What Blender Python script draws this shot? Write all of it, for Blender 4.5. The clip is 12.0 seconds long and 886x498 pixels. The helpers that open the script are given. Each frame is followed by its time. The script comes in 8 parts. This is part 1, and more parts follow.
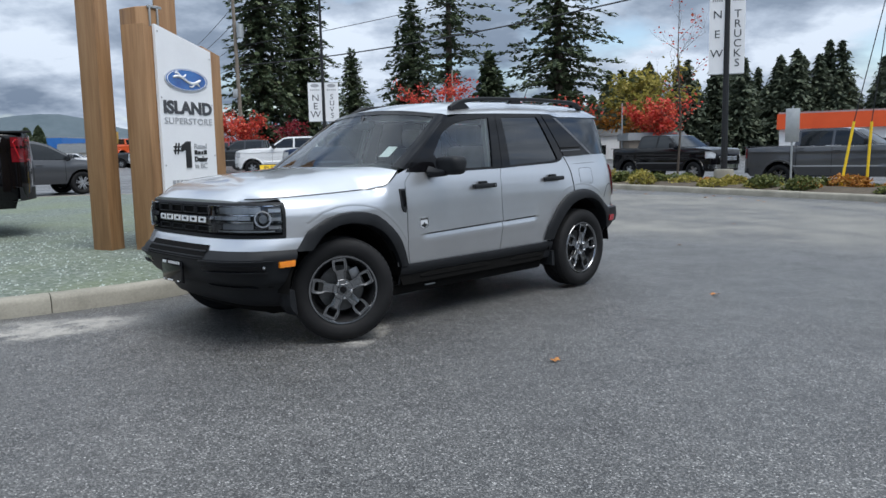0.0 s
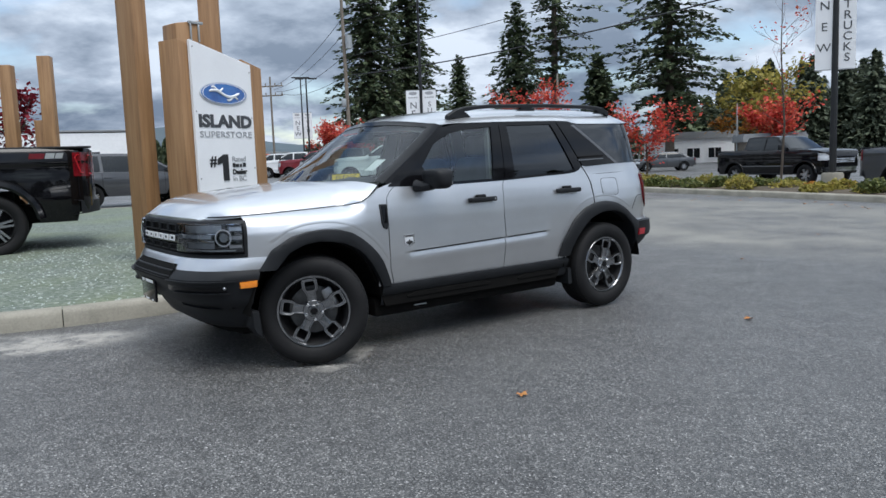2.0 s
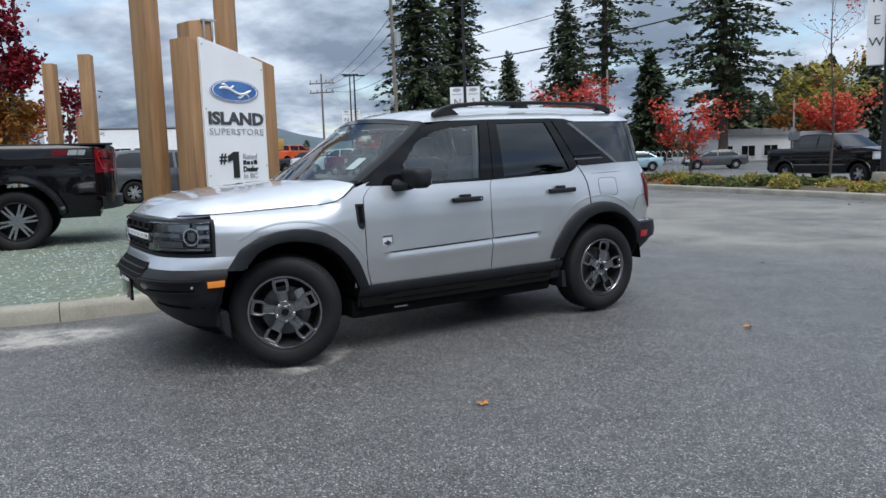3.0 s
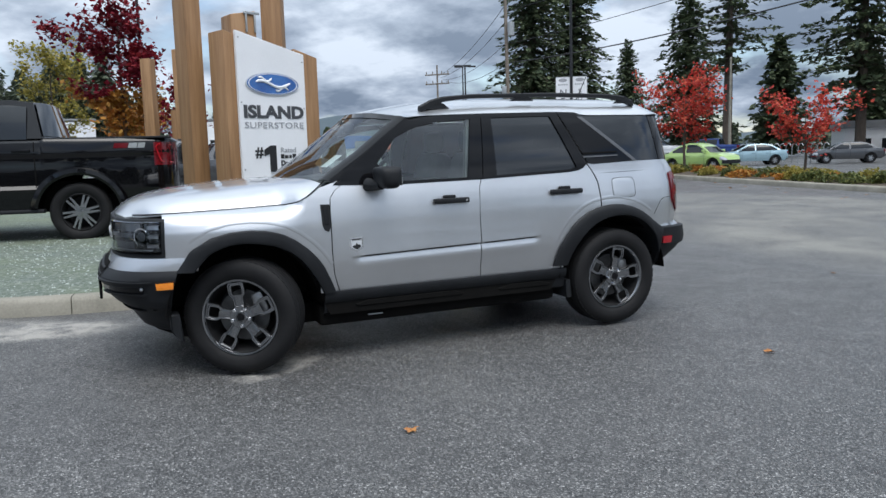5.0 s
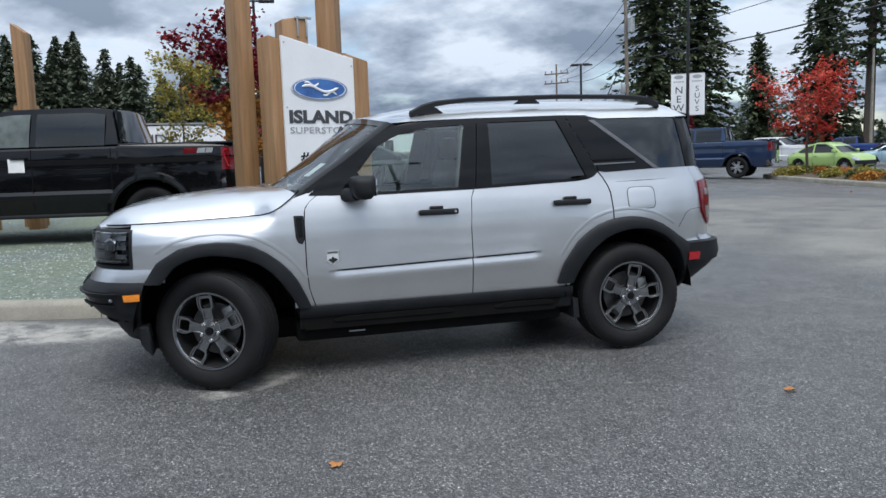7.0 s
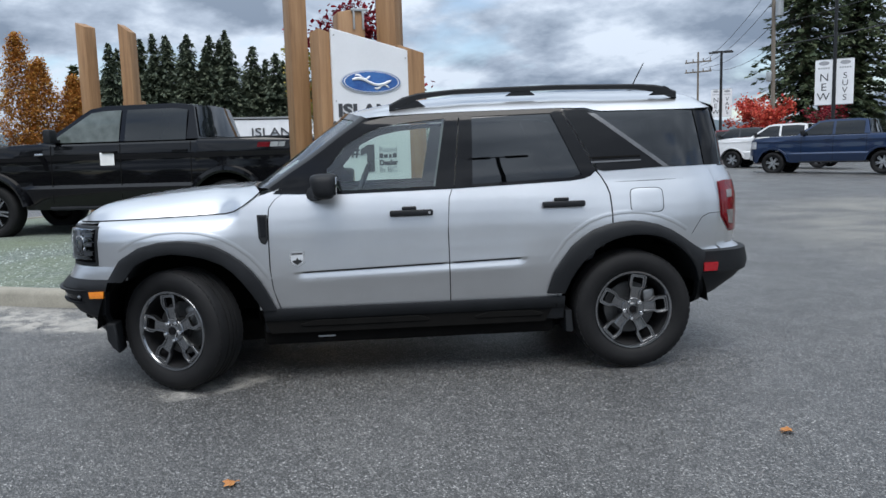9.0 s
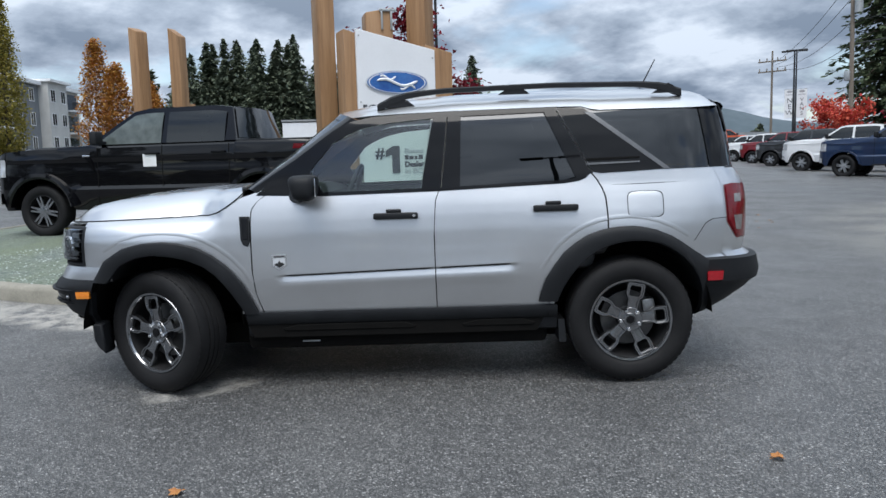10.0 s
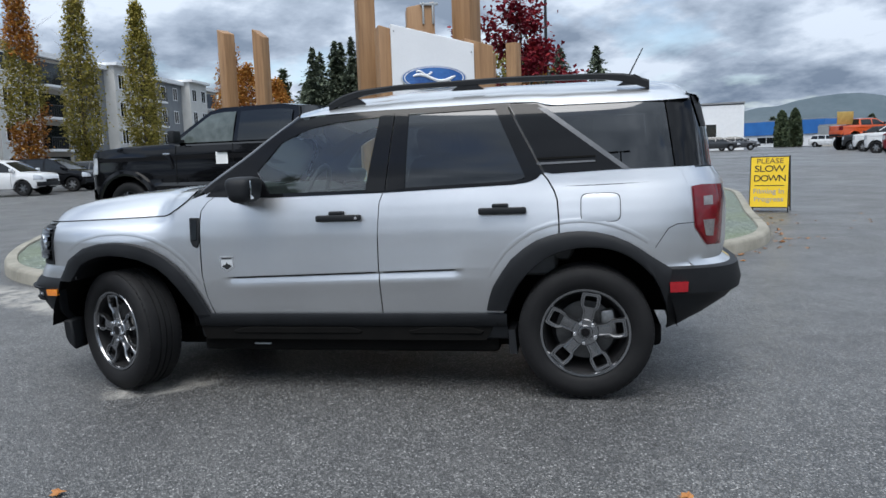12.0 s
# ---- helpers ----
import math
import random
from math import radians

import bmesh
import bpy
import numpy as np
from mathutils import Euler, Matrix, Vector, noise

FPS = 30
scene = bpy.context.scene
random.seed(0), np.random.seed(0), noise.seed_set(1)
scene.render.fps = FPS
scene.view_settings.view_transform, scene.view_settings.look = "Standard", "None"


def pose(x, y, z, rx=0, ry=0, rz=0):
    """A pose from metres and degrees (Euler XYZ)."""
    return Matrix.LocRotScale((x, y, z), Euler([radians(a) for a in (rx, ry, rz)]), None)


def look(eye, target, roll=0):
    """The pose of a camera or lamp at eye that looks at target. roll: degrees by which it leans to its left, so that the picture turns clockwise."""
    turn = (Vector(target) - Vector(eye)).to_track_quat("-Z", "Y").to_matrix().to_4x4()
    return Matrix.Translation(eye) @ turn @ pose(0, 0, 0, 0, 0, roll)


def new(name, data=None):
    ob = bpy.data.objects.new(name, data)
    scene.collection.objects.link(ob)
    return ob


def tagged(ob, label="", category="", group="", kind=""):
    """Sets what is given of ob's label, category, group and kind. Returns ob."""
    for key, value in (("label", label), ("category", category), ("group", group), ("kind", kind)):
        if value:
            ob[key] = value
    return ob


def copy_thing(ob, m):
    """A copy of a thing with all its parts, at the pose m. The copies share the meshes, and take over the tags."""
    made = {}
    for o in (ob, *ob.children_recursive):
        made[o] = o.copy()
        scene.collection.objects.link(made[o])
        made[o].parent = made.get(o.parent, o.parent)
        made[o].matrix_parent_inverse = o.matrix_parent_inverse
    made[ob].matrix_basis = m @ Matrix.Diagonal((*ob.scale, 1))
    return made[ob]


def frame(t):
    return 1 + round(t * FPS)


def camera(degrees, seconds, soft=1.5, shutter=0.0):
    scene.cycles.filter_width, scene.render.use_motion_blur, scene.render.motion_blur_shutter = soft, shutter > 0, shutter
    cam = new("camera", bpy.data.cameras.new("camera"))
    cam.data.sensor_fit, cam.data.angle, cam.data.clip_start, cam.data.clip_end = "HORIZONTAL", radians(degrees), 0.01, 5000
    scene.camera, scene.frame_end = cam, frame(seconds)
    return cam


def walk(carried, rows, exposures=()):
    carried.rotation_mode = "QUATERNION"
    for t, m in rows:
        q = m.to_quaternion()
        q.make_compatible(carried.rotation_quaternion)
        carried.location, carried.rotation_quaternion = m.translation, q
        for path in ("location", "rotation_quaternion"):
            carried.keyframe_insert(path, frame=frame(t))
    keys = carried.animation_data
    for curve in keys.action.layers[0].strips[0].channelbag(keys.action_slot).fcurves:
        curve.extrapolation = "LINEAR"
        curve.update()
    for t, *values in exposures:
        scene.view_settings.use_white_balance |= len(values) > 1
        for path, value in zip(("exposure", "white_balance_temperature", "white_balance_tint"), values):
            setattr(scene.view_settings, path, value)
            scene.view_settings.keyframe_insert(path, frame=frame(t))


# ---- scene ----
cam = camera(60.3, 12.0)
PATH = [
    (0, (0.002, 0.0, 1.274), (0.001, 1.985, 1.023), -1.3),
    (0.5, (0.215, 0.105, 1.274), (0.138, 2.088, 1.026), -1.6),
    (1, (0.454, 0.178, 1.298), (0.309, 2.158, 1.055), -1.8),
    (1.5, (0.667, 0.281, 1.286), (0.442, 2.255, 1.05), -2.0),
    (2, (0.87, 0.42, 1.299), (0.576, 2.385, 1.07), -2.1),
    (2.5, (1.119, 0.512, 1.31), (0.76, 2.466, 1.08), -2.0),
    (3, (1.327, 0.644, 1.297), (0.902, 2.585, 1.064), -1.9),
    (5, (2.106, 1.302, 1.314), (1.388, 3.153, 1.067), -1.6),
    (5.5, (2.268, 1.469, 1.316), (1.477, 3.29, 1.072), -1.6),
    (6, (2.462, 1.634, 1.327), (1.603, 3.424, 1.089), -1.6),
    (6.5, (2.611, 1.796, 1.326), (1.682, 3.551, 1.091), -1.7),
    (7, (2.737, 1.979, 1.338), (1.734, 3.693, 1.101), -1.8),
    (7.5, (2.881, 2.162, 1.335), (1.81, 3.834, 1.092), -1.9),
    (9.5, (3.452, 3.032, 1.34), (2.096, 4.481, 1.097), -1.6),
    (10, (3.551, 3.24, 1.321), (2.136, 4.633, 1.084), -1.6),
    (10.5, (3.652, 3.46, 1.329), (2.183, 4.797, 1.096), -1.7),
    (11, (3.816, 3.691, 1.334), (2.294, 4.968, 1.099), -2.0),
    (11.5, (3.951, 3.904, 1.321), (2.376, 5.113, 1.083), -2.0),
    (12, (4.041, 4.131, 1.327), (2.415, 5.27, 1.083), -2.0),
]
walk(cam, [(t, look(eye, target, roll)) for t, eye, target, roll in PATH])

# ---- light: broken overcast sky, a weak broad sun ----
SUN_AZ, SUN_EL = radians(140), radians(64)      # azimuth from +y towards +x
world = bpy.data.worlds.new("sky")
scene.world = world
world.use_nodes = True
wn, wl = world.node_tree.nodes, world.node_tree.links
wn.clear()
sky = wn.new("ShaderNodeTexSky")
sky.sky_type, sky.sun_disc, sky.sun_elevation, sky.sun_rotation = "NISHITA", False, SUN_EL, SUN_AZ
sky.air_density, sky.dust_density, sky.ozone_density = 1.0, 0.6, 1.4
coord = wn.new("ShaderNodeTexCoord")
sep = wn.new("ShaderNodeSeparateXYZ")
wl.new(coord.outputs["Generated"], sep.inputs[0])


def wmath(op, a, b=None, clamp=False):
    n = wn.new("ShaderNodeMath")
    n.operation, n.use_clamp = op, clamp
    for i, v in enumerate((a, b)):
        if v is None:
            continue
        if isinstance(v, (int, float)):
            n.inputs[i].default_value = v
        else:
            wl.new(v, n.inputs[i])
    return n.outputs[0]


up = wmath("ADD", wmath("MAXIMUM", sep.outputs[2], 0.0), 0.30)
flat = wn.new("ShaderNodeCombineXYZ")
wl.new(wmath("DIVIDE", sep.outputs[0], up), flat.inputs[0])
wl.new(wmath("DIVIDE", sep.outputs[1], up), flat.inputs[1])
cloud = wn.new("ShaderNodeTexNoise")
cloud.inputs["Scale"].default_value, cloud.inputs["Detail"].default_value = 1.7, 10.0
cloud.inputs["Roughness"].default_value, cloud.inputs["Distortion"].default_value = 0.52, 0.25
wl.new(flat.outputs[0], cloud.inputs["Vector"])
cover = wn.new("ShaderNodeValToRGB")
cover.color_ramp.elements[0].position, cover.color_ramp.elements[1].position = 0.36, 0.47
wl.new(cloud.outputs["Fac"], cover.inputs[0])
shade = wn.new("ShaderNodeTexNoise")
shade.inputs["Scale"].default_value, shade.inputs["Detail"].default_value, shade.inputs["Roughness"].default_value = 2.4, 9.0, 0.56
drift = wn.new("ShaderNodeMapping")
drift.inputs["Location"].default_value = (1.3, 3.7, 0.0)
wl.new(flat.outputs[0], drift.inputs[0])
wl.new(drift.outputs[0], shade.inputs["Vector"])
tone = wn.new("ShaderNodeValToRGB")
tone.color_ramp.elements.new(0.5)
for e, (p, c) in zip(tone.color_ramp.elements, ((0.40, (0.14, 0.19, 0.275, 1)), (0.515, (0.34, 0.41, 0.52, 1)), (0.61, (0.60, 0.68, 0.80, 1)))):
    e.position, e.color = p, c
wl.new(shade.outputs["Fac"], tone.inputs[0])
cloudy = wn.new("ShaderNodeBackground")
# the vault brightens overhead, and round the sun behind thin cloud
glow = wn.new("ShaderNodeVectorMath")
glow.operation = "DOT_PRODUCT"
wl.new(coord.outputs["Generated"], glow.inputs[0])
glow.inputs[1].default_value = (math.sin(SUN_AZ) * math.cos(SUN_EL), math.cos(SUN_AZ) * math.cos(SUN_EL), math.sin(SUN_EL))
halo = wmath("POWER", wmath("MAXIMUM", glow.outputs["Value"], 0.0), 14.0)
vault = wmath("ADD", 0.46, wmath("MULTIPLY", wmath("MAXIMUM", sep.outputs[2], 0.0), 0.55))
wl.new(wmath("MULTIPLY", vault, wmath("ADD", 1.0, wmath("MULTIPLY", halo, 0.9))), cloudy.inputs["Strength"])
thin = wn.new("ShaderNodeMix")
thin.data_type = "RGBA"
thin.inputs[7].default_value = (0.57, 0.64, 0.71, 1)
wl.new(wmath("MULTIPLY", wmath("MAXIMUM", sep.outputs[2], 0.0), 0.8), thin.inputs[0])
wl.new(tone.outputs[0], thin.inputs[6])
wl.new(thin.outputs[2], cloudy.inputs["Color"])
clear = wn.new("ShaderNodeBackground")
clear.inputs["Strength"].default_value = 0.068
wl.new(sky.outputs[0], clear.inputs["Color"])
mixed = wn.new("ShaderNodeMixShader")
wl.new(cover.outputs[0], mixed.inputs[0])
wl.new(clear.outputs[0], mixed.inputs[1])
wl.new(cloudy.outputs[0], mixed.inputs[2])
wout = wn.new("ShaderNodeOutputWorld")
wl.new(mixed.outputs[0], wout.inputs[0])

sun = new("sun", bpy.data.lights.new("sun", "SUN"))
sun.data.energy, sun.data.angle, sun.data.color = 1.1, radians(42), (1.0, 0.97, 0.93)
sun_dir = Vector((math.sin(SUN_AZ) * math.cos(SUN_EL), math.cos(SUN_AZ) * math.cos(SUN_EL), math.sin(SUN_EL)))
sun.matrix_world = look(sun_dir * 50, (0, 0, 0))
scene.view_settings.exposure = 1.26

# ---- materials ----


def node_mat(name):
    m = bpy.data.materials.new(name)
    m.use_nodes = True
    return m, m.node_tree.nodes, m.node_tree.links, m.node_tree.nodes["Principled BSDF"]


def ramp_of(nodes, links, src, stops):
    r = nodes.new("ShaderNodeValToRGB")
    while len(r.color_ramp.elements) < len(stops):
        r.color_ramp.elements.new(0.5)
    for e, (p, c) in zip(r.color_ramp.elements, stops):
        e.position = p
        e.color = (*c, 1) if len(c) == 3 else c
    links.new(src, r.inputs[0])
    return r.outputs[0]


def noise_of(nodes, links, vec, scale, detail=4.0, rough=0.55, stretch=None):
    n = nodes.new("ShaderNodeTexNoise")
    n.inputs["Scale"].default_value, n.inputs["Detail"].default_value, n.inputs["Roughness"].default_value = scale, detail, rough
    if stretch:
        mp = nodes.new("ShaderNodeMapping")
        mp.inputs["Scale"].default_value = stretch
        links.new(vec, mp.inputs[0])
        vec = mp.outputs[0]
    links.new(vec, n.inputs["Vector"])
    return n.outputs["Fac"]


def mixc(nodes, links, fac, a, b, mode="MIX"):
    n = nodes.new("ShaderNodeMix")
    n.data_type, n.blend_type = "RGBA", mode
    for sock, v in ((n.inputs[0], fac), (n.inputs[6], a), (n.inputs[7], b)):
        if isinstance(v, (int, float)):
            sock.default_value = v
        elif isinstance(v, tuple):
            sock.default_value = (*v, 1) if len(v) == 3 else v
        else:
            links.new(v, sock)
    return n.outputs[2]


def mathn(nodes, links, op, a, b=0.0, clamp=False):
    n = nodes.new("ShaderNodeMath")
    n.operation, n.use_clamp = op, clamp
    for i, v in enumerate((a, b)):
        if isinstance(v, (int, float)):
            n.inputs[i].default_value = v
        else:
            links.new(v, n.inputs[i])
    return n.outputs[0]


def surface(name, c1, c2, rough=0.5, metal=0.0, scale=6.0, fine=60.0, bump=0.1, rvar=0.1, coat=0.0, stretch=None, spec=0.5, dist=0.003, vary=0.0):
    """A two-scale surface: broad patches from c1 to c2, fine grain in tone, gloss and relief."""
    m, n, l, b = node_mat(name)
    tc = n.new("ShaderNodeTexCoord").outputs["Object"]
    broad = noise_of(n, l, tc, scale, 5.0, 0.6, stretch)
    grain = noise_of(n, l, tc, fine, 3.0, 0.6, stretch)
    f = mathn(n, l, "ADD", mathn(n, l, "MULTIPLY", broad, 0.7), mathn(n, l, "MULTIPLY", grain, 0.3))
    col = ramp_of(n, l, f, ((0.33, c1), (0.67, c2)))
    if vary:
        info = n.new("ShaderNodeObjectInfo")
        hs = n.new("ShaderNodeHueSaturation")
        l.new(mathn(n, l, "ADD", mathn(n, l, "MULTIPLY", info.outputs["Random"], vary), 1 - vary / 2), hs.inputs["Value"])
        l.new(col, hs.inputs["Color"])
        col = hs.outputs[0]
    l.new(col, b.inputs["Base Color"])
    l.new(mathn(n, l, "ADD", mathn(n, l, "MULTIPLY", mathn(n, l, "SUBTRACT", f, 0.5), rvar * 2), rough, True), b.inputs["Roughness"])
    b.inputs["Metallic"].default_value, b.inputs["Coat Weight"].default_value = metal, coat
    b.inputs["Coat Roughness"].default_value = 0.04
    b.inputs["Specular IOR Level"].default_value = spec
    if bump:
        bp = n.new("ShaderNodeBump")
        bp.inputs["Strength"].default_value, bp.inputs["Distance"].default_value = bump, dist
        l.new(grain, bp.inputs["Height"])
        l.new(bp.outputs[0], b.inputs["Normal"])
    return m


def car_paint(name, c, metal=0.0, rough=0.3, flake=0.0, coat=1.0, spec=0.5):
    m, n, l, b = node_mat(name)
    tc = n.new("ShaderNodeTexCoord").outputs["Object"]
    dust = noise_of(n, l, tc, 3.0, 6.0, 0.6)
    dark = tuple(v * 0.93 for v in c)
    l.new(ramp_of(n, l, dust, ((0.3, dark), (0.7, c))), b.inputs["Base Color"])
    l.new(mathn(n, l, "ADD", mathn(n, l, "MULTIPLY", dust, 0.08), rough - 0.04), b.inputs["Roughness"])
    b.inputs["Metallic"].default_value = metal
    b.inputs["Coat Weight"].default_value, b.inputs["Coat Roughness"].default_value = coat, 0.03
    b.inputs["Specular IOR Level"].default_value = spec
    if flake:
        bp = n.new("ShaderNodeBump")
        bp.inputs["Strength"].default_value, bp.inputs["Distance"].default_value = flake, 0.0004
        l.new(noise_of(n, l, tc, 900.0, 1.0), bp.inputs["Height"])
        l.new(bp.outputs[0], b.inputs["Normal"])
    return m


def glass_mat(name, tint, rough=0.0, dark=0.0, gain=1.25):
    """Thin car or window glass: a mirror coat over a tinted see-through sheet."""
    m, n, l, b = node_mat(name)
    n.remove(b)
    tr = n.new("ShaderNodeBsdfTransparent")
    tr.inputs[0].default_value = (*tint, 1)
    gl = n.new("ShaderNodeBsdfGlossy")
    gl.inputs["Roughness"].default_value = rough
    gl.inputs["Color"].default_value = (0.95, 0.97, 1.0, 1)
    fr = n.new("ShaderNodeFresnel")
    fr.inputs[0].default_value = 1.55
    boost = mathn(n, l, "ADD", mathn(n, l, "MULTIPLY", fr.outputs[0], gain), dark, True)
    mx = n.new("ShaderNodeMixShader")
    l.new(boost, mx.inputs[0])
    l.new(tr.outputs[0], mx.inputs[1])
    l.new(gl.outputs[0], mx.inputs[2])
    l.new(mx.outputs[0], n["Material Output"].inputs[0])
    return m


def leaf_mat(name, cols, through_light=0.35):
    """Leaves: each leaf its own tone, with light let through."""
    m, n, l, b = node_mat(name)
    geo = n.new("ShaderNodeNewGeometry")
    col = ramp_of(n, l, geo.outputs["Random Per Island"], tuple((i / max(1, len(cols) - 1), c) for i, c in enumerate(cols)))
    tc = n.new("ShaderNodeTexCoord").outputs["Object"]
    patch = noise_of(n, l, tc, 0.7, 3.0)
    col = mixc(n, l, mathn(n, l, "MULTIPLY", patch, 0.32), col, tuple(v * 0.45 for v in cols[0]))
    l.new(col, b.inputs["Base Color"])
    b.inputs["Roughness"].default_value = 0.6
    b.inputs["Specular IOR Level"].default_value = 0.25
    tl = n.new("ShaderNodeBsdfTranslucent")
    l.new(col, tl.inputs[0])
    mx = n.new("ShaderNodeMixShader")
    mx.inputs[0].default_value = through_light
    l.new(b.outputs[0], mx.inputs[1])
    l.new(tl.outputs[0], mx.inputs[2])
    l.new(mx.outputs[0], n["Material Output"].inputs[0])
    return m


def plain(name, c, rough=0.5, metal=0.0, coat=0.0, spec=0.5):
    return surface(name, tuple(v * 0.9 for v in c), tuple(min(1, v * 1.08) for v in c), rough, metal, 5.0, 90.0, 0.04, 0.05, coat, None, spec)


def wood_mat():
    m, n, l, b = node_mat("stained_timber")
    tc = n.new("ShaderNodeTexCoord").outputs["Object"]
    info = n.new("ShaderNodeObjectInfo")
    off = n.new("ShaderNodeVectorMath")
    off.operation = "ADD"
    l.new(tc, off.inputs[0])
    l.new(info.outputs["Random"], off.inputs[1])
    vec = off.outputs[0]
    streak = noise_of(n, l, vec, 9.0, 6.0, 0.62, (1.6, 1.6, 0.10))
    fine = noise_of(n, l, vec, 70.0, 3.0, 0.6, (1.5, 1.5, 0.04))
    blot = noise_of(n, l, vec, 1.3, 3.0)
    col = ramp_of(n, l, streak, ((0.30, (0.13, 0.062, 0.026)), (0.47, (0.25, 0.132, 0.058)), (0.68, (0.37, 0.215, 0.105))))
    col = mixc(n, l, mathn(n, l, "MULTIPLY", fine, 0.35), col, (0.13, 0.06, 0.022))
    col = mixc(n, l, mathn(n, l, "MULTIPLY", blot, 0.35), col, (0.45, 0.27, 0.13))
    l.new(col, b.inputs["Base Color"])
    b.inputs["Roughness"].default_value = 0.55
    bp = n.new("ShaderNodeBump")
    bp.inputs["Strength"].default_value, bp.inputs["Distance"].default_value = 0.35, 0.006
    l.new(mathn(n, l, "ADD", streak, mathn(n, l, "MULTIPLY", fine, 0.4)), bp.inputs["Height"])
    l.new(bp.outputs[0], b.inputs["Normal"])
    return m


def asphalt_mat():
    """Damp old asphalt: speckled stone, wet sheen in broad patches, pale dried silt where traffic and tyres left it."""
    m, n, l, b = node_mat("damp_asphalt")
    tc = n.new("ShaderNodeTexCoord").outputs["Object"]
    stone = n.new("ShaderNodeTexVoronoi")
    stone.inputs["Scale"].default_value = 148.0
    l.new(tc, stone.inputs["Vector"])
    one = n.new("ShaderNodeSeparateColor")
    l.new(stone.outputs["Color"], one.inputs[0])
    speck = ramp_of(n, l, one.outputs[0], ((0.0, (0.024, 0.024, 0.024)), (0.50, (0.076, 0.077, 0.077)), (0.80, (0.150, 0.149, 0.146)), (0.93, (0.232, 0.229, 0.224)), (0.985, (0.385, 0.380, 0.372)), (1.0, (0.54, 0.535, 0.527))))
    broad = noise_of(n, l, tc, 0.16, 5.0, 0.6)
    mid = noise_of(n, l, tc, 1.1, 6.0, 0.65)
    grain = noise_of(n, l, tc, 55.0, 4.0, 0.7)
    col = mixc(n, l, mathn(n, l, "MULTIPLY", grain, 0.25), speck, (0.095, 0.097, 0.101))
    worn = noise_of(n, l, tc, 11.0, 7.0, 0.75)
    col = mixc(n, l, 1.0, col, ramp_of(n, l, mathn(n, l, "ADD", mathn(n, l, "MULTIPLY", worn, 0.6), mathn(n, l, "MULTIPLY", mid, 0.4)), ((0.34, (0.62, 0.62, 0.63)), (0.68, (1.36, 1.36, 1.34)))), "MULTIPLY")
    # dried, silty ground away to the far side of the lot
    sep3 = n.new("ShaderNodeSeparateXYZ")
    l.new(tc, sep3.inputs[0])

    def blob(cx, cy, rx, ry, turn):
        c, s = math.cos(turn), math.sin(turn)
        dx, dy = mathn(n, l, "SUBTRACT", sep3.outputs[0], cx), mathn(n, l, "SUBTRACT", sep3.outputs[1], cy)
        u = mathn(n, l, "DIVIDE", mathn(n, l, "ADD", mathn(n, l, "MULTIPLY", dx, c), mathn(n, l, "MULTIPLY", dy, s)), rx)
        v = mathn(n, l, "DIVIDE", mathn(n, l, "SUBTRACT", mathn(n, l, "MULTIPLY", dy, c), mathn(n, l, "MULTIPLY", dx, s)), ry)
        r2 = mathn(n, l, "ADD", mathn(n, l, "MULTIPLY", u, u), mathn(n, l, "MULTIPLY", v, v))
        return mathn(n, l, "SUBTRACT", 1.0, r2, True)

    fleck = noise_of(n, l, tc, 5.0, 6.0, 0.7)
    silt = ramp_of(n, l, mathn(n, l, "ADD", mathn(n, l, "MULTIPLY", fleck, 0.75), mathn(n, l, "MULTIPLY", grain, 0.25)), ((0.42, (0, 0, 0)), (0.55, (1, 1, 1))))
    smooth = ramp_of(n, l, broad, ((0.40, (0, 0, 0)), (0.62, (1, 1, 1))))
    far = mathn(n, l, "MULTIPLY", blob(4.6, 15.0, 9.0, 4.6, 2.2), 2.4, True)
    dry = mathn(n, l, "MULTIPLY", far, ramp_of(n, l, mathn(n, l, "ADD", mathn(n, l, "MULTIPLY", mid, 0.6), mathn(n, l, "MULTIPLY", noise_of(n, l, tc, 0.55, 6.0, 0.6, (1.0, 0.45, 1.0)), 0.4)), ((0.40, (0.12, 0.12, 0.12)), (0.60, (1, 1, 1)))), True)
    spots = None
    for args in ((-0.56, 5.26, 0.40, 0.16, 1.31), (-4.2, 5.25, 2.4, 0.42, 0.32), (-2.95, 5.6, 0.8, 0.32, 0.65)):
        s = blob(*args)
        spots = s if spots is None else mathn(n, l, "MAXIMUM", spots, s)
    spots = mathn(n, l, "MULTIPLY", mathn(n, l, "MULTIPLY", spots, 1.6, True), silt)
    col = mixc(n, l, mathn(n, l, "MULTIPLY", dry, 0.75), col, (0.24, 0.236, 0.214))
    col = mixc(n, l, mathn(n, l, "MULTIPLY", spots, 0.85), col, (0.40, 0.385, 0.35))
    col = mixc(n, l, mathn(n, l, "MULTIPLY", smooth, 0.22), col, (0.06, 0.062, 0.066))
    l.new(col, b.inputs["Base Color"])
    wet = mathn(n, l, "SUBTRACT", mathn(n, l, "ADD", 0.42, mathn(n, l, "MULTIPLY", mathn(n, l, "SUBTRACT", broad, 0.5), -0.65)), mathn(n, l, "MULTIPLY", mathn(n, l, "SUBTRACT", mid, 0.5), 0.40))
    rough = mathn(n, l, "ADD", wet, mathn(n, l, "MULTIPLY", mathn(n, l, "MAXIMUM", dry, spots), 0.45), True)
    l.new(rough, b.inputs["Roughness"])
    b.inputs["Specular IOR Level"].default_value = 0.40
    bp = n.new("ShaderNodeBump")
    bp.inputs["Strength"].default_value, bp.inputs["Distance"].default_value = 0.9, 0.004
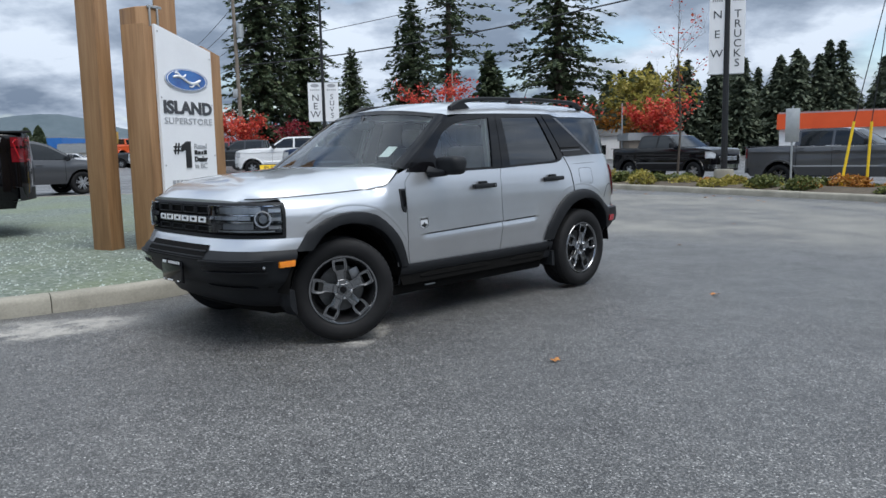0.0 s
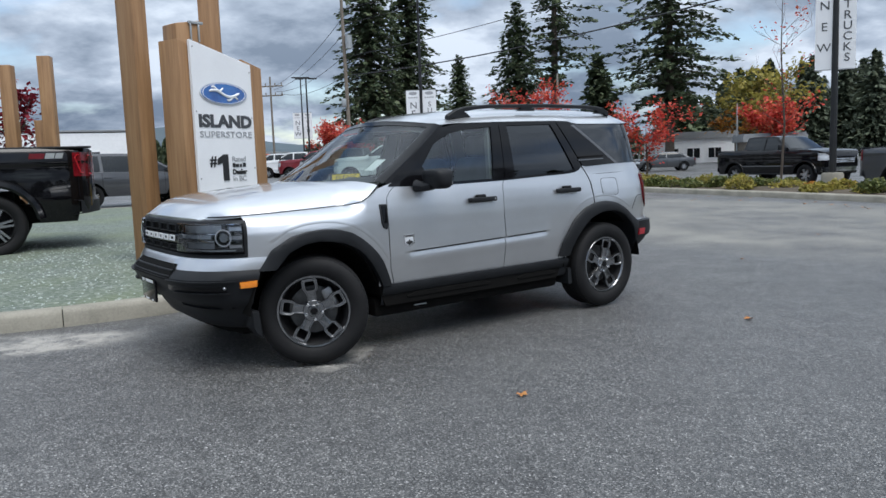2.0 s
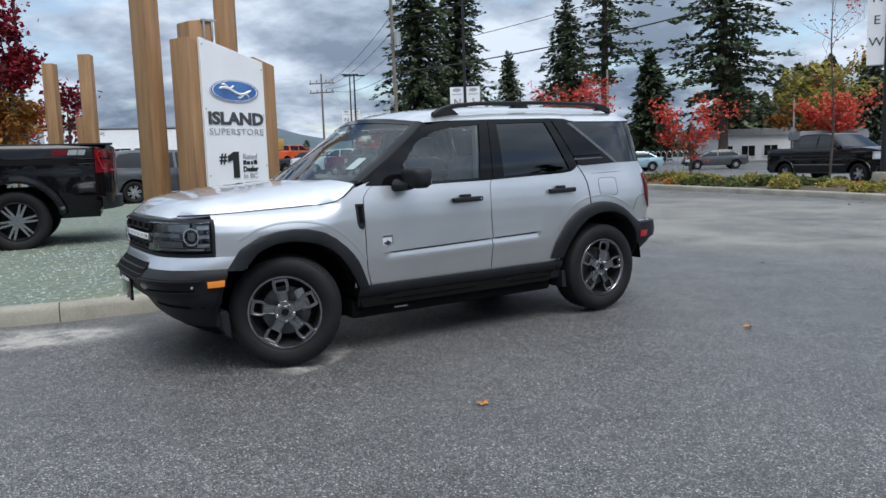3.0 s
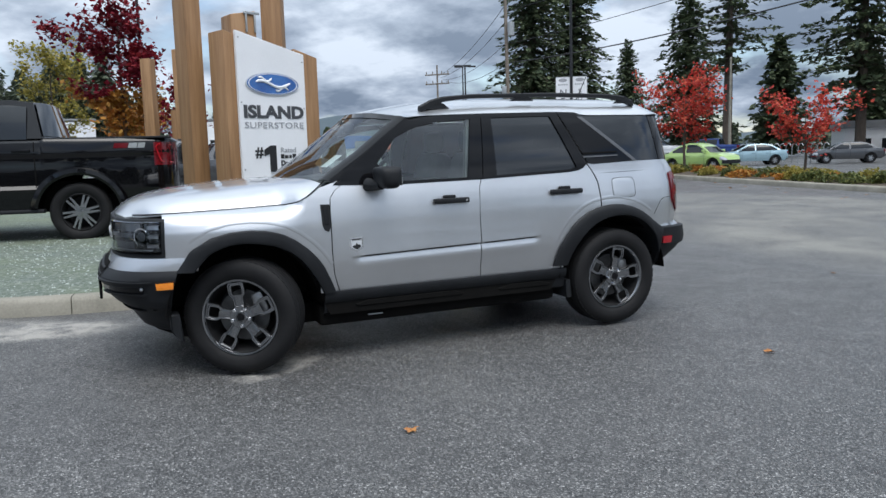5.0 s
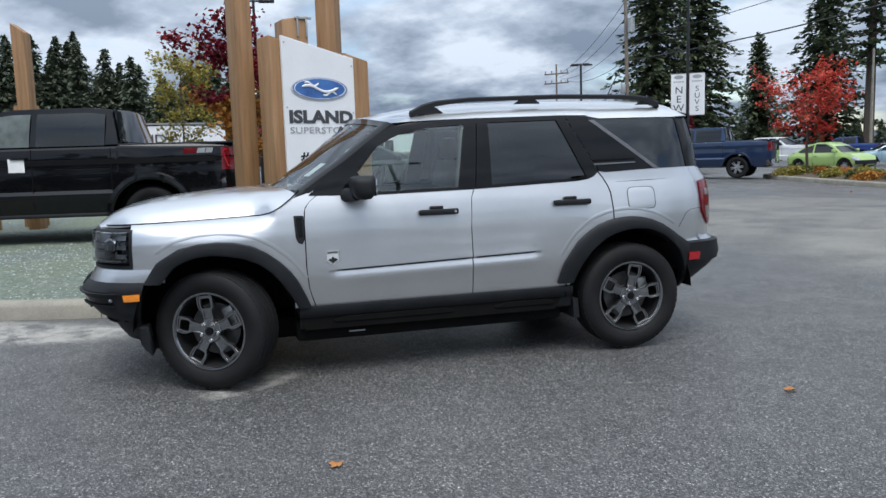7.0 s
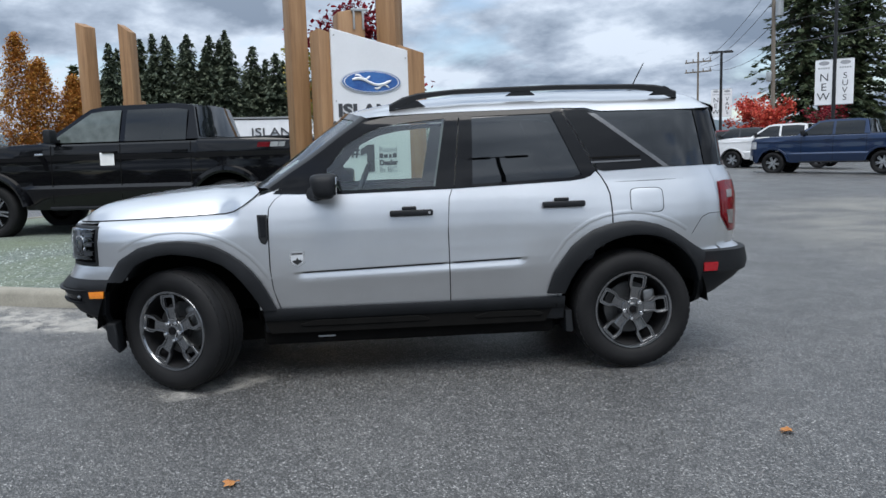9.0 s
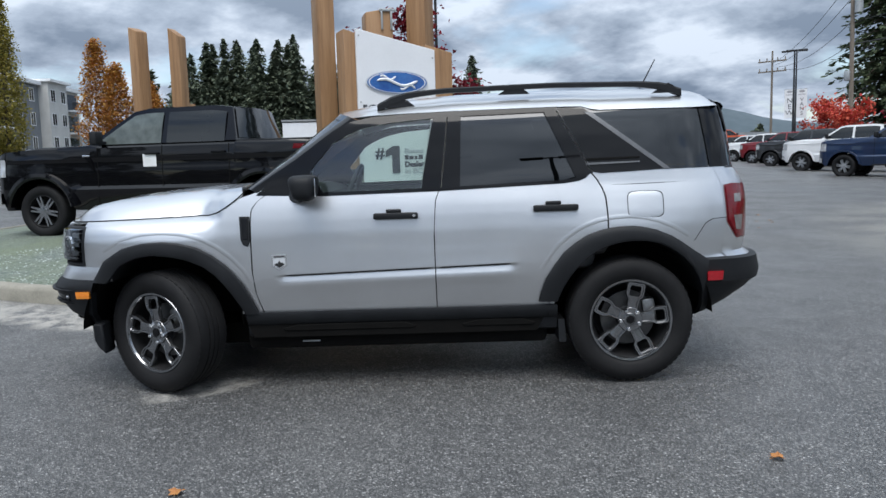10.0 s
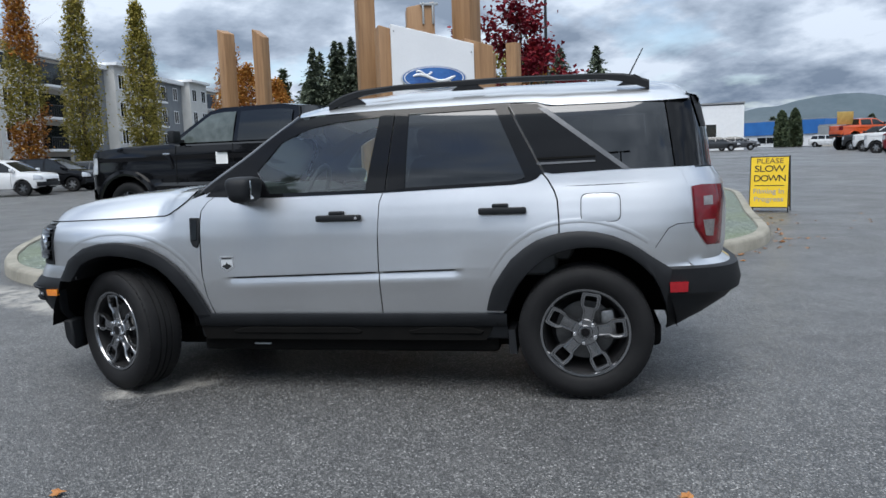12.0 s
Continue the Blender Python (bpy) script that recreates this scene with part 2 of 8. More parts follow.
    l.new(mathn(n, l, "ADD", stone.outputs["Distance"], mathn(n, l, "MULTIPLY", grain, 0.8)), bp.inputs["Height"])
    l.new(bp.outputs[0], b.inputs["Normal"])
    return m


def gravel_mat():
    m, n, l, b = node_mat("hydroseeded_gravel")
    tc = n.new("ShaderNodeTexCoord").outputs["Object"]
    v = n.new("ShaderNodeTexVoronoi")
    v.inputs["Scale"].default_value = 30.0
    l.new(tc, v.inputs["Vector"])
    col = ramp_of(n, l, v.outputs["Color"], ((0.0, (0.058, 0.072, 0.062)), (0.55, (0.125, 0.15, 0.132)), (0.86, (0.21, 0.235, 0.212)), (1.0, (0.48, 0.50, 0.48))))
    moss = ramp_of(n, l, noise_of(n, l, tc, 0.55, 5.0, 0.6), ((0.42, (0, 0, 0)), (0.66, (1, 1, 1))))
    fine = noise_of(n, l, tc, 16.0, 5.0, 0.65)
    col = mixc(n, l, mathn(n, l, "MULTIPLY", moss, mathn(n, l, "MULTIPLY", fine, 1.1)), col, (0.15, 0.18, 0.085))
    col = mixc(n, l, mathn(n, l, "MULTIPLY", fine, 0.3), col, (0.12, 0.16, 0.135))
    l.new(col, b.inputs["Base Color"])
    b.inputs["Roughness"].default_value = 0.85
    bp = n.new("ShaderNodeBump")
    bp.inputs["Strength"].default_value, bp.inputs["Distance"].default_value = 0.9, 0.018
    l.new(mathn(n, l, "ADD", v.outputs["Distance"], fine), bp.inputs["Height"])
    l.new(bp.outputs[0], b.inputs["Normal"])
    return m


M = {}
M["asphalt"], M["gravel"], M["wood"] = asphalt_mat(), gravel_mat(), wood_mat()
M["concrete"] = surface("kerb_concrete", (0.17, 0.16, 0.13), (0.32, 0.30, 0.25), 0.8, 0, 2.5, 55, 0.4, 0.1, dist=0.004)
M["silver"] = car_paint("silver_paint", (0.68, 0.692, 0.712), 0.94, 0.36)
M["clad"] = surface("charcoal_cladding", (0.011, 0.012, 0.014), (0.018, 0.0195, 0.022), 0.55, 0, 6, 260, 0.25, 0.06, dist=0.0006, spec=0.22)
M["gloss_black"] = surface("gloss_black", (0.004, 0.004, 0.005), (0.006, 0.006, 0.007), 0.05, 0, 4, 80, 0.0, 0.02, 0.0, None, 0.27)
M["under"] = surface("underbody_black", (0.004, 0.004, 0.004), (0.008, 0.0075, 0.007), 0.8, 0, 6, 60, 0.2, spec=0.1)
M["tyre"] = surface("tyre_rubber", (0.008, 0.008, 0.009), (0.015, 0.015, 0.0155), 0.68, 0, 9, 120, 0.15, 0.1, spec=0.22)
M["rim"] = surface("dark_grey_alloy", (0.215, 0.22, 0.23), (0.275, 0.28, 0.29), 0.17, 0.95, 5, 80, 0.0, 0.05, 0.4)
M["rim_dark"] = surface("wheel_well_grey", (0.010, 0.010, 0.011), (0.022, 0.022, 0.023), 0.55, 0.3, spec=0.2)
M["rotor"] = surface("brake_rotor", (0.07, 0.07, 0.07), (0.13, 0.13, 0.13), 0.45, 0.8, 12, 90, 0.1)
M["bar_grey"] = surface("satin_grey_bar", (0.10, 0.103, 0.11), (0.145, 0.15, 0.158), 0.35, 0.5)
# opaque pane: daylight seen through the cab is put into its paler colour
M["cab_glass"] = surface("daylight_painted_glass", (0.04, 0.050, 0.048), (0.12, 0.14, 0.135), 0.04, 0, 2.2, 9.0, 0.0, 0.02, 0.0, None, 0.5)
M["rim_mid"] = surface("machined_alloy", (0.30, 0.31, 0.32), (0.40, 0.41, 0.42), 0.22, 0.95, 5, 80, 0.0, 0.05, 0.4)
M["rim_silver"] = surface("bright_alloy", (0.50, 0.51, 0.53), (0.62, 0.63, 0.65), 0.28, 0.9, 5, 80, 0.0, 0.05, 0.3)
M["steel"] = surface("cast_steel", (0.22, 0.22, 0.22), (0.40, 0.40, 0.40), 0.42, 0.9, 12, 90, 0.1)
M["chrome"] = surface("chrome", (0.78, 0.79, 0.81), (0.86, 0.87, 0.89), 0.08, 1.0, 5, 60, 0.0, 0.03)
M["glass"] = glass_mat("clear_glass", (0.74, 0.84, 0.79), 0.0, 0.04)
M["screen_glass"] = glass_mat("windscreen_glass", (0.66, 0.74, 0.72), 0.0, 0.0, 0.9)
M["privacy"] = glass_mat("privacy_glass", (0.022, 0.024, 0.027), 0.0, 0.008, 1.35)
M["lamp_grey"] = surface("lamp_reflector_grey", (0.28, 0.29, 0.30), (0.40, 0.41, 0.42), 0.3, 0.8, 20, 90, 0.1)
M["lens"] = glass_mat("clear_lens", (0.90, 0.92, 0.94))
M["far_glass"] = surface("dark_window_glass", (0.008, 0.010, 0.012), (0.016, 0.019, 0.022), 0.04, 0, 0.9, 2.0, 0.0, 0.02, 0.0, None, 0.5)
M["amber"] = surface("amber_lens", (0.80, 0.22, 0.015), (0.90, 0.30, 0.025), 0.18, 0, 30, 160, 0.3, 0.02, 0.8)
M["red_lens"] = surface("red_lens", (0.095, 0.002, 0.006), (0.17, 0.004, 0.010), 0.12, 0, 25, 140, 0.2, 0.02, 0.4)
M["reflector"] = surface("red_reflector", (0.36, 0.006, 0.014), (0.46, 0.010, 0.018), 0.15, 0, 40, 200, 0.3, 0.02, 0.6)
M["lamp_cell"] = surface("lamp_cell_grey", (0.20, 0.19, 0.19), (0.34, 0.33, 0.33), 0.2, 0.4, 30, 120, 0.2)
M["white"] = surface("white_paint", (0.76, 0.77, 0.78), (0.84, 0.85, 0.86), 0.4, 0, 3, 70, 0.03)
M["sign_white"] = surface("sign_panel_white", (0.72, 0.73, 0.75), (0.80, 0.81, 0.83), 0.45, 0, 1.5, 60, 0.05)
M["ink"] = plain("dark_grey_letters", (0.055, 0.058, 0.065), 0.5)
M["black_ink"] = plain("black_letters", (0.012, 0.012, 0.013), 0.5)
M["grey_pale"] = plain("pale_grey_rim", (0.55, 0.57, 0.60), 0.35)
M["grey_ink"] = plain("grey_letters", (0.33, 0.34, 0.36), 0.5)
M["blue_oval"] = surface("blue_oval", (0.022, 0.075, 0.28), (0.06, 0.20, 0.52), 0.25, 0, 2.5, 40, 0.0, 0.05, 0.7)
M["sign_brown"] = plain("brown_letters", (0.16, 0.10, 0.03), 0.6)
M["yellow"] = surface("yellow_sign", (0.74, 0.48, 0.012), (0.84, 0.57, 0.02), 0.5, 0, 4, 80, 0.05)
M["board"] = surface("weathered_board", (0.30, 0.20, 0.05), (0.46, 0.33, 0.10), 0.6, 0, 3, 30, 0.2)
M["post_black"] = plain("black_metal", (0.02, 0.021, 0.023), 0.45, 0.3)
M["galv"] = surface("galvanised_steel", (0.33, 0.35, 0.36), (0.46, 0.48, 0.49), 0.5, 0.6, 6, 80, 0.1)
M["pole_wood"] = surface("weathered_pole", (0.13, 0.11, 0.09), (0.25, 0.21, 0.17), 0.85, 0, 3, 40, 0.5, 0.1, stretch=(3, 3, 0.2))
M["bark"] = surface("bark", (0.055, 0.042, 0.033), (0.12, 0.095, 0.075), 0.9, 0, 6, 40, 0.8, 0.1, dist=0.02, stretch=(2, 2, 0.4))
M["seat"] = surface("grey_cloth", (0.20, 0.205, 0.21), (0.28, 0.285, 0.29), 0.85, 0, 8, 200, 0.4)
M["trim_dark"] = surface("cabin_plastic", (0.06, 0.062, 0.066), (0.09, 0.093, 0.098), 0.6, 0, 8, 150, 0.2)
M["liner"] = surface("headliner", (0.42, 0.42, 0.40), (0.50, 0.50, 0.48), 0.9, 0, 6, 200, 0.2)
M["paper"] = plain("white_paper", (0.80, 0.80, 0.80), 0.7)
M["soil"] = surface("bed_soil", (0.045, 0.034, 0.024), (0.10, 0.08, 0.055), 0.95, 0, 3, 30, 0.8, 0.05, dist=0.03)
M["conifer"] = leaf_mat("conifer_needles", ((0.045, 0.066, 0.038), (0.082, 0.112, 0.060), (0.135, 0.165, 0.088)), 0.25)
# conifer green paled and greyed: distance haze put into the colour
M["hazed_needles"] = leaf_mat("haze_paled_needles", ((0.058, 0.078, 0.056), (0.098, 0.122, 0.082), (0.150, 0.175, 0.115)), 0.25)
M["red_leaf"] = leaf_mat("red_autumn_leaves", ((0.40, 0.035, 0.032), (0.60, 0.075, 0.055), (0.70, 0.17, 0.09)), 0.35)
M["crimson_leaf"] = leaf_mat("crimson_leaves", ((0.10, 0.006, 0.014), (0.20, 0.012, 0.028), (0.34, 0.035, 0.040)), 0.3)
M["orange_leaf"] = leaf_mat("orange_leaves", ((0.30, 0.11, 0.025), (0.48, 0.20, 0.04), (0.52, 0.31, 0.07)), 0.35)
M["olive_leaf"] = leaf_mat("olive_yellow_leaves", ((0.18, 0.17, 0.04), (0.34, 0.30, 0.07), (0.52, 0.42, 0.12)), 0.45)
M["green_leaf"] = leaf_mat("shrub_leaves", ((0.05, 0.07, 0.022), (0.11, 0.135, 0.04), (0.22, 0.22, 0.07)), 0.25)
M["dry_leaf"] = surface("fallen_leaf", (0.30, 0.11, 0.03), (0.42, 0.20, 0.06), 0.7, 0, 12, 90, 0.4)

# ---- building helpers ----


def lerp(a, b, f):
    return a + (b - a) * f


def interp(x, table):
    return float(np.interp(x, [p[0] for p in table], [p[1] for p in table]))


def gz(x, y):
    """Height of the lot, which rises gently away from the viewer and dips towards the street."""
    past = 3.0 * math.log(1 + math.exp(min(60.0, (0.8 * x + 0.6 * y - 16) / 3.0)))
    return -0.004 * 60 * math.tanh(x / 60) + 0.0115 * 75 * math.tanh((y - 4.5) / 75) - 0.6 * math.tanh(past / 14)


def thing(name, m, label="", category="", group="", kind=""):
    ob = new(name)
    ob.matrix_basis = m
    return tagged(ob, label, category, group, kind)


def part(name, bm, mat, parent=None, label="", smooth=True, angle=35):
    """Links a bmesh as one mesh object, under a thing or a part."""
    me = bpy.data.meshes.new(name)
    bmesh.ops.recalc_face_normals(bm, faces=bm.faces)
    bm.to_mesh(me)
    bm.free()
    me.materials.append(mat)
    if smooth:
        me.shade_smooth()
        me.set_sharp_from_angle(angle=radians(angle))
    ob = new(name, me)
    if parent is not None:
        ob.parent = parent
    if label:
        ob["label"] = label
    return ob


def raw(name, verts, faces, mat, parent=None, label="", smooth=False):
    me = bpy.data.meshes.new(name)
    me.from_pydata(verts, [], faces)
    me.materials.append(mat)
    if smooth:
        me.shade_smooth()
    ob = new(name, me)
    if parent is not None:
        ob.parent = parent
    if label:
        ob["label"] = label
    return ob


def B():
    return bmesh.new()


def quads(bm, rows, close=False):
    """Faces between successive rows of points; rows: lists of equal length."""
    vs = [[bm.verts.new(p) for p in r] for r in rows]
    for a, b in zip(vs, vs[1:]):
        n = len(a)
        for i in range(n if close else n - 1):
            j = (i + 1) % n
            bm.faces.new((a[i], a[j], b[j], b[i]))
    return vs


def box(bm, c, s, m=None, bevel=0.0):
    """A box of full size s about c, edges bevelled."""
    g = bmesh.ops.create_cube(bm, size=1.0)
    vs = g["verts"]
    t = Matrix.Translation(c) @ Matrix.Diagonal((*s, 1))
    if m is not None:
        t = m @ t
    bmesh.ops.transform(bm, matrix=t, verts=vs)
    if bevel:
        es = list({e for v in vs for e in v.link_edges})
        bmesh.ops.bevel(bm, geom=es, offset=bevel, segments=2, affect="EDGES", profile=0.5)
    return bm


def tube(bm, pts, radii, n=10, cap=True):
    """A round tube along points; radii: one or one a point."""
    pts = [Vector(p) for p in pts]
    rs = radii if isinstance(radii, (list, tuple)) else [radii] * len(pts)
    rows, side = [], None
    for i, p in enumerate(pts):
        d = (pts[min(i + 1, len(pts) - 1)] - pts[max(i - 1, 0)]).normalized()
        if side is None:
            side = d.orthogonal().normalized()
        side = (side - d * side.dot(d)).normalized()
        o = d.cross(side)
        rows.append([p + (side * math.cos(a) + o * math.sin(a)) * rs[i] for a in (2 * math.pi * k / n for k in range(n))])
    vs = quads(bm, rows, True)
    if cap:
        bm.faces.new(vs[0])
        bm.faces.new(vs[-1])
    return bm


def lathe(bm, prof, n=48, closed=False):
    """Revolves (radius, along) about the y axis."""
    rows = [[(r * math.cos(a), h, r * math.sin(a)) for a in (2 * math.pi * k / n for k in range(n))] for r, h in prof]
    if closed:
        rows.append(rows[0])
    quads(bm, rows, True)
    if closed:
        bmesh.ops.remove_doubles(bm, verts=bm.verts, dist=1e-5)
    return bm


def prism(bm, outline, put, d0, d1):
    """A plate: outline of 2D points, put(u, v, d) places a point at depth d."""
    a = [bm.verts.new(put(u, v, d0)) for u, v in outline]
    b = [bm.verts.new(put(u, v, d1)) for u, v in outline]
    bm.faces.new(a)
    bm.faces.new(b[::-1])
    n = len(a)
    for i in range(n):
        bm.faces.new((a[i], b[i], b[(i + 1) % n], a[(i + 1) % n]))
    return bm


# the words that stand on things; glyphs are drawn once, at size 1, all in one pass
WORDS = ["ISLAND", "SUPERSTORE", "#", "1", "Rated", "Dealer", "in BC", "NEW", "TRUCKS", "SUVS", "VANS", "PLEASE", "SLOW", "DOWN", "Filming In", "Progress"]
GLYPH = {}
probes = []
for word in WORDS:
    for i, ch in enumerate(word):
        for body in (ch, word[:i + 1]):
            for heavy in (0.0, 0.022, 0.045):
                if (body, heavy) not in GLYPH:
                    cu = bpy.data.curves.new("probe", "FONT")
                    cu.body, cu.size, cu.extrude, cu.resolution_u, cu.offset = body, 1.0, 0.5, 3, heavy
                    GLYPH[body, heavy] = new("probe", cu)
graph = bpy.context.evaluated_depsgraph_get()
for body, ob in list(GLYPH.items()):
    me = ob.evaluated_get(graph).to_mesh()
    vs = [tuple(v.co) for v in me.vertices]
    GLYPH[body] = (vs, [tuple(p.vertices) for p in me.polygons], max((v[0] for v in vs), default=0.0))
    probes.append(ob)
for ob in probes:
    cu = ob.data
    bpy.data.objects.remove(ob)
    bpy.data.curves.remove(cu)


def text_mesh(body, size, mat, parent, m, name="letter", bold=0.0, width=None, label="", align="LEFT", depth=0.003, heavy=0.0):
    """Raised letters in the built-in font, each an object. width: the length to which the word is set; bold: how far strokes swell."""
    k = width / (GLYPH[body, heavy][2] * size) if width else 1.0
    for i, ch in enumerate(body):
        if ch == " ":
            continue
        vs, fs, w = GLYPH[ch, heavy]
        ahead = (GLYPH[body[:i + 1], heavy][2] - w) * size * k
        mid_x = w / 2
        grow = 1 + bold * 3.2 / size
        shift = -mid_x * size if align == "CENTER" else ahead
        pts = [(((x - mid_x) * grow + mid_x) * size * k + shift, y * size, z * 2 * depth) for x, y, z in vs]
        ob = raw("letter", pts, fs, mat, parent, label)
        ob.matrix_basis = m


def spline(pts, n, closed=False):
    """Catmull-Rom through points, n samples a span."""
    P = [Vector(p) for p in pts]
    out, k = [], len(P)
    for i in range(k if closed else k - 1):
        g = (lambda j: P[j % k]) if closed else (lambda j: P[max(0, min(k - 1, j))])
        a, b, c, d = g(i - 1), g(i), g(i + 1), g(i + 2)
        for s in range(n):
            t = s / n
            out.append(0.5 * ((2 * b) + (c - a) * t + (2 * a - 5 * b + 4 * c - d) * t * t + (3 * b - a - 3 * c + d) * t ** 3))
    if not closed:
        out.append(P[-1])
    return out


# ---- ground ----
def steps(lo, hi):
    v, out = lo, [lo]
    while v < hi:
        v += max(2.0, abs(v) * 0.12) if v < 0 or v > 2 else 2.0
        out.append(min(v, hi))
    return out


axis = sorted({round(s * v, 3) for v in [0] + [2.5 * 1.16 ** k for k in range(48)] if v <= 2600 for s in (1, -1)})
bm = B()
quads(bm, [[(x, y, gz(x, y)) for x in axis] for y in axis])
tagged(part("ground", bm, M["asphalt"]), "damp speckled grey asphalt of a car lot", "asphalt", kind="structure")

# ---- planted island with the sign: kerb in cast lengths, raised gravel ----
ISLAND = [(-7.55, 5.12), (-6.4, 5.06), (-5.3, 5.26), (-4.4, 5.55), (-3.5, 5.99), (-2.9, 6.40), (-2.45, 6.80), (-1.9, 7.62), (-1.5, 8.6), (-1.27, 9.8), (-1.15, 10.9), (-1.12, 11.7),
          (-1.22, 12.5), (-1.5, 13.15), (-1.9, 13.75), (-3.1, 15.3), (-4.7, 17.5), (-6.2, 19.4), (-8.0, 20.6), (-10.2, 20.3), (-12.4, 18.6), (-14.2, 15.4), (-14.4, 11.5), (-13.4, 8.4),
          (-11.7, 6.45), (-9.6, 5.60), (-8.5, 5.30)]
KERB_H, KERB_W = 0.15, 0.17
KERB_SECTION = [(0.0, -0.10), (0.012, KERB_H - 0.045), (0.035, KERB_H - 0.008), (0.06, KERB_H), (KERB_W - 0.01, KERB_H + 0.003), (KERB_W, KERB_H - 0.01), (KERB_W, -0.10)]


def kerb_run(path, parent, length, gap=0.008):
    """Cast kerb lengths along a path of 2D points; the inside lies to the left of the way."""
    d = [0.0]
    for a, b in zip(path, path[1:]):
        d.append(d[-1] + (b - a).length)
    n = max(1, round(d[-1] / length))

    def at(s):
        i = min(max(np.searchsorted(d, s) - 1, 0), len(path) - 2)
        return path[i].lerp(path[i + 1], (s - d[i]) / (d[i + 1] - d[i]))

    for k in range(n):
        s0, s1 = d[-1] * k / n + gap / 2, d[-1] * (k + 1) / n - gap / 2
        rows, m = [], max(2, int((s1 - s0) / 0.25))
        drop = random.uniform(-0.004, 0.004)
        for j in range(m + 1):
            s = lerp(s0, s1, j / m)
            p, q = at(max(0, s - 0.05)), at(min(d[-1], s + 0.05))
            t = (q - p).normalized()
            nrm = Vector((-t.y, t.x))
            c = at(s)
            rows.append([(c.x + nrm.x * o, c.y + nrm.y * o, gz(c.x, c.y) + z + (drop if z > 0 else 0)) for o, z in KERB_SECTION])
        bm = B()
        vs = quads(bm, rows)
        bm.faces.new(vs[0])
        bm.faces.new(vs[-1])
        part("kerb_length", bm, M["concrete"], parent, angle=50)


def island_z(x, y, inside=1.0):
    """Top of the island's gravel: flush with the kerb, a low mound within."""
    return gz(x, y) + 0.125 + 0.085 * inside


loop = [p.xy for p in spline([(x, y, 0) for x, y in ISLAND], 6, True)]
kerb = thing("kerb_island", Matrix(), "pale cast concrete kerb round the sign bed", "kerb", kind="structure")
off = 8
kerb_run([p for p in loop[off:] + loop[:off + 1]], kerb, 3.05)
mid = Vector((sum(p.x for p in loop) / len(loop), sum(p.y for p in loop) / len(loop)))
bm = B()
rows = []
for k in range(15):
    f = k / 14
    row = []
    for i, p in enumerate(loop):
        a, b = loop[i - 1], loop[(i + 1) % len(loop)]
        t = (b - a).normalized()
        q = p + Vector((-t.y, t.x)) * (KERB_W - 0.015)
        c = q.lerp(mid, f * 0.999)
        d = (q - c).length
        h = island_z(c.x, c.y, min(1.0, d / 1.3)) + 0.03 * noise.noise((c.x * 0.7, c.y * 0.7, 3)) * min(1.0, d)
        row.append((c.x, c.y, h))
    rows.append(row)
quads(bm, rows, True)
tagged(part("gravel_bed", bm, M["gravel"]), "green-grey hydroseeded gravel within the kerb", "gravel", kind="structure")

# loose stones on the bed, near the edge that the lot passes
verts, faces = [], []
rs = random.Random(4)
for _ in range(2600):
    x, y = rs.uniform(-7.5, -1.6), rs.uniform(5.3, 10.5)
    near = min(((p.x - x) ** 2 + (p.y - y) ** 2, i) for i, p in enumerate(loop))
    p, a, b = loop[near[1]], loop[near[1] - 1], loop[(near[1] + 1) % len(loop)]
    t = (b - a).normalized()
    dep = (Vector((x, y)) - p).dot(Vector((-t.y, t.x)))
    if dep < 0.22:
        continue
    z = island_z(x, y, min(1.0, (dep - 0.15) / 1.3)) + 0.03 * noise.noise((x * 0.7, y * 0.7, 3)) * min(1.0, dep)
    r = rs.uniform(0.006, 0.016)
    k = len(verts)
    a0 = rs.uniform(0, 6)
    for j in range(4):
        a = a0 + j * 1.57
        verts.append((x + r * math.cos(a) * rs.uniform(0.7, 1.2), y + r * math.sin(a) * rs.uniform(0.7, 1.2), z))
    verts += [(x, y, z + r * 0.8), (x, y, z - r)]
    for j in range(4):
        faces += [(k + j, k + (j + 1) % 4, k + 4), (k + (j + 1) % 4, k + j, k + 5)]
M["stone"] = surface("pale_stone", (0.22, 0.26, 0.24), (0.48, 0.52, 0.49), 0.8, 0, 14, 60, 0.2)
tagged(raw("loose_stones", verts, faces, M["stone"]), "small pale loose stones on the gravel", "stones", kind="stuff")

# ---- far planting strip along the street ----
STRIP = [(15.5, 8.0), (12.6, 12.4), (9.75, 16.7), (7.9, 19.5), (6.4, 21.8), (5.0, 23.8), (3.4, 26.0), (1.4, 28.9), (-0.75, 32.6), (-1.55, 34.6), (-1.7, 36.2)]
front = [p.xy for p in spline([(x, y, 0) for x, y in STRIP], 6)]
back = []
for i, p in enumerate(front):
    a, b = front[max(0, i - 1)], front[min(len(front) - 1, i + 1)]
    t = (b - a).normalized()
    back.append(p + Vector((t.y, -t.x)) * 3.0)
kerb = thing("kerb_strip", Matrix(), "cast concrete kerb along the planting strip", "kerb", kind="structure")
kerb_run(front[::-1], kerb, 4.0)
kerb_run(back, kerb, 4.0)
bm = B()
quads(bm, [[(lerp(p.x, q.x, lerp(0.05, 0.95, f)), lerp(p.y, q.y, lerp(0.05, 0.95, f)), gz(p.x, p.y) + 0.12 + 0.12 * math.sin(math.pi * f) + 0.03 * noise.noise((p.x, p.y, f * 3))) for f in np.linspace(0, 1, 8)] for p, q in zip(front, back)])
tagged(part("planting_bed", bm, M["soil"]), "dark soil and leaf litter of the planting strip", "soil", kind="structure")

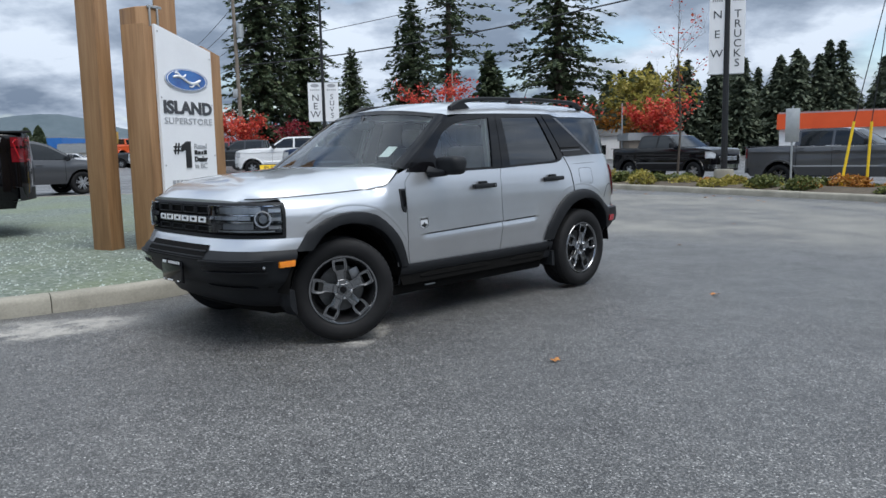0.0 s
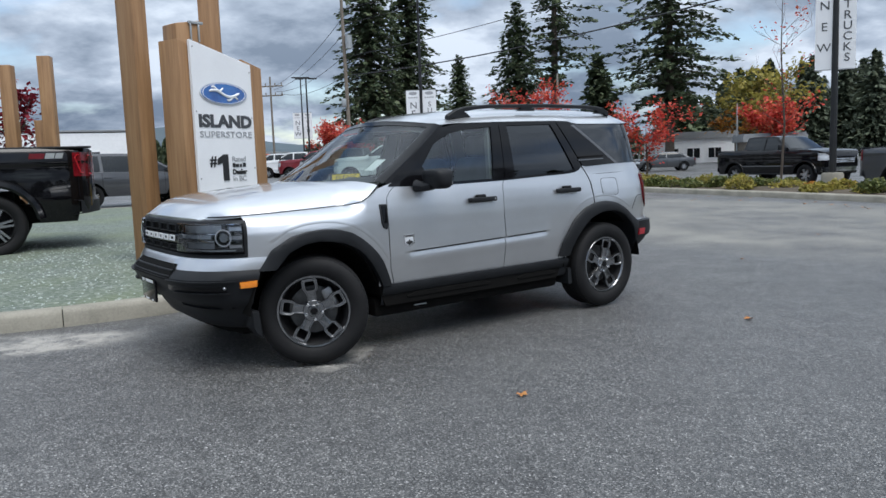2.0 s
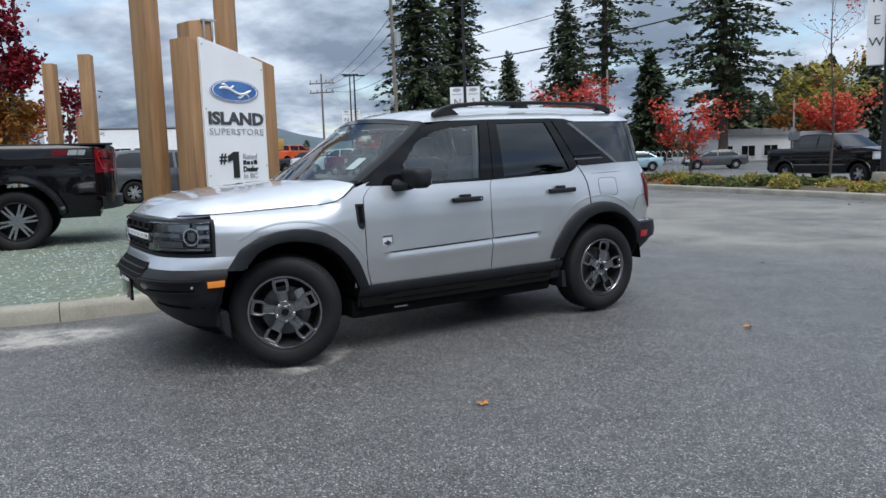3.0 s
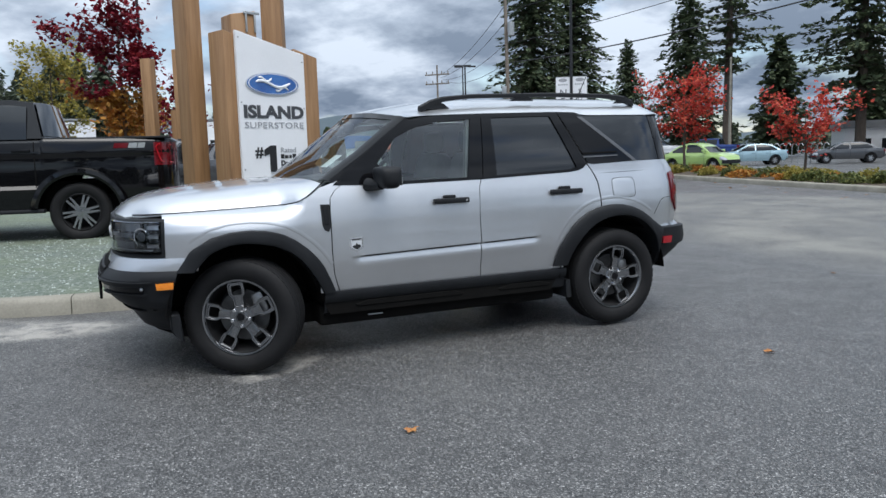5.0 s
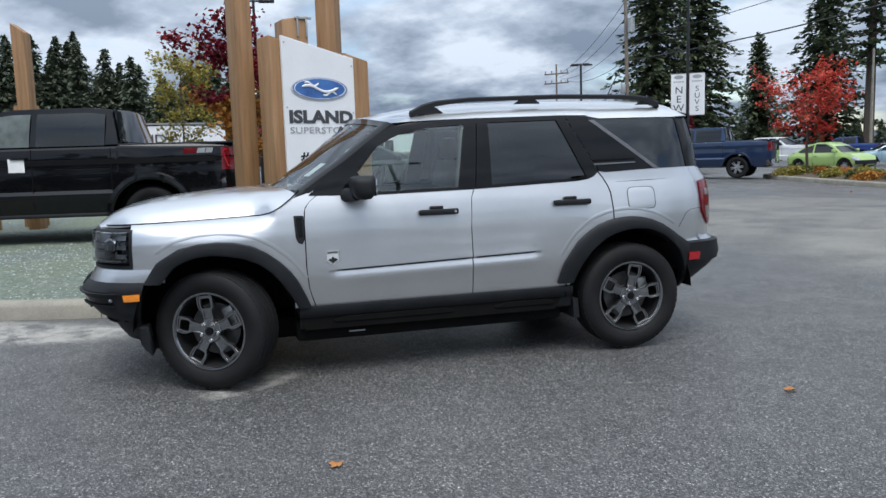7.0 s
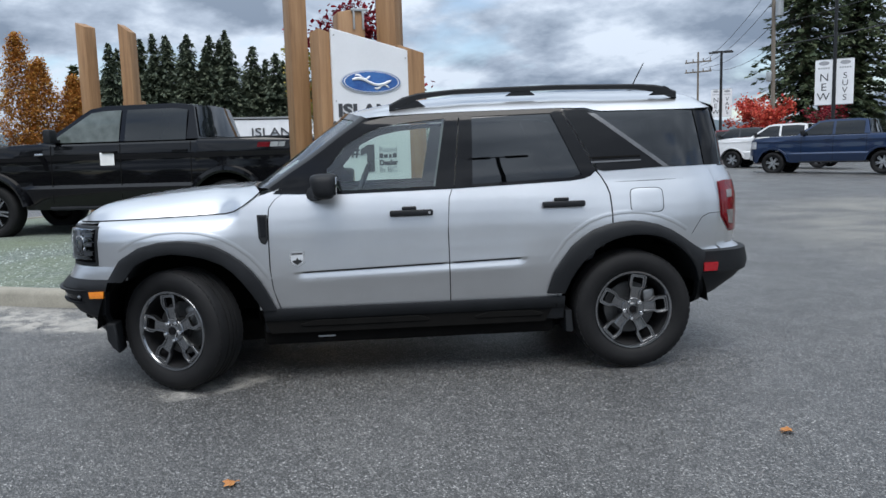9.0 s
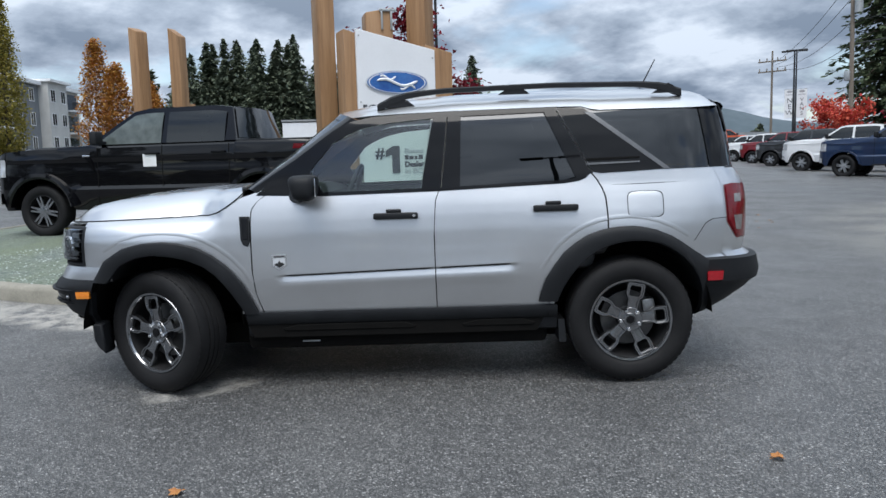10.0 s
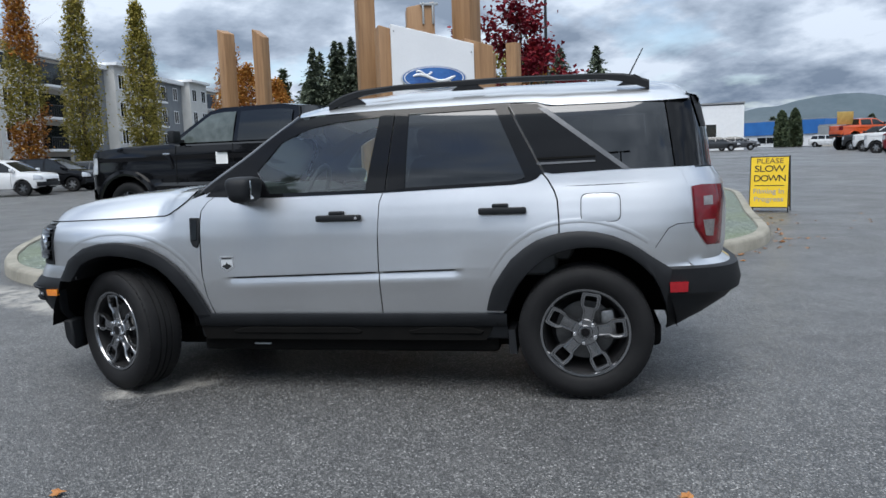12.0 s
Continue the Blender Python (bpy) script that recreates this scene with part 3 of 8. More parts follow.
# ---- timber sign ----
SIGN_A, SIGN_B = Vector((-3.11, 8.55)), Vector((-2.77, 9.40))       # foot of the panel's two edges
along = (SIGN_B - SIGN_A).normalized()
PW = (SIGN_B - SIGN_A).length
sign_m = Matrix.Translation((SIGN_A.x, SIGN_A.y, island_z(-3.1, 8.6))) @ Matrix.Rotation(math.atan2(along.y, along.x), 4, "Z")
SZ = island_z(-3.1, 8.6)
sign = thing("timber_sign", sign_m, "tall white dealership sign panel between stained timber beams", "sign")
# local: x along the panel, -y towards the reader, z up


def beam(name, x0, x1, y0, y1, z0, zl, zr, parent, mat=None, label="", lean=(0, 0)):
    """A timber with its top cut on a slope, from zl at x0 to zr at x1."""
    bm = B()
    lo = [(x0, y0, z0), (x1, y0, z0), (x1, y1, z0), (x0, y1, z0)]
    hi = [(x0 + lean[0], y0 + lean[1], zl), (x1 + lean[0], y0 + lean[1], zr), (x1 + lean[0], y1 + lean[1], zr), (x0 + lean[0], y1 + lean[1], zl)]
    vs = quads(bm, [lo, hi], True)
    bm.faces.new(vs[0])
    bm.faces.new(vs[1])
    bmesh.ops.bevel(bm, geom=list(bm.edges), offset=0.012, segments=2, affect="EDGES", profile=0.5)
    return part(name, bm, mat or M["wood"], parent, label)


bm = B()
prism(bm, [(0, 0.45), (PW, 0.45), (PW, 2.53 - SZ), (0.0, 2.735 - SZ)], lambda u, v, d: (u, d, v), -0.03, 0.012)
bmesh.ops.bevel(bm, geom=list(bm.edges), offset=0.004, segments=1, affect="EDGES")
panel = part("panel", bm, M["sign_white"], sign, "white painted sign panel with sloped top", smooth=False)
beam("timber_beam", -0.125, 0.08, 0.016, 0.33, -0.25, 2.735 - SZ, 2.675 - SZ, sign)
beam("timber_beam", PW - 0.10, PW + 0.235, 0.016, 0.165, -0.25, 2.60 - SZ, 2.515 - SZ, sign)
# lettering on the panel
face = lambda x, z: pose(x, -0.033, z - SZ, 90, 0, 0)
bm = B()
o = [(math.cos(a), math.sin(a)) for a in (2 * math.pi * k / 48 for k in range(48))]
put = lambda u, v, d: (0.455 + u * 0.365, d, 2.165 - SZ + v * 0.132)
prism(bm, o, put, -0.034, -0.040)
emblem = part("emblem", bm, M["grey_pale"], panel, "plain silver oval rim", smooth=False)
bm = B()
prism(bm, [(u * 0.955, v * 0.895) for u, v in o], put, -0.0405, -0.045)
part("emblem_field", bm, M["blue_oval"], panel, "deep blue oval field", smooth=False)
bm = B()
quads(bm, [[put(u * k, v * (k - 0.05), d) for u, v in o] for k, d in ((0.915, -0.0448), (0.91, -0.0475), (0.885, -0.0475), (0.88, -0.0448))], True)
part("emblem_ring", bm, M["white"], panel, "thin white inner ring", smooth=False)
# a plain pale swash stands for the mark inside the oval
for k, (x0, x1, amp, w_) in enumerate(((-0.235, 0.235, 0.034, 0.032), (-0.20, -0.02, 0.022, 0.022), (0.03, 0.21, -0.022, 0.022))):
    bm = B()
    pts = [(0.455 + lerp(x0, x1, f), -0.046, 2.165 - SZ + amp * math.sin(6.2 * f + 0.6) + (0.0, 0.052, -0.052)[k]) for f in np.linspace(0, 1, 14)]
    tube(bm, pts, [w_ * 0.25] + [w_ * 0.5] * 12 + [w_ * 0.2], 6)
    part("emblem_mark", bm, M["white"], panel)
text_mesh("ISLAND", 0.19, M["ink"], panel, face(0.045, 1.785), width=0.83, heavy=0.045)
text_mesh("SUPERSTORE", 0.10, M["grey_ink"], panel, face(0.05, 1.665), bold=-0.0012, width=0.815)
text_mesh("#", 0.17, M["black_ink"], panel, face(0.175, 1.34), width=0.105, heavy=0.022)
bm = B()
prism(bm, [(0.365, 1.165), (0.455, 1.165), (0.455, 1.468), (0.378, 1.468), (0.290, 1.418), (0.290, 1.348), (0.365, 1.372)], lambda u, v, d: (u, d, v - SZ), -0.033, -0.039)
part("letter", bm, M["black_ink"], panel, smooth=False)
text_mesh("Rated", 0.085, M["grey_ink"], panel, face(0.515, 1.385), bold=0.001, width=0.22)
bm = B()
for k, w in enumerate((0.045, 0.05, 0.032, 0.05)):
    box(bm, (0.54 + k * 0.056, -0.034, 1.335 - SZ + (0.006 if k in (0, 3) else 0)), (w, 0.004, 0.05 if k in (0, 3) else 0.038))
part("word_bars", bm, M["black_ink"], panel, "plain black bars", smooth=False)
text_mesh("Dealer", 0.082, M["black_ink"], panel, face(0.515, 1.235), width=0.235, heavy=0.045)
text_mesh("in BC", 0.085, M["grey_ink"], panel, face(0.515, 1.155), bold=0.002, width=0.215)
bm = B()
for k in range(10):
    box(bm, (0.145 + k * 0.062, -0.034, 1.005 - SZ), (0.044, 0.004, 0.05))
part("web_bars", bm, M["grey_ink"], panel, "plain grey bars", smooth=False)
for x, z in ((0.03, 2.66), (0.03, 1.95), (0.03, 1.2), (PW - 0.03, 2.44), (PW - 0.03, 1.9), (PW - 0.03, 1.3)):
    bm = B()
    tube(bm, [(x, -0.036, z - SZ), (x, -0.028, z - SZ)], 0.008, 8)
    part("screw", bm, M["steel"], panel)


def post(name, cx, cy, w, d, turn, h, cut, label, bracket=False, lean=(0.0, 0.0), group="timber posts of the sign"):
    z = island_z(cx, cy)
    ob = thing(name, pose(cx, cy, z, 0, 0, turn), label, "post", group)
    beam("timber", -w / 2, w / 2, -d / 2, d / 2, -0.3, h - cut / 2, h + cut / 2, ob, lean=lean)
    return ob


post("timber_post", -3.806, 8.645, 0.20, 0.27, 68, 3.75, 0.15, "tall square stained timber post beside the white sign")
post("timber_post", -3.41, 9.805, 0.25, 0.26, 22, 3.65, -0.15, "tall square stained timber post behind the white sign")
short = post("timber_post", -3.50, 9.20, 0.32, 0.28, 60, 3.03 - SZ, 0.06, "shorter timber post with a metal bracket at its top")
bm = B()
box(bm, (0.10, -0.15, 2.76), (0.20, 0.02, 0.03), None, 0.003)
box(bm, (0.03, -0.15, 2.66), (0.022, 0.02, 0.24), None, 0.003)
box(bm, (0.14, -0.15, 2.66), (0.022, 0.02, 0.24), None, 0.003)
part("bracket", bm, M["galv"], short, "pale galvanised steel bracket")
# two more post groups on the island
post("timber_post", -11.04, 9.63, 0.25, 0.24, 12, 3.58, -0.10, "square stained timber post on the gravel bed")
post("timber_post", -10.31, 10.05, 0.22, 0.24, 30, 3.47, -0.16, "stained timber post with a sloped top")
post("timber_post", -10.95, 10.43, 0.32, 0.28, 20, 2.2, 0.0, "short thick stained timber post")
post("timber_post", -11.56, 16.7, 0.26, 0.26, 12, 3.45, 0.0, "square stained timber post further along the bed")
post("timber_post", -10.56, 16.67, 0.27, 0.27, 18, 3.6, 0.0, "square stained timber post further along the bed")
post("timber_post", -11.1, 17.2, 0.36, 0.28, 20, 2.2, 0.0, "short thick stained timber post")

# ---- the silver compact SUV ----
# local: x forward from mid wheelbase, y to its left, z up from the ground
WB, TR = 1.335, 0.352                              # half wheelbase, tyre radius
CAR_M = pose(-0.312, 6.672, gz(-0.312, 6.672), 0, 0.25, 224.29)
W_CABIN = [(0.26, 0.78), (0.34, 0.835), (0.44, 0.868), (0.55, 0.890), (0.64, 0.905), (0.70, 0.908), (0.80, 0.906), (0.90, 0.901), (0.98, 0.892), (1.04, 0.881), (1.09, 0.869), (1.13, 0.858),
           (1.20, 0.845), (1.30, 0.820), (1.40, 0.792), (1.50, 0.760), (1.56, 0.735), (1.60, 0.703), (1.635, 0.640)]
W_NOSE = [(0.26, 0.80), (0.34, 0.855), (0.44, 0.885), (0.55, 0.900), (0.66, 0.908), (0.78, 0.912), (0.88, 0.912), (0.93, 0.900), (0.96, 0.885), (0.985, 0.855), (1.000, 0.815), (1.012, 0.770), (1.2, 0.74)]
X_FRONT = [(0.18, 1.86), (0.22, 1.895), (0.26, 1.925), (0.32, 1.97), (0.40, 2.00), (0.50, 2.11), (0.57, 2.145), (0.61, 2.135), (0.65, 2.112), (0.70, 2.078), (0.75, 2.058), (0.85, 2.055), (0.96, 2.045), (0.985, 2.03), (1.01, 1.98), (1.2, 1.9)]
X_REAR = [(0.26, 1.70), (0.31, 1.80), (0.36, 1.90), (0.41, 1.99), (0.51, 2.125), (0.57, 2.162), (0.66, 2.16), (0.69, 2.15), (0.70, 2.075), (0.80, 2.10), (1.00, 2.105), (1.12, 2.085), (1.20, 2.03), (1.35, 2.015), (1.52, 1.985), (1.60, 1.955), (1.64, 1.93)]


def smooth_table(tab, w=0.012):
    zs = np.linspace(0.2, 1.7, 751)
    v = np.interp(zs, [p[0] for p in tab], [p[1] for p in tab])
    k = np.ones(11) / 11
    return zs, np.convolve(np.pad(v, 5, mode="edge"), k, "valid")


T_CAB, T_NOSE, T_F, T_R = smooth_table(W_CABIN), smooth_table(W_NOSE), smooth_table(X_FRONT), smooth_table(X_REAR)


def ss(a, b, x):
    t = min(1.0, max(0.0, (x - a) / (b - a)))
    return t * t * (3 - 2 * t)


def half_width(x, z):
    wc, wn_ = float(np.interp(z, *T_CAB)), float(np.interp(z, *T_NOSE))
    w = lerp(wc, wn_, ss(0.94, 1.12, x))
    # swell over the wheels, and the pressed line along the doors
    for wx in (WB, -WB):
        w += 0.014 * math.exp(-((x - wx) / 0.42) ** 2) * math.exp(-((z - 0.86) / 0.13) ** 2)
    if -0.74 < x < 0.70 and 0.5 < z < 0.8:
        f = ss(-0.72, -0.64, x) * (1 - ss(0.60, 0.68, x))
        d = 0.684 - 0.025 * x - z
        if d < 0:
            c_ = 0.006 * math.exp(d / 0.06)
        else:
            c_ = float(np.interp(d, (0, 0.0138, 0.056, 0.088, 0.12), (0.006, -0.009, 0.005, 0.0025, 0.0)))
        w += f * c_
    return w


def side(x, z, off=0.0):
    """A point of the body's left side at x, z, moved outwards by off."""
    w = half_width(x, z)
    if x > 1.2:
        xf = float(np.interp(z, *T_F))
        w *= max(0.0, 1 - min(1.0, (x - 1.2) / (xf - 1.2)) ** 3.5) ** (1 / 3.5)
    elif x < -1.2:
        xr = float(np.interp(z, *T_R))
        w *= max(0.0, 1 - min(1.0, (-x - 1.2) / (xr - 1.2)) ** 5) ** 0.2
    return Vector((x, w + off, z))


def nose(a, z, off=0.0):
    """The same skin round the front; a: degrees from the middle (0) to the left flank (90)."""
    s, c = math.sin(radians(abs(a))), math.cos(radians(abs(a)))
    xf = float(np.interp(z, *T_F)) + off
    x = 1.2 + (xf - 1.2) * max(0.0, c) ** (2 / 3.5)
    y = (half_width(x, z) + off) * s ** (2 / 3.5)
    return Vector((x, math.copysign(y, a), z))


def tail(a, z, off=0.0):
    s, c = math.sin(radians(abs(a))), math.cos(radians(abs(a)))
    xr = float(np.interp(z, *T_R)) + off
    x = -1.2 - (xr - 1.2) * max(0.0, c) ** 0.4
    y = (half_width(x, z) + off) * s ** 0.4
    return Vector((x, math.copysign(y, a), z))


CREASE = [0.44, 0.46, 0.48, 0.50, 0.52, 0.54, 0.564, 0.58, 0.599, 0.615, 0.632, 0.645, 0.66, 0.670, 0.6751, 0.6838, 0.687, 0.693, 0.70, 0.715, 0.735] + [0.755 + 0.022 * k for k in range(17)]


def door_rows(top):
    """Heights of the door's mesh rows, close together at the pressed line."""
    return [z for z in CREASE if z < top - 0.008] + [top]


def slant(x, z):
    """Lets the rows follow the pressed line, which falls towards the nose."""
    return z - 0.025 * x * max(0.0, 1 - ((z - 0.684) / 0.24) ** 2) ** 2


def resample(line, n):
    P = [Vector((p[0], p[1], 0)) for p in line]
    d = [0.0]
    for a, b in zip(P, P[1:]):
        d.append(d[-1] + (b - a).length)
    return [(float(np.interp(s, d, [p.x for p in P])), float(np.interp(s, d, [p.y for p in P]))) for s in np.linspace(0, d[-1], n)]


def skin(lo, hi, nu, nv, put=side, off=0.0, lip=0.012, gap=0.0, sign=1, ease=1.0):
    """A curved panel between a lower and an upper line of (x, z), with its edges turned in by lip."""
    A, C = resample(lo, nu), resample(hi, nu)
    rows = []
    for j in range(nv):
        f = (j / (nv - 1)) ** ease
        rows.append([put(lerp(a[0], c[0], f), lerp(a[1], c[1], f), off) for a, c in zip(A, C)])
    if gap:
        g = lambda p, q: p + (q - p).normalized() * gap
        for r in rows:
            r[0], r[-1] = g(r[0], r[1]), g(r[-1], r[-2])
    if lip:
        inn = lambda p: Vector((p.x - (0 if abs(p.y) > 0.45 else math.copysign(lip, p.x)), p.y - (math.copysign(lip, p.y) if abs(p.y) > 0.45 else 0), p.z - (lip if p.z > 1.55 else 0)))
        rows = [[inn(p) for p in rows[0]]] + rows + [[inn(p) for p in rows[-1]]]
        rows = [[inn(r[0])] + r + [inn(r[-1])] for r in rows]
    if sign < 0:
        rows = [[Vector((p.x, -p.y, p.z)) for p in r] for r in rows]
    bm = B()
    quads(bm, rows)
    bmesh.ops.remove_doubles(bm, verts=bm.verts, dist=1e-5)
    return bm


def arch(cx, r_x, r_z, a0, a1, n=28, cz=TR):
    return [(cx + r_x * math.cos(radians(a)), cz + r_z * math.sin(radians(a))) for a in np.linspace(a0, a1, n)]


car = thing("compact_suv", CAR_M, "silver compact SUV with charcoal cladding parked on the asphalt", "car")
SIDES = ((1, "left"), (-1, "right"))
# dark inner body: closes the gaps between panels
inner = []
for x in np.linspace(-1.98, 1.86, 60):
    t = abs(x)
    zt = interp(x, [(-1.98, 1.05), (-1.90, 1.13), (0.80, 1.08), (0.95, 0.98), (1.86, 0.94)])
    y = max(0.1, side(float(x), 0.72).y - 0.05)
    arch_z = 0.0
    for wx in (WB, -WB):
        if abs(x - wx) < 0.47:
            arch_z = max(arch_z, TR + math.sqrt(max(0, 0.47 ** 2 - (x - wx) ** 2)) - 0.02)
    zb = max(0.30, arch_z, interp(x, [(-1.98, 0.62), (-1.74, 0.40), (-1.70, 0.30), (1.72, 0.30), (1.86, 0.42)]))
    yb = y
    inner.append([Vector((x, yb, min(zt - 0.02, zb))), Vector((x, y, zt)), Vector((x, -y, zt)), Vector((x, -yb, min(zt - 0.02, zb)))])
bm = B()
vs = quads(bm, inner, True)
bm.faces.new(vs[0])
bm.faces.new(vs[-1])
part("inner_body", bm, M["under"], car, "black inner structure and wheel houses", smooth=False)
# floor pan between the wheels
bm = B()
box(bm, (0, 0, 0.285), (1.75, 1.60, 0.14), None, 0.03)
box(bm, (0.0, 0, 0.270), (3.5, 1.16, 0.14), None, 0.03)
part("floor_pan", bm, M["under"], car)

for wx in (WB, -WB):
    for s in (1, -1):
        bm = B()
        quads(bm, [[(wx + 0.465 * math.cos(a), s * y, TR + 0.475 * math.sin(a)) for a in np.linspace(0.06, math.pi - 0.06, 30)] for y in (0.885, 0.70, 0.45)])
        c = [(wx + 0.465 * math.cos(a), s * 0.45, TR + 0.475 * math.sin(a)) for a in np.linspace(0.06, math.pi - 0.06, 30)]
        bm.faces.new([bm.verts.new(p) for p in c])
        part("wheel_house", bm, M["under"], car)
HOODGAP = [(1.79, 0.992), (1.494, 1.000), (1.233, 1.006), (1.05, 1.012), (0.985, 1.028), (0.93, 1.058), (0.872, 1.100), (0.815, 1.150), (0.74, 1.165)]
for sg, nm in SIDES:
    # front wing: from the lamp back to the door
    lo = [(1.775, 0.66)] + arch(WB, 0.475, 0.50, 38, 158, 30) + [(0.84, 0.47)]
    hi = [(1.775, 0.992)] + HOODGAP[1:-3] + [(0.872, 1.098)]
    part("front_wing", skin(lo, hi, 90, 30, sign=sg, gap=0.0, lip=0.0, ease=0.72), M["silver"], car)
    rows = []
    for j in range(34):
        f = j / 33
        row = []
        for u in np.linspace(0, 1, 12):
            z = lerp(0.445, lerp(1.098, 1.152, u), f)
            xe = interp(z, [(0.44, 0.752), (0.50, 0.770), (0.57, 0.788), (0.70, 0.799), (0.96, 0.798), (1.04, 0.791), (1.085, 0.757), (1.118, 0.710), (1.16, 0.70)])
            row.append(side(lerp(0.873, xe, u), lerp(z, min(z, 1.150), u)))
        rows.append(row + [row[-1] - Vector((0, 0.014, 0))])
    bm = B()
    quads(bm, [[Vector((p.x, p.y * sg, p.z)) for p in r] for r in rows])
    part("wing_rear", bm, M["silver"], car)
    # doors
    bm = B()
    door = part("front_door", skin([(0.742, 0.440), (-0.243, 0.446)], [(0.742, 0.440), (-0.243, 0.446)], 2, 2, sign=sg), M["silver"], car)
    rows = []
    for z in door_rows(1.118):
        x0 = interp(z, [(0.44, 0.745), (0.50, 0.763), (0.57, 0.781), (0.70, 0.792), (0.96, 0.791), (1.04, 0.785), (1.085, 0.752), (1.118, 0.705)])
        x1 = interp(z, [(0.36, -0.240), (0.86, -0.236), (1.06, -0.249), (1.12, -0.272)])
        rows.append([side(x, slant(x, z)) for x in (lerp(x0, x1, u) for u in np.linspace(0, 1, 60))])
    rows = [[p - Vector((0, 0.012, 0)) for p in rows[0]]] + rows + [[p - Vector((0, 0.014, 0)) for p in rows[-1]]]
    rows = [[r[0] - Vector((0, 0.012, 0))] + r + [r[-1] - Vector((0, 0.012, 0))] for r in rows]
    bm = B()
    quads(bm, [[Vector((p.x, p.y * sg, p.z)) for p in r] for r in rows])
    bmesh.ops.recalc_face_normals(bm, faces=bm.faces)
    door.data.clear_geometry()
    bm.to_mesh(door.data)
    bm.free()
    door.data.shade_smooth()
    door.data.set_sharp_from_angle(angle=radians(35))
    rows = []
    R_ARCH = [(0.44, -0.905), (0.60, -0.935), (0.70, -0.990), (0.78, -1.065), (0.83, -1.130), (0.87, -1.207), (0.95, -1.207), (1.05, -1.200), (1.10, -1.183), (1.15, -1.155), (1.19, -1.128)]
    for z in door_rows(1.185):
        f = (z - 0.44) / 0.745
        x0 = interp(lerp(0.445, 1.121, f), [(0.36, -0.246), (0.86, -0.242), (1.06, -0.255), (1.12, -0.278)])
        x1 = interp(z, R_ARCH)
        row = []
        for u in np.linspace(0, 1, 60):
            x = lerp(x0, x1, u)
            top = interp(x, [(-1.128, 1.186), (-1.075, 1.150), (-0.97, 1.139), (-0.28, 1.121)])
            row.append(side(x, slant(x, z if z < 0.9 else lerp(0.9, top, (z - 0.9) / 0.285))))
        rows.append(row)
    rows = [[p - Vector((0, 0.012, 0)) for p in rows[0]]] + rows + [[p - Vector((0, 0.014, 0)) for p in rows[-1]]]
    rows = [[r[0] - Vector((0, 0.012, 0))] + r + [r[-1] - Vector((0, 0.012, 0))] for r in rows]
    bm = B()
    quads(bm, [[Vector((p.x, p.y * sg, p.z)) for p in r] for r in rows])
    rdoor = part("rear_door", bm, M["silver"], car)
    # rear quarter, round to the tail lamp
    lo = [(-1.212, 0.83)] + [p for p in arch(-WB, 0.44, 0.50, 76, 138, 16)] + [(-1.74, 0.690), (-1.99, 0.692)]
    hi = [(-1.135, 1.190), (-1.30, 1.186), (-1.522, 1.196), (-1.787, 1.198), (-1.90, 1.200)]
    part("rear_quarter", skin(lo, hi, 70, 30, sign=sg, gap=0.002), M["silver"], car)
    # seams between rear door, quarter and bumper corner
    for line in ([(-1.105, 1.205), (-1.135, 1.180), (-1.158, 1.150), (-1.186, 1.100), (-1.203, 1.050), (-1.210, 0.95), (-1.210, 0.875)], [(-1.895, 0.915), (-1.80, 0.912), (-1.755, 0.890), (-1.69, 0.795)]):
        bm = B()
        tube(bm, [Vector((p.x, p.y * sg, p.z)) for p in (side(x, z, 0.0004) for x, z in resample(line, 30))], 0.0042 if line[0][0] > -1.5 else 0.0018, 6, False)
        part("panel_gap", bm, M["under"], car)
    # painted shade: black tube along the pressed line's top, broken at the door gap
    for x0, x1, dr in ((0.615, -0.225, door), (-0.262, -0.665, rdoor)):
        bm = B()
        tube(bm, [Vector((p.x, p.y * sg, p.z)) for p in (side(x, 0.678 - 0.025 * x, 0.0012) for x in np.linspace(x0, x1, 24))], [0.0008] + [0.0036] * 22 + [0.0008], 6, False)
        part("groove", bm, M["under"], dr)
    # black wheel-arch trims
    for cx, a0, a1, ext in ((WB, 33, 169, "front"), (-WB, 15, 146, "rear")):
        if ext == "front":
            # outer and inner edges of the lip
            A = [(1.725, 0.652), (1.64, 0.776), (1.52, 0.846), (1.41, 0.872), (1.30, 0.878), (1.20, 0.868), (1.10, 0.841), (1.02, 0.795), (0.945, 0.735), (0.895, 0.680), (0.853, 0.621), (0.81, 0.53), (0.775, 0.445)]
            C = [(1.625, 0.650), (1.54, 0.747), (1.48, 0.776), (1.42, 0.795), (1.34, 0.802), (1.255, 0.793), (1.16, 0.772), (1.063, 0.728), (1.00, 0.675), (0.952, 0.615), (0.91, 0.55), (0.876, 0.491), (0.855, 0.445)]
        else:
            A = [(-0.819, 0.470), (-0.835, 0.535), (-0.856, 0.597), (-0.905, 0.675), (-0.958, 0.747), (-1.025, 0.803), (-1.094, 0.846), (-1.17, 0.872), (-1.25, 0.886), (-1.33, 0.890), (-1.402, 0.882), (-1.48, 0.862), (-1.555, 0.830), (-1.62, 0.790), (-1.676, 0.748), (-1.77, 0.688)]
            C = [(-0.925, 0.470), (-0.955, 0.545), (-0.993, 0.609), (-1.04, 0.668), (-1.09, 0.715), (-1.15, 0.757), (-1.21, 0.782), (-1.28, 0.800), (-1.35, 0.806), (-1.42, 0.803), (-1.487, 0.789), (-1.56, 0.755), (-1.625, 0.705), (-1.68, 0.645), (-1.715, 0.582), (-1.742, 0.495)]
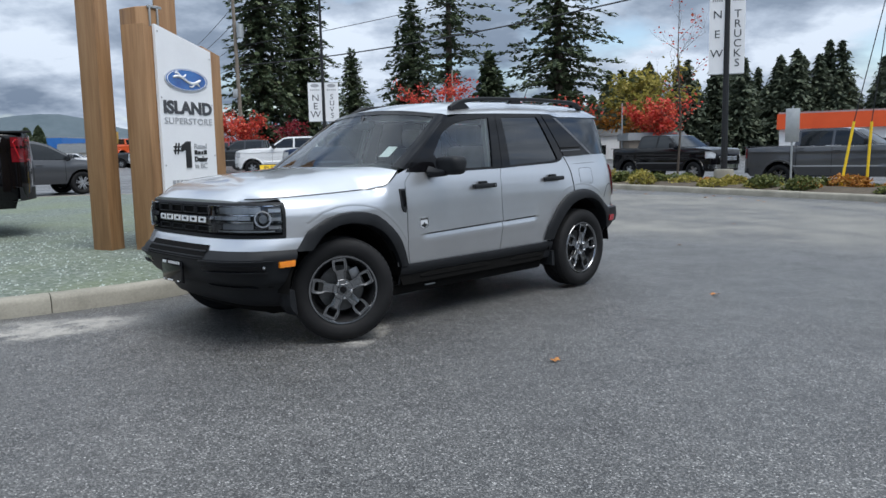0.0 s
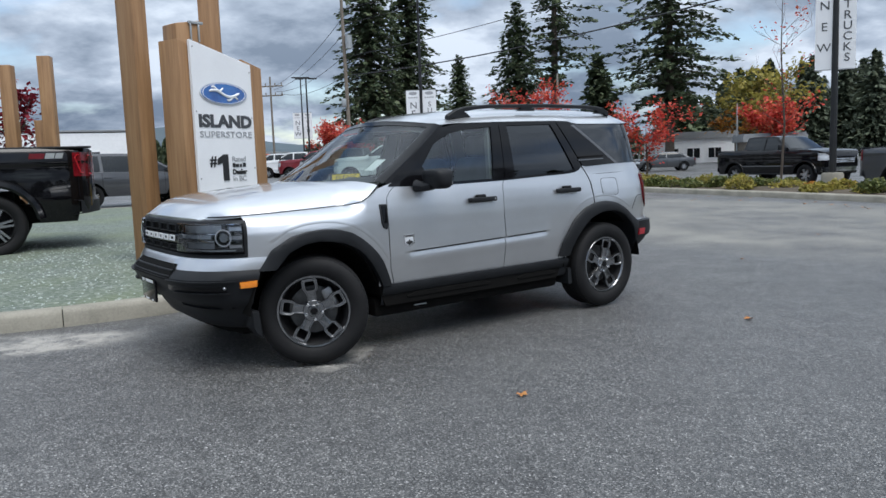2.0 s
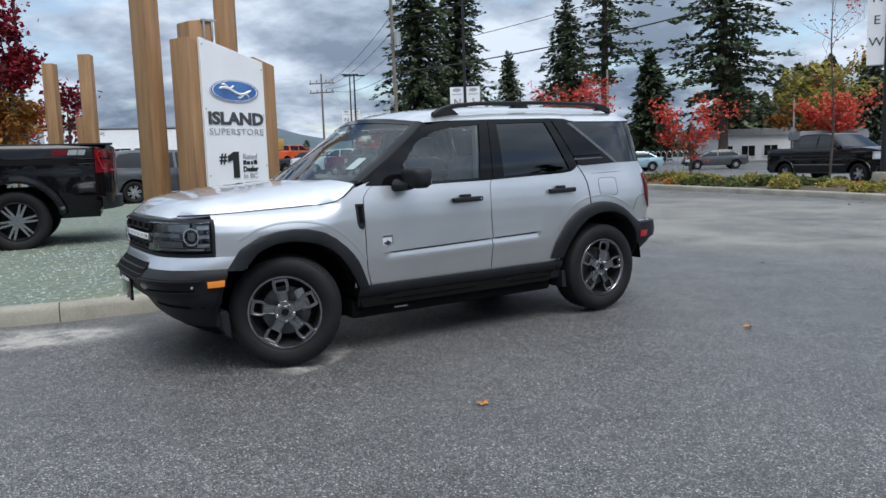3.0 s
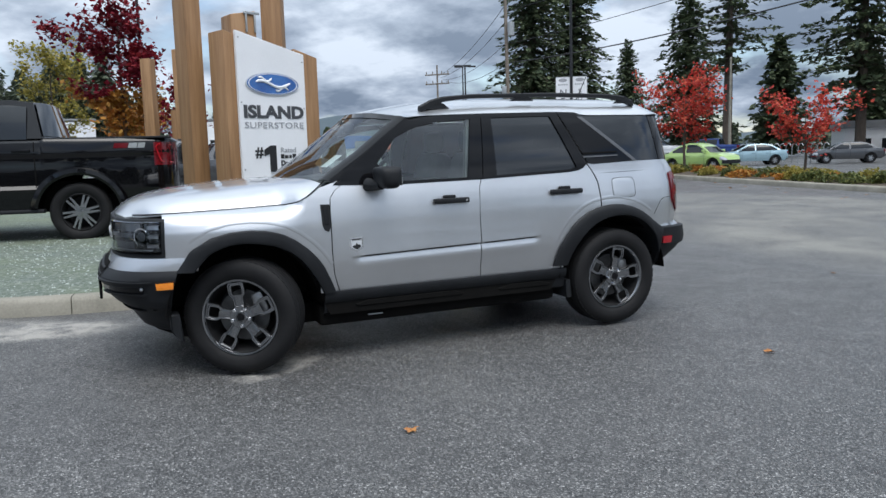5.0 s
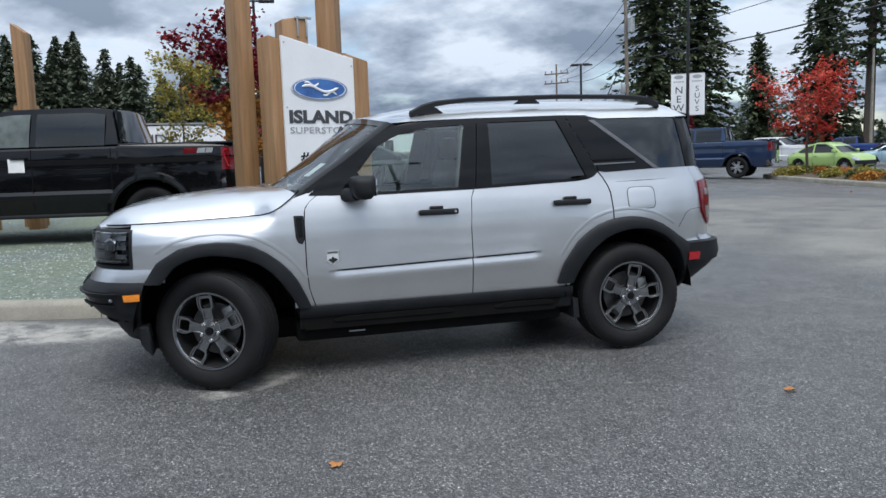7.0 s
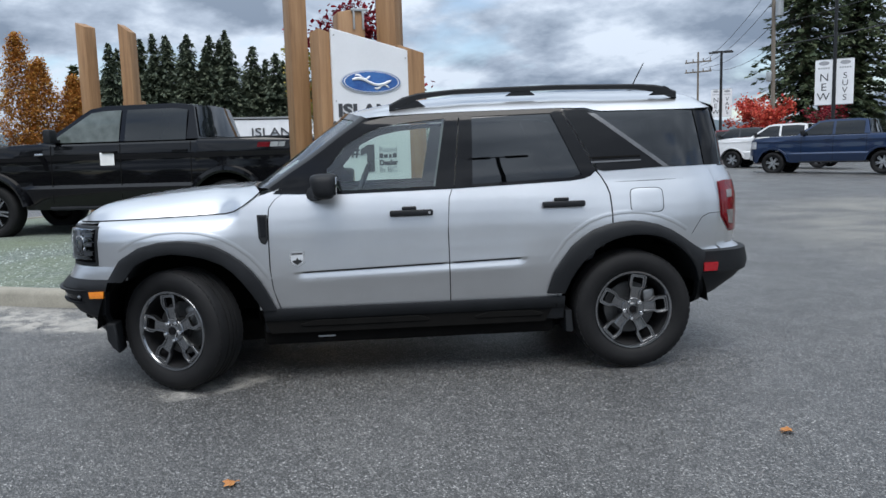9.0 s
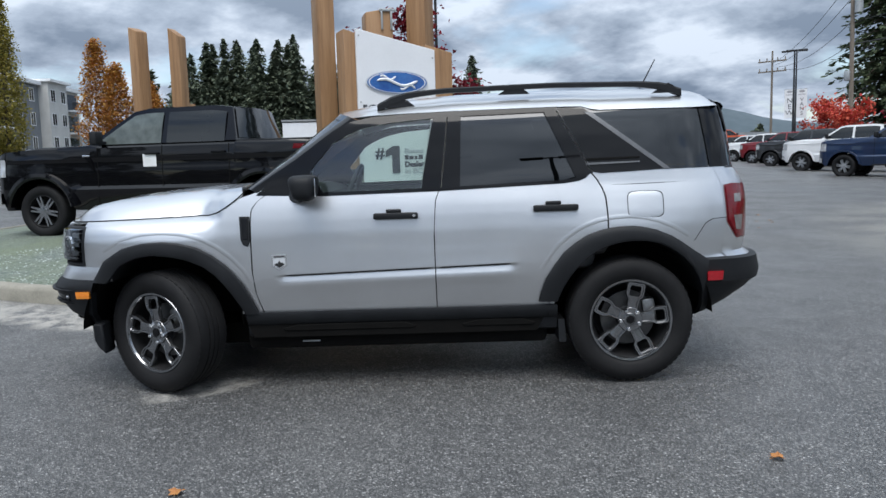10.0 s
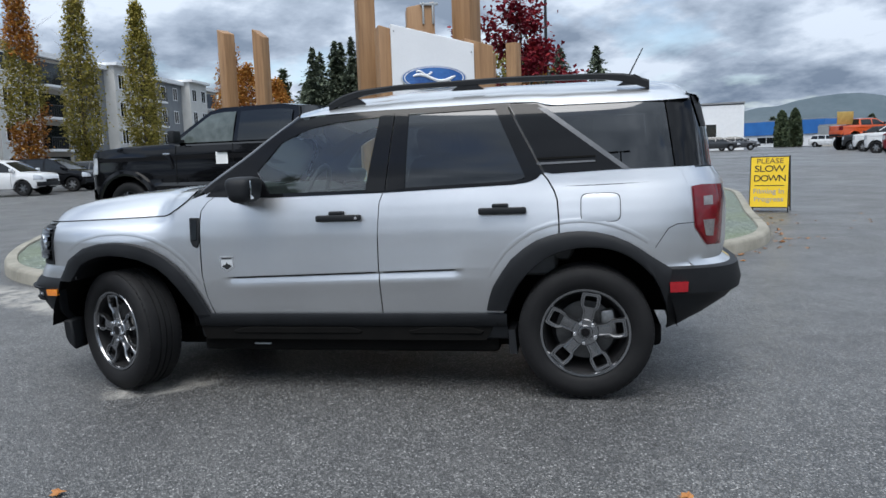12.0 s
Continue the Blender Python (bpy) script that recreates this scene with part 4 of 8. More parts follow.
        A, C = resample(A, 44), resample(C, 44)
        rows = []
        for f, o in ((0, 0.0), (0.0, 0.016), (0.08, 0.024), (0.35, 0.030), (0.8, 0.034), (0.97, 0.030), (1.0, 0.02), (1.0, -0.06), (1.0, -0.22), (0.96, -0.50)):
            rows.append([side(lerp(a[0], c[0], f), lerp(a[1], c[1], f), o) for a, c in zip(A, C)])
        rows = [[rr[0] - Vector((0, 0.04, 0))] + rr + [rr[-1] - Vector((0, 0.04, 0))] for rr in rows]
        bm = B()
        quads(bm, [[Vector((p.x, p.y * sg, p.z)) for p in r] for r in rows])
        part("wheel_arch_trim", bm, M["clad"], car, "matt charcoal wheel-arch trim")
        # thin raised body line above the trim
        up_ = [(cx + (a[0] - cx) * 1.07, TR + (a[1] - TR) * 1.075) for a in A[6:-6]]
        bm = B()
        rows = []
        for f, o in ((0, 0.0002), (0.012, 0.0028), (0.045, 0.0002)):
            rows.append([side(cx + (u[0] - cx) * (1 + f), TR + (u[1] - TR) * (1 + f), o) for u in up_])
        quads(bm, [[Vector((p.x, p.y * sg, p.z)) for p in r] for r in rows])
        part("body_line", bm, M["silver"], car)
    # sill cladding
    rows = []
    for z, o in ((0.452, -0.01), (0.450, 0.014), (0.432, 0.022), (0.385, 0.022), (0.375, 0.012), (0.335, 0.014), (0.310, 0.006), (0.295, -0.03), (0.295, -0.12)):
        rows.append([side(x, max(0.34, z), o) - Vector((0, 0, max(0.34, z) - z)) for x in np.linspace(0.85, -0.925, 50)])
    bm = B()
    quads(bm, [[Vector((p.x, p.y * sg, p.z)) for p in r] for r in rows])
    sill = part("sill_cladding", bm, M["clad"], car, "charcoal sill cladding with raised steps")
    for x0, x1 in ((0.63, -0.10), (-0.40, -0.78)):
        bm = B()
        prism(bm, [(x0, 0.335), (x1, 0.335), (x1 - 0.02, 0.350), (x1 + 0.05, 0.372), (x0 - 0.07, 0.372), (x0 + 0.02, 0.350)], lambda u, v, d: (u, sg * (side(u, 0.36).y + d), v), 0.0, 0.026)
        bmesh.ops.bevel(bm, geom=list(bm.edges), offset=0.004, segments=1, affect="EDGES")
        part("step_pad", bm, M["under"], sill)
    bm = B()
    box(bm, (0.50, sg * 0.80, 0.262), (0.10, 0.03, 0.008))
    part("lower_bracket", bm, M["galv"], car, smooth=False)
    # wing vent
    bm = B()
    o_ = [(0.856, 1.005), (0.797, 1.003), (0.797, 0.865), (0.812, 0.832), (0.838, 0.845), (0.850, 0.875)]
    prism(bm, o_, lambda u, v, d: (u, sg * (side(u, v).y + d), v), -0.01, 0.010)
    bmesh.ops.bevel(bm, geom=list(bm.edges), offset=0.004, segments=1, affect="EDGES")
    vent = part("wing_vent", bm, M["clad"], car, "black vent insert behind the wheel arch")
    bm = B()
    prism(bm, [(0.843, 0.992), (0.809, 0.990), (0.809, 0.880), (0.836, 0.880)], lambda u, v, d: (u, sg * (side(u, v).y + d), v), 0.0085, 0.0125)
    part("vent_recess", bm, M["gloss_black"], vent, smooth=False)
    # small shield badge, drawn as plain shapes
    bm = B()
    prism(bm, [(0.681, 0.783), (0.595, 0.785), (0.595, 0.722), (0.638, 0.698), (0.681, 0.720)], lambda u, v, d: (u, sg * (side(u, v).y + d), v), -0.002, 0.004)
    badge = part("badge", bm, M["chrome"], door, "small plain shield badge")
    bm = B()
    prism(bm, [(0.672, 0.763), (0.604, 0.765), (0.604, 0.727), (0.638, 0.708), (0.672, 0.725)], lambda u, v, d: (u, sg * (side(u, v).y + d), v), 0.0042, 0.0052)
    part("badge_field", bm, M["grey_pale"], badge, smooth=False)
    bm = B()
    prism(bm, [(0.668, 0.728), (0.655, 0.738), (0.648, 0.734), (0.638, 0.752), (0.628, 0.737), (0.622, 0.741), (0.608, 0.729), (0.638, 0.710)], lambda u, v, d: (u, sg * (side(u, v).y + d), v), 0.0054, 0.0062)
    prism(bm, [(0.668, 0.769), (0.608, 0.771), (0.608, 0.778), (0.668, 0.776)], lambda u, v, d: (u, sg * (side(u, v).y + d), v), 0.0045, 0.0062)
    part("badge_mark", bm, M["black_ink"], badge, "plain black shapes", smooth=False)
    # door handles with their cups
    for (x0, x1, zc, dr) in ((0.097, -0.153, 0.984, door), (-0.795, -1.045, 1.002, rdoor)):
        xm = (x0 + x1) / 2
        bm = B()
        box(bm, (xm, sg * (side(xm, zc).y + 0.030), zc), (0.25, 0.026, 0.036), None, 0.010)
        box(bm, (x0 - 0.02, sg * (side(x0, zc).y + 0.012), zc), (0.035, 0.04, 0.030), None, 0.006)
        box(bm, (x1 + 0.02, sg * (side(x1, zc).y + 0.012), zc), (0.035, 0.04, 0.030), None, 0.006)
        h = part("door_handle", bm, M["clad"], dr, "black pull handle")
        bm = B()
        g = bmesh.ops.create_uvsphere(bm, u_segments=20, v_segments=10, radius=1)
        bmesh.ops.transform(bm, matrix=Matrix.Translation((xm + 0.012, sg * (side(xm, zc).y - 0.0085), zc - 0.012)) @ Matrix.Diagonal((0.066, 0.010, 0.030, 1)), verts=g["verts"])
        part("handle_cup", bm, M["silver"], dr)
        bm = B()
        box(bm, (xm + 0.012, sg * (side(xm, zc).y + 0.010), zc + 0.026), (0.085, 0.030, 0.022), None, 0.007)
        part("grip_cap", bm, M["clad"], h)
        if dr is door:
            bm = B()
            tube(bm, [(x1 + 0.022, sg * (side(x1, zc).y + 0.040), zc), (x1 + 0.022, sg * (side(x1, zc).y + 0.043), zc)], 0.008, 12)
            part("lock", bm, M["chrome"], h)
    # filler flap: a thin outline ring
    if sg > 0:
        ring = []
        for k in range(48):
            a = 2 * math.pi * k / 48
            c_, s_ = math.cos(a), math.sin(a)
            ring.append((-1.4215 + 0.100 * math.copysign(abs(c_) ** 0.38, c_), 1.005 + 0.073 * math.copysign(abs(s_) ** 0.38, s_)))
        bm = B()
        rows = []
        for k_, o in ((1.0, 0.0003), (0.985, -0.004), (0.955, 0.0015), (0.90, 0.0022), (0.5, 0.0024), (0.05, 0.0024)):
            rows.append([side(-1.4215 + (u + 1.4215) * k_, 1.005 + (v - 1.005) * k_, o) for u, v in ring])
        quads(bm, rows, True)
        part("filler_flap", bm, M["silver"], car)
        bm = B()
        rows = [[side(-1.4215 + (u + 1.4215) * k_, 1.005 + (v - 1.005) * k_, 0.0008) for u, v in ring] for k_ in (1.012, 0.975)]
        quads(bm, rows, True)
        part("flap_gap", bm, M["under"], car)
    # side marker, reflector
    part("side_marker", skin([(1.838, 0.556), (1.748, 0.560)], [(1.842, 0.594), (1.745, 0.600)], 8, 5, off=0.030, lip=0.03, sign=sg), M["amber"], car, "amber side marker lamp", smooth=False)
    part("side_reflector", skin([(-1.762, 0.568), (-1.848, 0.568)], [(-1.757, 0.620), (-1.850, 0.620)], 8, 5, off=0.040, lip=0.03, sign=sg), M["reflector"], car, "small red reflector", smooth=False)
    # glasshouse: gloss black frame with the panes set in it
    def pane(name, mat, lo, hi, off, nu=26, nv=12, label="", parent=car):
        return part(name, skin(lo, hi, nu, nv, off=off, lip=0.004, sign=sg), mat, parent, label)

    # frame pieces round the openings
    strips = [
        ([(0.76, 1.118), (0.38, 1.104), (-0.28, 1.112)], [(0.74, 1.140), (0.38, 1.124), (-0.28, 1.131)]),
        ([(-0.28, 1.112), (-0.97, 1.133), (-1.05, 1.142), (-1.095, 1.158), (-1.13, 1.190)], [(-0.28, 1.131), (-0.965, 1.152), (-1.03, 1.160), (-1.065, 1.178), (-1.10, 1.215)]),
        ([(0.74, 1.130), (0.462, 1.236), (0.316, 1.402), (0.22, 1.448), (0.152, 1.475), (0.007, 1.502), (-0.122, 1.513), (-0.26, 1.522)], [(0.70, 1.180), (0.52, 1.318), (0.40, 1.412), (0.31, 1.475), (0.22, 1.517), (0.10, 1.540), (-0.10, 1.551), (-0.26, 1.556)]),
        ([(-0.26, 1.522), (-0.412, 1.528), (-0.884, 1.536), (-0.95, 1.538)], [(-0.26, 1.556), (-0.45, 1.559), (-0.90, 1.563), (-0.96, 1.563)]),
        ([(0.74, 1.118), (0.374, 1.118)], [(0.70, 1.150), (0.455, 1.245)]),
    ]
    for lo, hi in strips:
        part("window_frame", skin(lo, hi, 40, 4, off=0.003, lip=0.02, sign=sg), M["gloss_black"], car)
    # pillars
    for lo, hi in (([(-0.172, 1.12), (-0.281, 1.12)], [(-0.248, 1.525), (-0.330, 1.54)]), ([(-0.287, 1.12), (-0.392, 1.13)], [(-0.336, 1.54), (-0.408, 1.532)]), ([(-1.05, 1.145), (-1.128, 1.192)], [(-0.880, 1.536), (-0.938, 1.558)])):
        part("pillar_cover", skin(lo, hi, 6, 14, off=0.006, lip=0.015, sign=sg), M["gloss_black"], car)
    pane("window_pane", M["glass"], [(0.46, 1.122), (0.374, 1.120), (-0.178, 1.120)], [(0.46, 1.235), (0.316, 1.400), (0.152, 1.473), (0.007, 1.500), (-0.122, 1.512), (-0.255, 1.522)], -0.004, label="clear front door glass")
    pane("window_pane", M["privacy"], [(-0.385, 1.132), (-0.971, 1.150), (-1.075, 1.178)], [(-0.405, 1.527), (-0.884, 1.536), (-0.90, 1.520)], -0.004, label="dark privacy glass of the rear door")
    bm = skin([(-1.140, 1.192), (-1.18, 1.183), (-1.52, 1.196), (-1.792, 1.199)], [(-0.950, 1.556), (-1.10, 1.556), (-1.165, 1.533), (-1.752, 1.532)], 40, 14, off=0.004, lip=0.012, sign=sg)
    part("window_pane", bm, M["privacy"], car, "dark rear quarter glass")
    bm = skin([(-1.800, 1.199), (-1.90, 1.201), (-1.925, 1.203)], [(-1.760, 1.532), (-1.83, 1.538), (-1.895, 1.544)], 10, 14, off=0.005, lip=0.012, sign=sg)
    part("rear_pillar", bm, M["gloss_black"], car, "gloss black rear pillar")
    part("quarter_panel", skin([(-1.142, 1.194), (-1.18, 1.185), (-1.535, 1.198)], [(-0.955, 1.554), (-1.02, 1.555), (-1.105, 1.550)], 20, 14, off=0.0065, lip=0.006, sign=sg), M["gloss_black"], car, "black panel between rear door and quarter glass")
    bm = skin([(-1.535, 1.197), (-1.572, 1.198)], [(-1.105, 1.530), (-1.15, 1.526)], 4, 12, off=0.009, lip=0.008, sign=sg)
    part("pillar_bar", bm, M["bar_grey"], car, "slanted grey bar over the quarter glass")
    bm = skin([(-1.945, 1.40), (-1.99, 1.40)], [(-1.90, 1.56), (-1.945, 1.565)], 5, 10, off=0.012, lip=0.02, sign=sg)
    part("spoiler_winglet", bm, M["clad"], car)
    # black strip put in for the vent's dark slot, grey strip for its lip
    for z, mt in ((1.262, "under"), (1.237, "bar_grey")):
        bm = skin([(-1.10, z - 0.006), (-1.40, z + 0.001)], [(-1.10, z + 0.006), (-1.40, z + 0.009)], 8, 3, off=0.013, lip=0.012, sign=sg)
        part("quarter_vent_fin", bm, M[mt], car)
    # roof rail
    pts = [(0.075, 1.618), (-0.01, 1.660), (-0.10, 1.682), (-0.33, 1.699), (-0.94, 1.709), (-1.45, 1.700), (-1.58, 1.690), (-1.685, 1.652)]
    rail_y = 0.635
    bm = B()
    rows = []
    for i, (x, z) in enumerate(resample(pts, 40)):
        ends = min(i, 39 - i)
        th = lerp(0.046, 0.030, ss(0, 8, ends))
        rows.append([(x, sg * (rail_y + a * 0.020), z + b * th / 2 - th / 2) for a, b in ((1, 0.5), (0.5, 1), (-0.5, 1), (-1, 0.5), (-1, -1), (1, -1))])
    vs = quads(bm, rows, True)
    bm.faces.new(vs[0])
    bm.faces.new(vs[-1])
    rail = part("roof_rail", bm, M["clad"], car, "black raised roof rail")
    for x0, x1, zb in ((0.035, -0.12, 1.60), (-0.66, -0.78, 1.655), (-1.55, -1.64, 1.635)):
        bm = B()
        prism(bm, [(x0 + 0.03, zb - 0.005), (x1 - 0.03, zb - 0.005), (x1 + (0.02 if x1 > -1.5 else 0), zb + 0.035), (x0 - 0.06, 1.655 if x0 > 0 else zb + 0.05)], lambda u, v, d: (u, sg * (rail_y + d), v), -0.018, 0.018)
        part("rail_foot", bm, M["clad"], rail)
    # mirror
    bm = B()
    g = bmesh.ops.create_cube(bm, size=1)
    bmesh.ops.subdivide_edges(bm, edges=list(bm.edges), cuts=5, use_grid_fill=True)
    for v in bm.verts:
        p = v.co * 2
        q = Vector([math.copysign(abs(c) ** 1.0, c) for c in p])
        n4 = (abs(q.x) ** 4 + abs(q.y) ** 4 + abs(q.z) ** 4) ** 0.25
        q = q / max(1e-6, n4)
        q.x *= (0.066 + 0.014 * q.z) * (1.2 if q.x > 0 else 0.9)
        q.y *= 0.115
        q.z *= 0.070 + 0.007 * q.y * sg
        v.co = Vector((0.445 + q.x + 0.06 * (-q.y * sg) * 0.2, sg * 1.02 + q.y, 1.158 + q.z))
    mirror = part("door_mirror", bm, M["clad"], car, "black door mirror on a short arm")
    bm = B()
    tube(bm, [(0.53, sg * 0.865, 1.112), (0.505, sg * 0.93, 1.105), (0.485, sg * 1.0, 1.115)], [0.045, 0.032, 0.034], 10)
    part("mirror_arm", bm, M["clad"], mirror)
    bm = B()
    box(bm, (0, 0, 0), (0.006, 0.17, 0.10), Matrix.Translation((0.403, sg * 1.015, 1.158)) @ Matrix.Rotation(sg * radians(14), 4, "Z"), 0.003)
    part("mirror_glass", bm, M["chrome"], mirror)
    # lights: tail lamp wraps the corner
    hi = [(-1.885, 1.086), (-1.93, 1.094), (-1.98, 1.092), (-2.05, 1.088)]
    lo = [(-1.896, 0.90), (-1.955, 0.808), (-2.02, 0.805)]
    part("tail_lamp", skin(lo, hi, 16, 16, off=0.012, lip=0.02, sign=sg), M["red_lens"], car, "red wrap-round tail lamp")
    part("lamp_surround", skin([(-1.888, 0.89), (-1.95, 0.796), (-2.03, 0.793)], [(-1.876, 1.096), (-1.93, 1.104), (-2.058, 1.098)], 16, 16, off=0.006, lip=0.012, sign=sg), M["red_lens"], car)
    lampo = [o for o in car.children if o.name.startswith("tail_lamp")][-1]
    part("lamp_insert", skin([(-1.935, 1.00), (-1.985, 1.00)], [(-1.935, 1.045), (-1.985, 1.045)], 8, 5, off=0.0145, lip=0.004, sign=sg), M["lamp_cell"], lampo, "clear reversing lens")
    part("lamp_insert", skin([(-1.945, 0.845), (-1.985, 0.840)], [(-1.93, 0.925), (-1.995, 0.925)], 8, 5, off=0.0145, lip=0.004, sign=sg), M["lamp_cell"], lampo)

# bonnet
rows = []
for i in range(34):
    f = i / 33
    x = lerp(2.028, 0.835, f ** 0.9)
    zc = interp(x, [(0.88, 1.166), (1.0, 1.168), (1.2, 1.164), (1.5, 1.142), (1.7, 1.118), (1.85, 1.088), (1.93, 1.058), (1.98, 1.030), (2.01, 1.005), (2.03, 0.985)])
    ze = interp(x, [(0.83, 1.136), (0.872, 1.100), (0.93, 1.060), (0.985, 1.030), (1.05, 1.014), (1.23, 1.008), (1.5, 1.002), (1.78, 0.994), (2.03, 0.975)])
    ye = side(min(x, 1.97), ze).y + 0.003
    row = []
    for k in range(41):
        v = -1 + 2 * k / 40
        h = 1 - 0.38 * abs(v) ** 2.2 - 0.62 * abs(v) ** 10
        ridge = 0.004 * math.exp(-((abs(v) - 0.70) / 0.13) ** 2) * ss(2.0, 1.8, x) if x < 2.0 else 0
        xx = x - 0.055 * abs(v) ** 3 * ss(1.7, 2.03, x) + 0.14 * (1 - v * v) * ss(1.10, 0.84, x)
        row.append(Vector((xx, v * ye, lerp(ze, zc, h) + ridge)))
    rows.append(row)
bm = B()
rows = [[p - Vector((0.012, 0, 0.034)) for p in rows[0]], [p - Vector((0.001, 0, 0.022)) for p in rows[0]]] + rows + [[p - Vector((0.0, 0, 0.03)) for p in rows[-1]]]
rows = [[r[0] - Vector((0, 0, 0.012))] + r + [r[-1] - Vector((0, 0, 0.012))] for r in rows]
quads(bm, rows)
part("bonnet", bm, M["silver"], car)
for sg in (1, -1):
    bm = B()
    tube(bm, [Vector((p.x, p.y * sg, p.z)) for p in (side(x, z, 0.0005) for x, z in resample([(1.93, 0.988)] + HOODGAP[:-1], 60))], 0.0042, 6, False)
    part("bonnet_gap", bm, M["under"], car)
# cowl under the windscreen
bm = B()
quads(bm, [[(x + 0.10 * (1 - (y / 0.85) ** 2), y, z - 0.035 * (y / 0.80) ** 4) for y in np.linspace(-0.80, 0.80, 24)] for x, z in ((0.90, 1.085), (0.86, 1.10), (0.80, 1.118), (0.70, 1.150))])
part("cowl", bm, M["clad"], car)


def screen(f, v, off=0.0):
    """Windscreen skin: f 0 at its foot, 1 at the roof; v across."""
    z = lerp(1.150, 1.545, f)
    x_edge = interp(z, [(1.15, 0.800), (1.235, 0.675), (1.318, 0.545), (1.412, 0.415), (1.475, 0.325), (1.53, 0.245), (1.56, 0.21)])
    w = half_width(0.5, z) - 0.028
    bow = lerp(0.17, 0.14, f)
    return Vector((x_edge + bow * (1 - v * v) + off, v * w, z + 0.055 * f * (1 - v * v) + off * 0.6))


bm = B()
quads(bm, [[screen(f, v) for v in np.linspace(-1, 1, 33)] for f in np.linspace(0, 1, 18)])
part("windscreen", bm, M["screen_glass"], car, "clear sloping windscreen")
for sg in (1, -1):
    bm = B()
    quads(bm, [[screen(f, sg * v, o) for f in np.linspace(0, 1, 18)] for v, o in ((0.93, 0.001), (0.935, 0.006), (1.0, 0.010), (1.035, -0.002), (1.04, -0.03))])
    part("a_pillar", bm, M["gloss_black"], car, "black windscreen pillar")
bm = B()
quads(bm, [[screen(f, v, 0.004) for v in np.linspace(-0.95, 0.95, 24)] for f in (0.93, 0.965, 1.0)])
part("screen_band", bm, M["gloss_black"], car)
bm = B()
quads(bm, [[screen(f, v, -0.006) for v in np.linspace(0.70, 0.80, 4)] for f in (0.20, 0.29, 0.38)])
part("paper_tag", bm, M["paper"], car, "small white paper tag behind the windscreen", smooth=False)
bm = B()
box(bm, (0.40, 0.0, 1.50), (0.09, 0.10, 0.07), None, 0.02)
part("sensor_box", bm, M["trim_dark"], car)

# roof
rows = []
for i in range(44):
    f = i / 43
    row = []
    for k in range(41):
        v = -1 + 2 * k / 40
        a = abs(v)
        x_start, x_end = 0.222 + 0.142 * (1 - v * v), -1.925 + 0.05 * v * v
        x = lerp(x_start, x_end, f)
        xm = lerp(0.364, -1.925, f)
        zc = interp(xm, [(-1.925, 1.612), (-1.895, 1.644), (-1.83, 1.668), (-1.70, 1.684), (-1.45, 1.694), (-0.9, 1.700), (-0.3, 1.690), (0.0, 1.668), (0.2, 1.636), (0.30, 1.616), (0.364, 1.602)])
        ze = interp(x, [(-1.925, 1.548), (-1.73, 1.538), (-1.165, 1.540), (-1.10, 1.562), (-0.93, 1.566), (-0.338, 1.560), (-0.1, 1.555), (0.10, 1.549), (0.222, 1.540)])
        ye = half_width(max(-1.2, min(x, 0.5)), ze) - 0.001
        ye = lerp(0.722, ye, ss(0.0, 0.16, f))
        if x < -1.66:
            ye *= 1 - 0.085 * ((-1.66 - x) / 0.25) ** 2
        h = (1 - a ** 5.0) ** 0.75 if a < 1 else 0
        z = lerp(ze, zc - 0.045 * v * v, h)
        groove = 0.010 * math.exp(-((a - 0.80) / 0.03) ** 2) * (1 if 0.06 < f < 0.95 else 0)
        row.append(Vector((x, v * ye, z - groove)))
    rows.append(row)
bm = B()
drop = [1 - abs(-1 + 2 * k / 40) ** 6 for k in range(41)]
rows = rows + [[p + Vector((x, 0, z)) * q for p, q in zip(rows[-1], drop)] for x, z in ((-0.022, -0.022), (-0.026, -0.05), (0.02, -0.075))]
rows = [[r[0] - Vector((0, -0.02, 0.0))] + r + [r[-1] - Vector((0, 0.02, 0.0))] for r in rows]
quads(bm, rows)
part("roof", bm, M["silver"], car)
bm = B()
tube(bm, [(-1.585, 0.0, 1.685), (-1.60, 0.0, 1.70)], [0.028, 0.016], 12)
tube(bm, [(-1.595, 0.0, 1.695), (-1.70, 0.0, 1.895)], [0.005, 0.003], 8)
part("aerial", bm, M["clad"], car, "short black whip aerial")

# tailgate, rear glass, spoiler
bm = B()
quads(bm, [[tail(a, z, 0.001) for a in np.linspace(-62, 62, 31)] for z in np.linspace(0.69, 1.19, 16)])
gate = part("tailgate", bm, M["silver"], car)
bm = B()
quads(bm, [[tail(a, z, 0.0) for a in np.linspace(-62, 62, 31)] for z in np.linspace(1.195, 1.57, 12)])
part("rear_glass", bm, M["privacy"], car, "dark rear screen")
bm = B()
rows = []
for x, z in ((-1.925, 1.605), (-1.975, 1.590), (-1.99, 1.570), (-1.975, 1.530), (-1.94, 1.50)):
    rows.append([(x + 0.05 * (y / 0.62) ** 2, y, z - 0.03 * (abs(y) / 0.62) ** 4) for y in np.linspace(-0.60, 0.60, 25)])
quads(bm, rows)
part("rear_spoiler", bm, M["gloss_black"], car, "black roof spoiler")


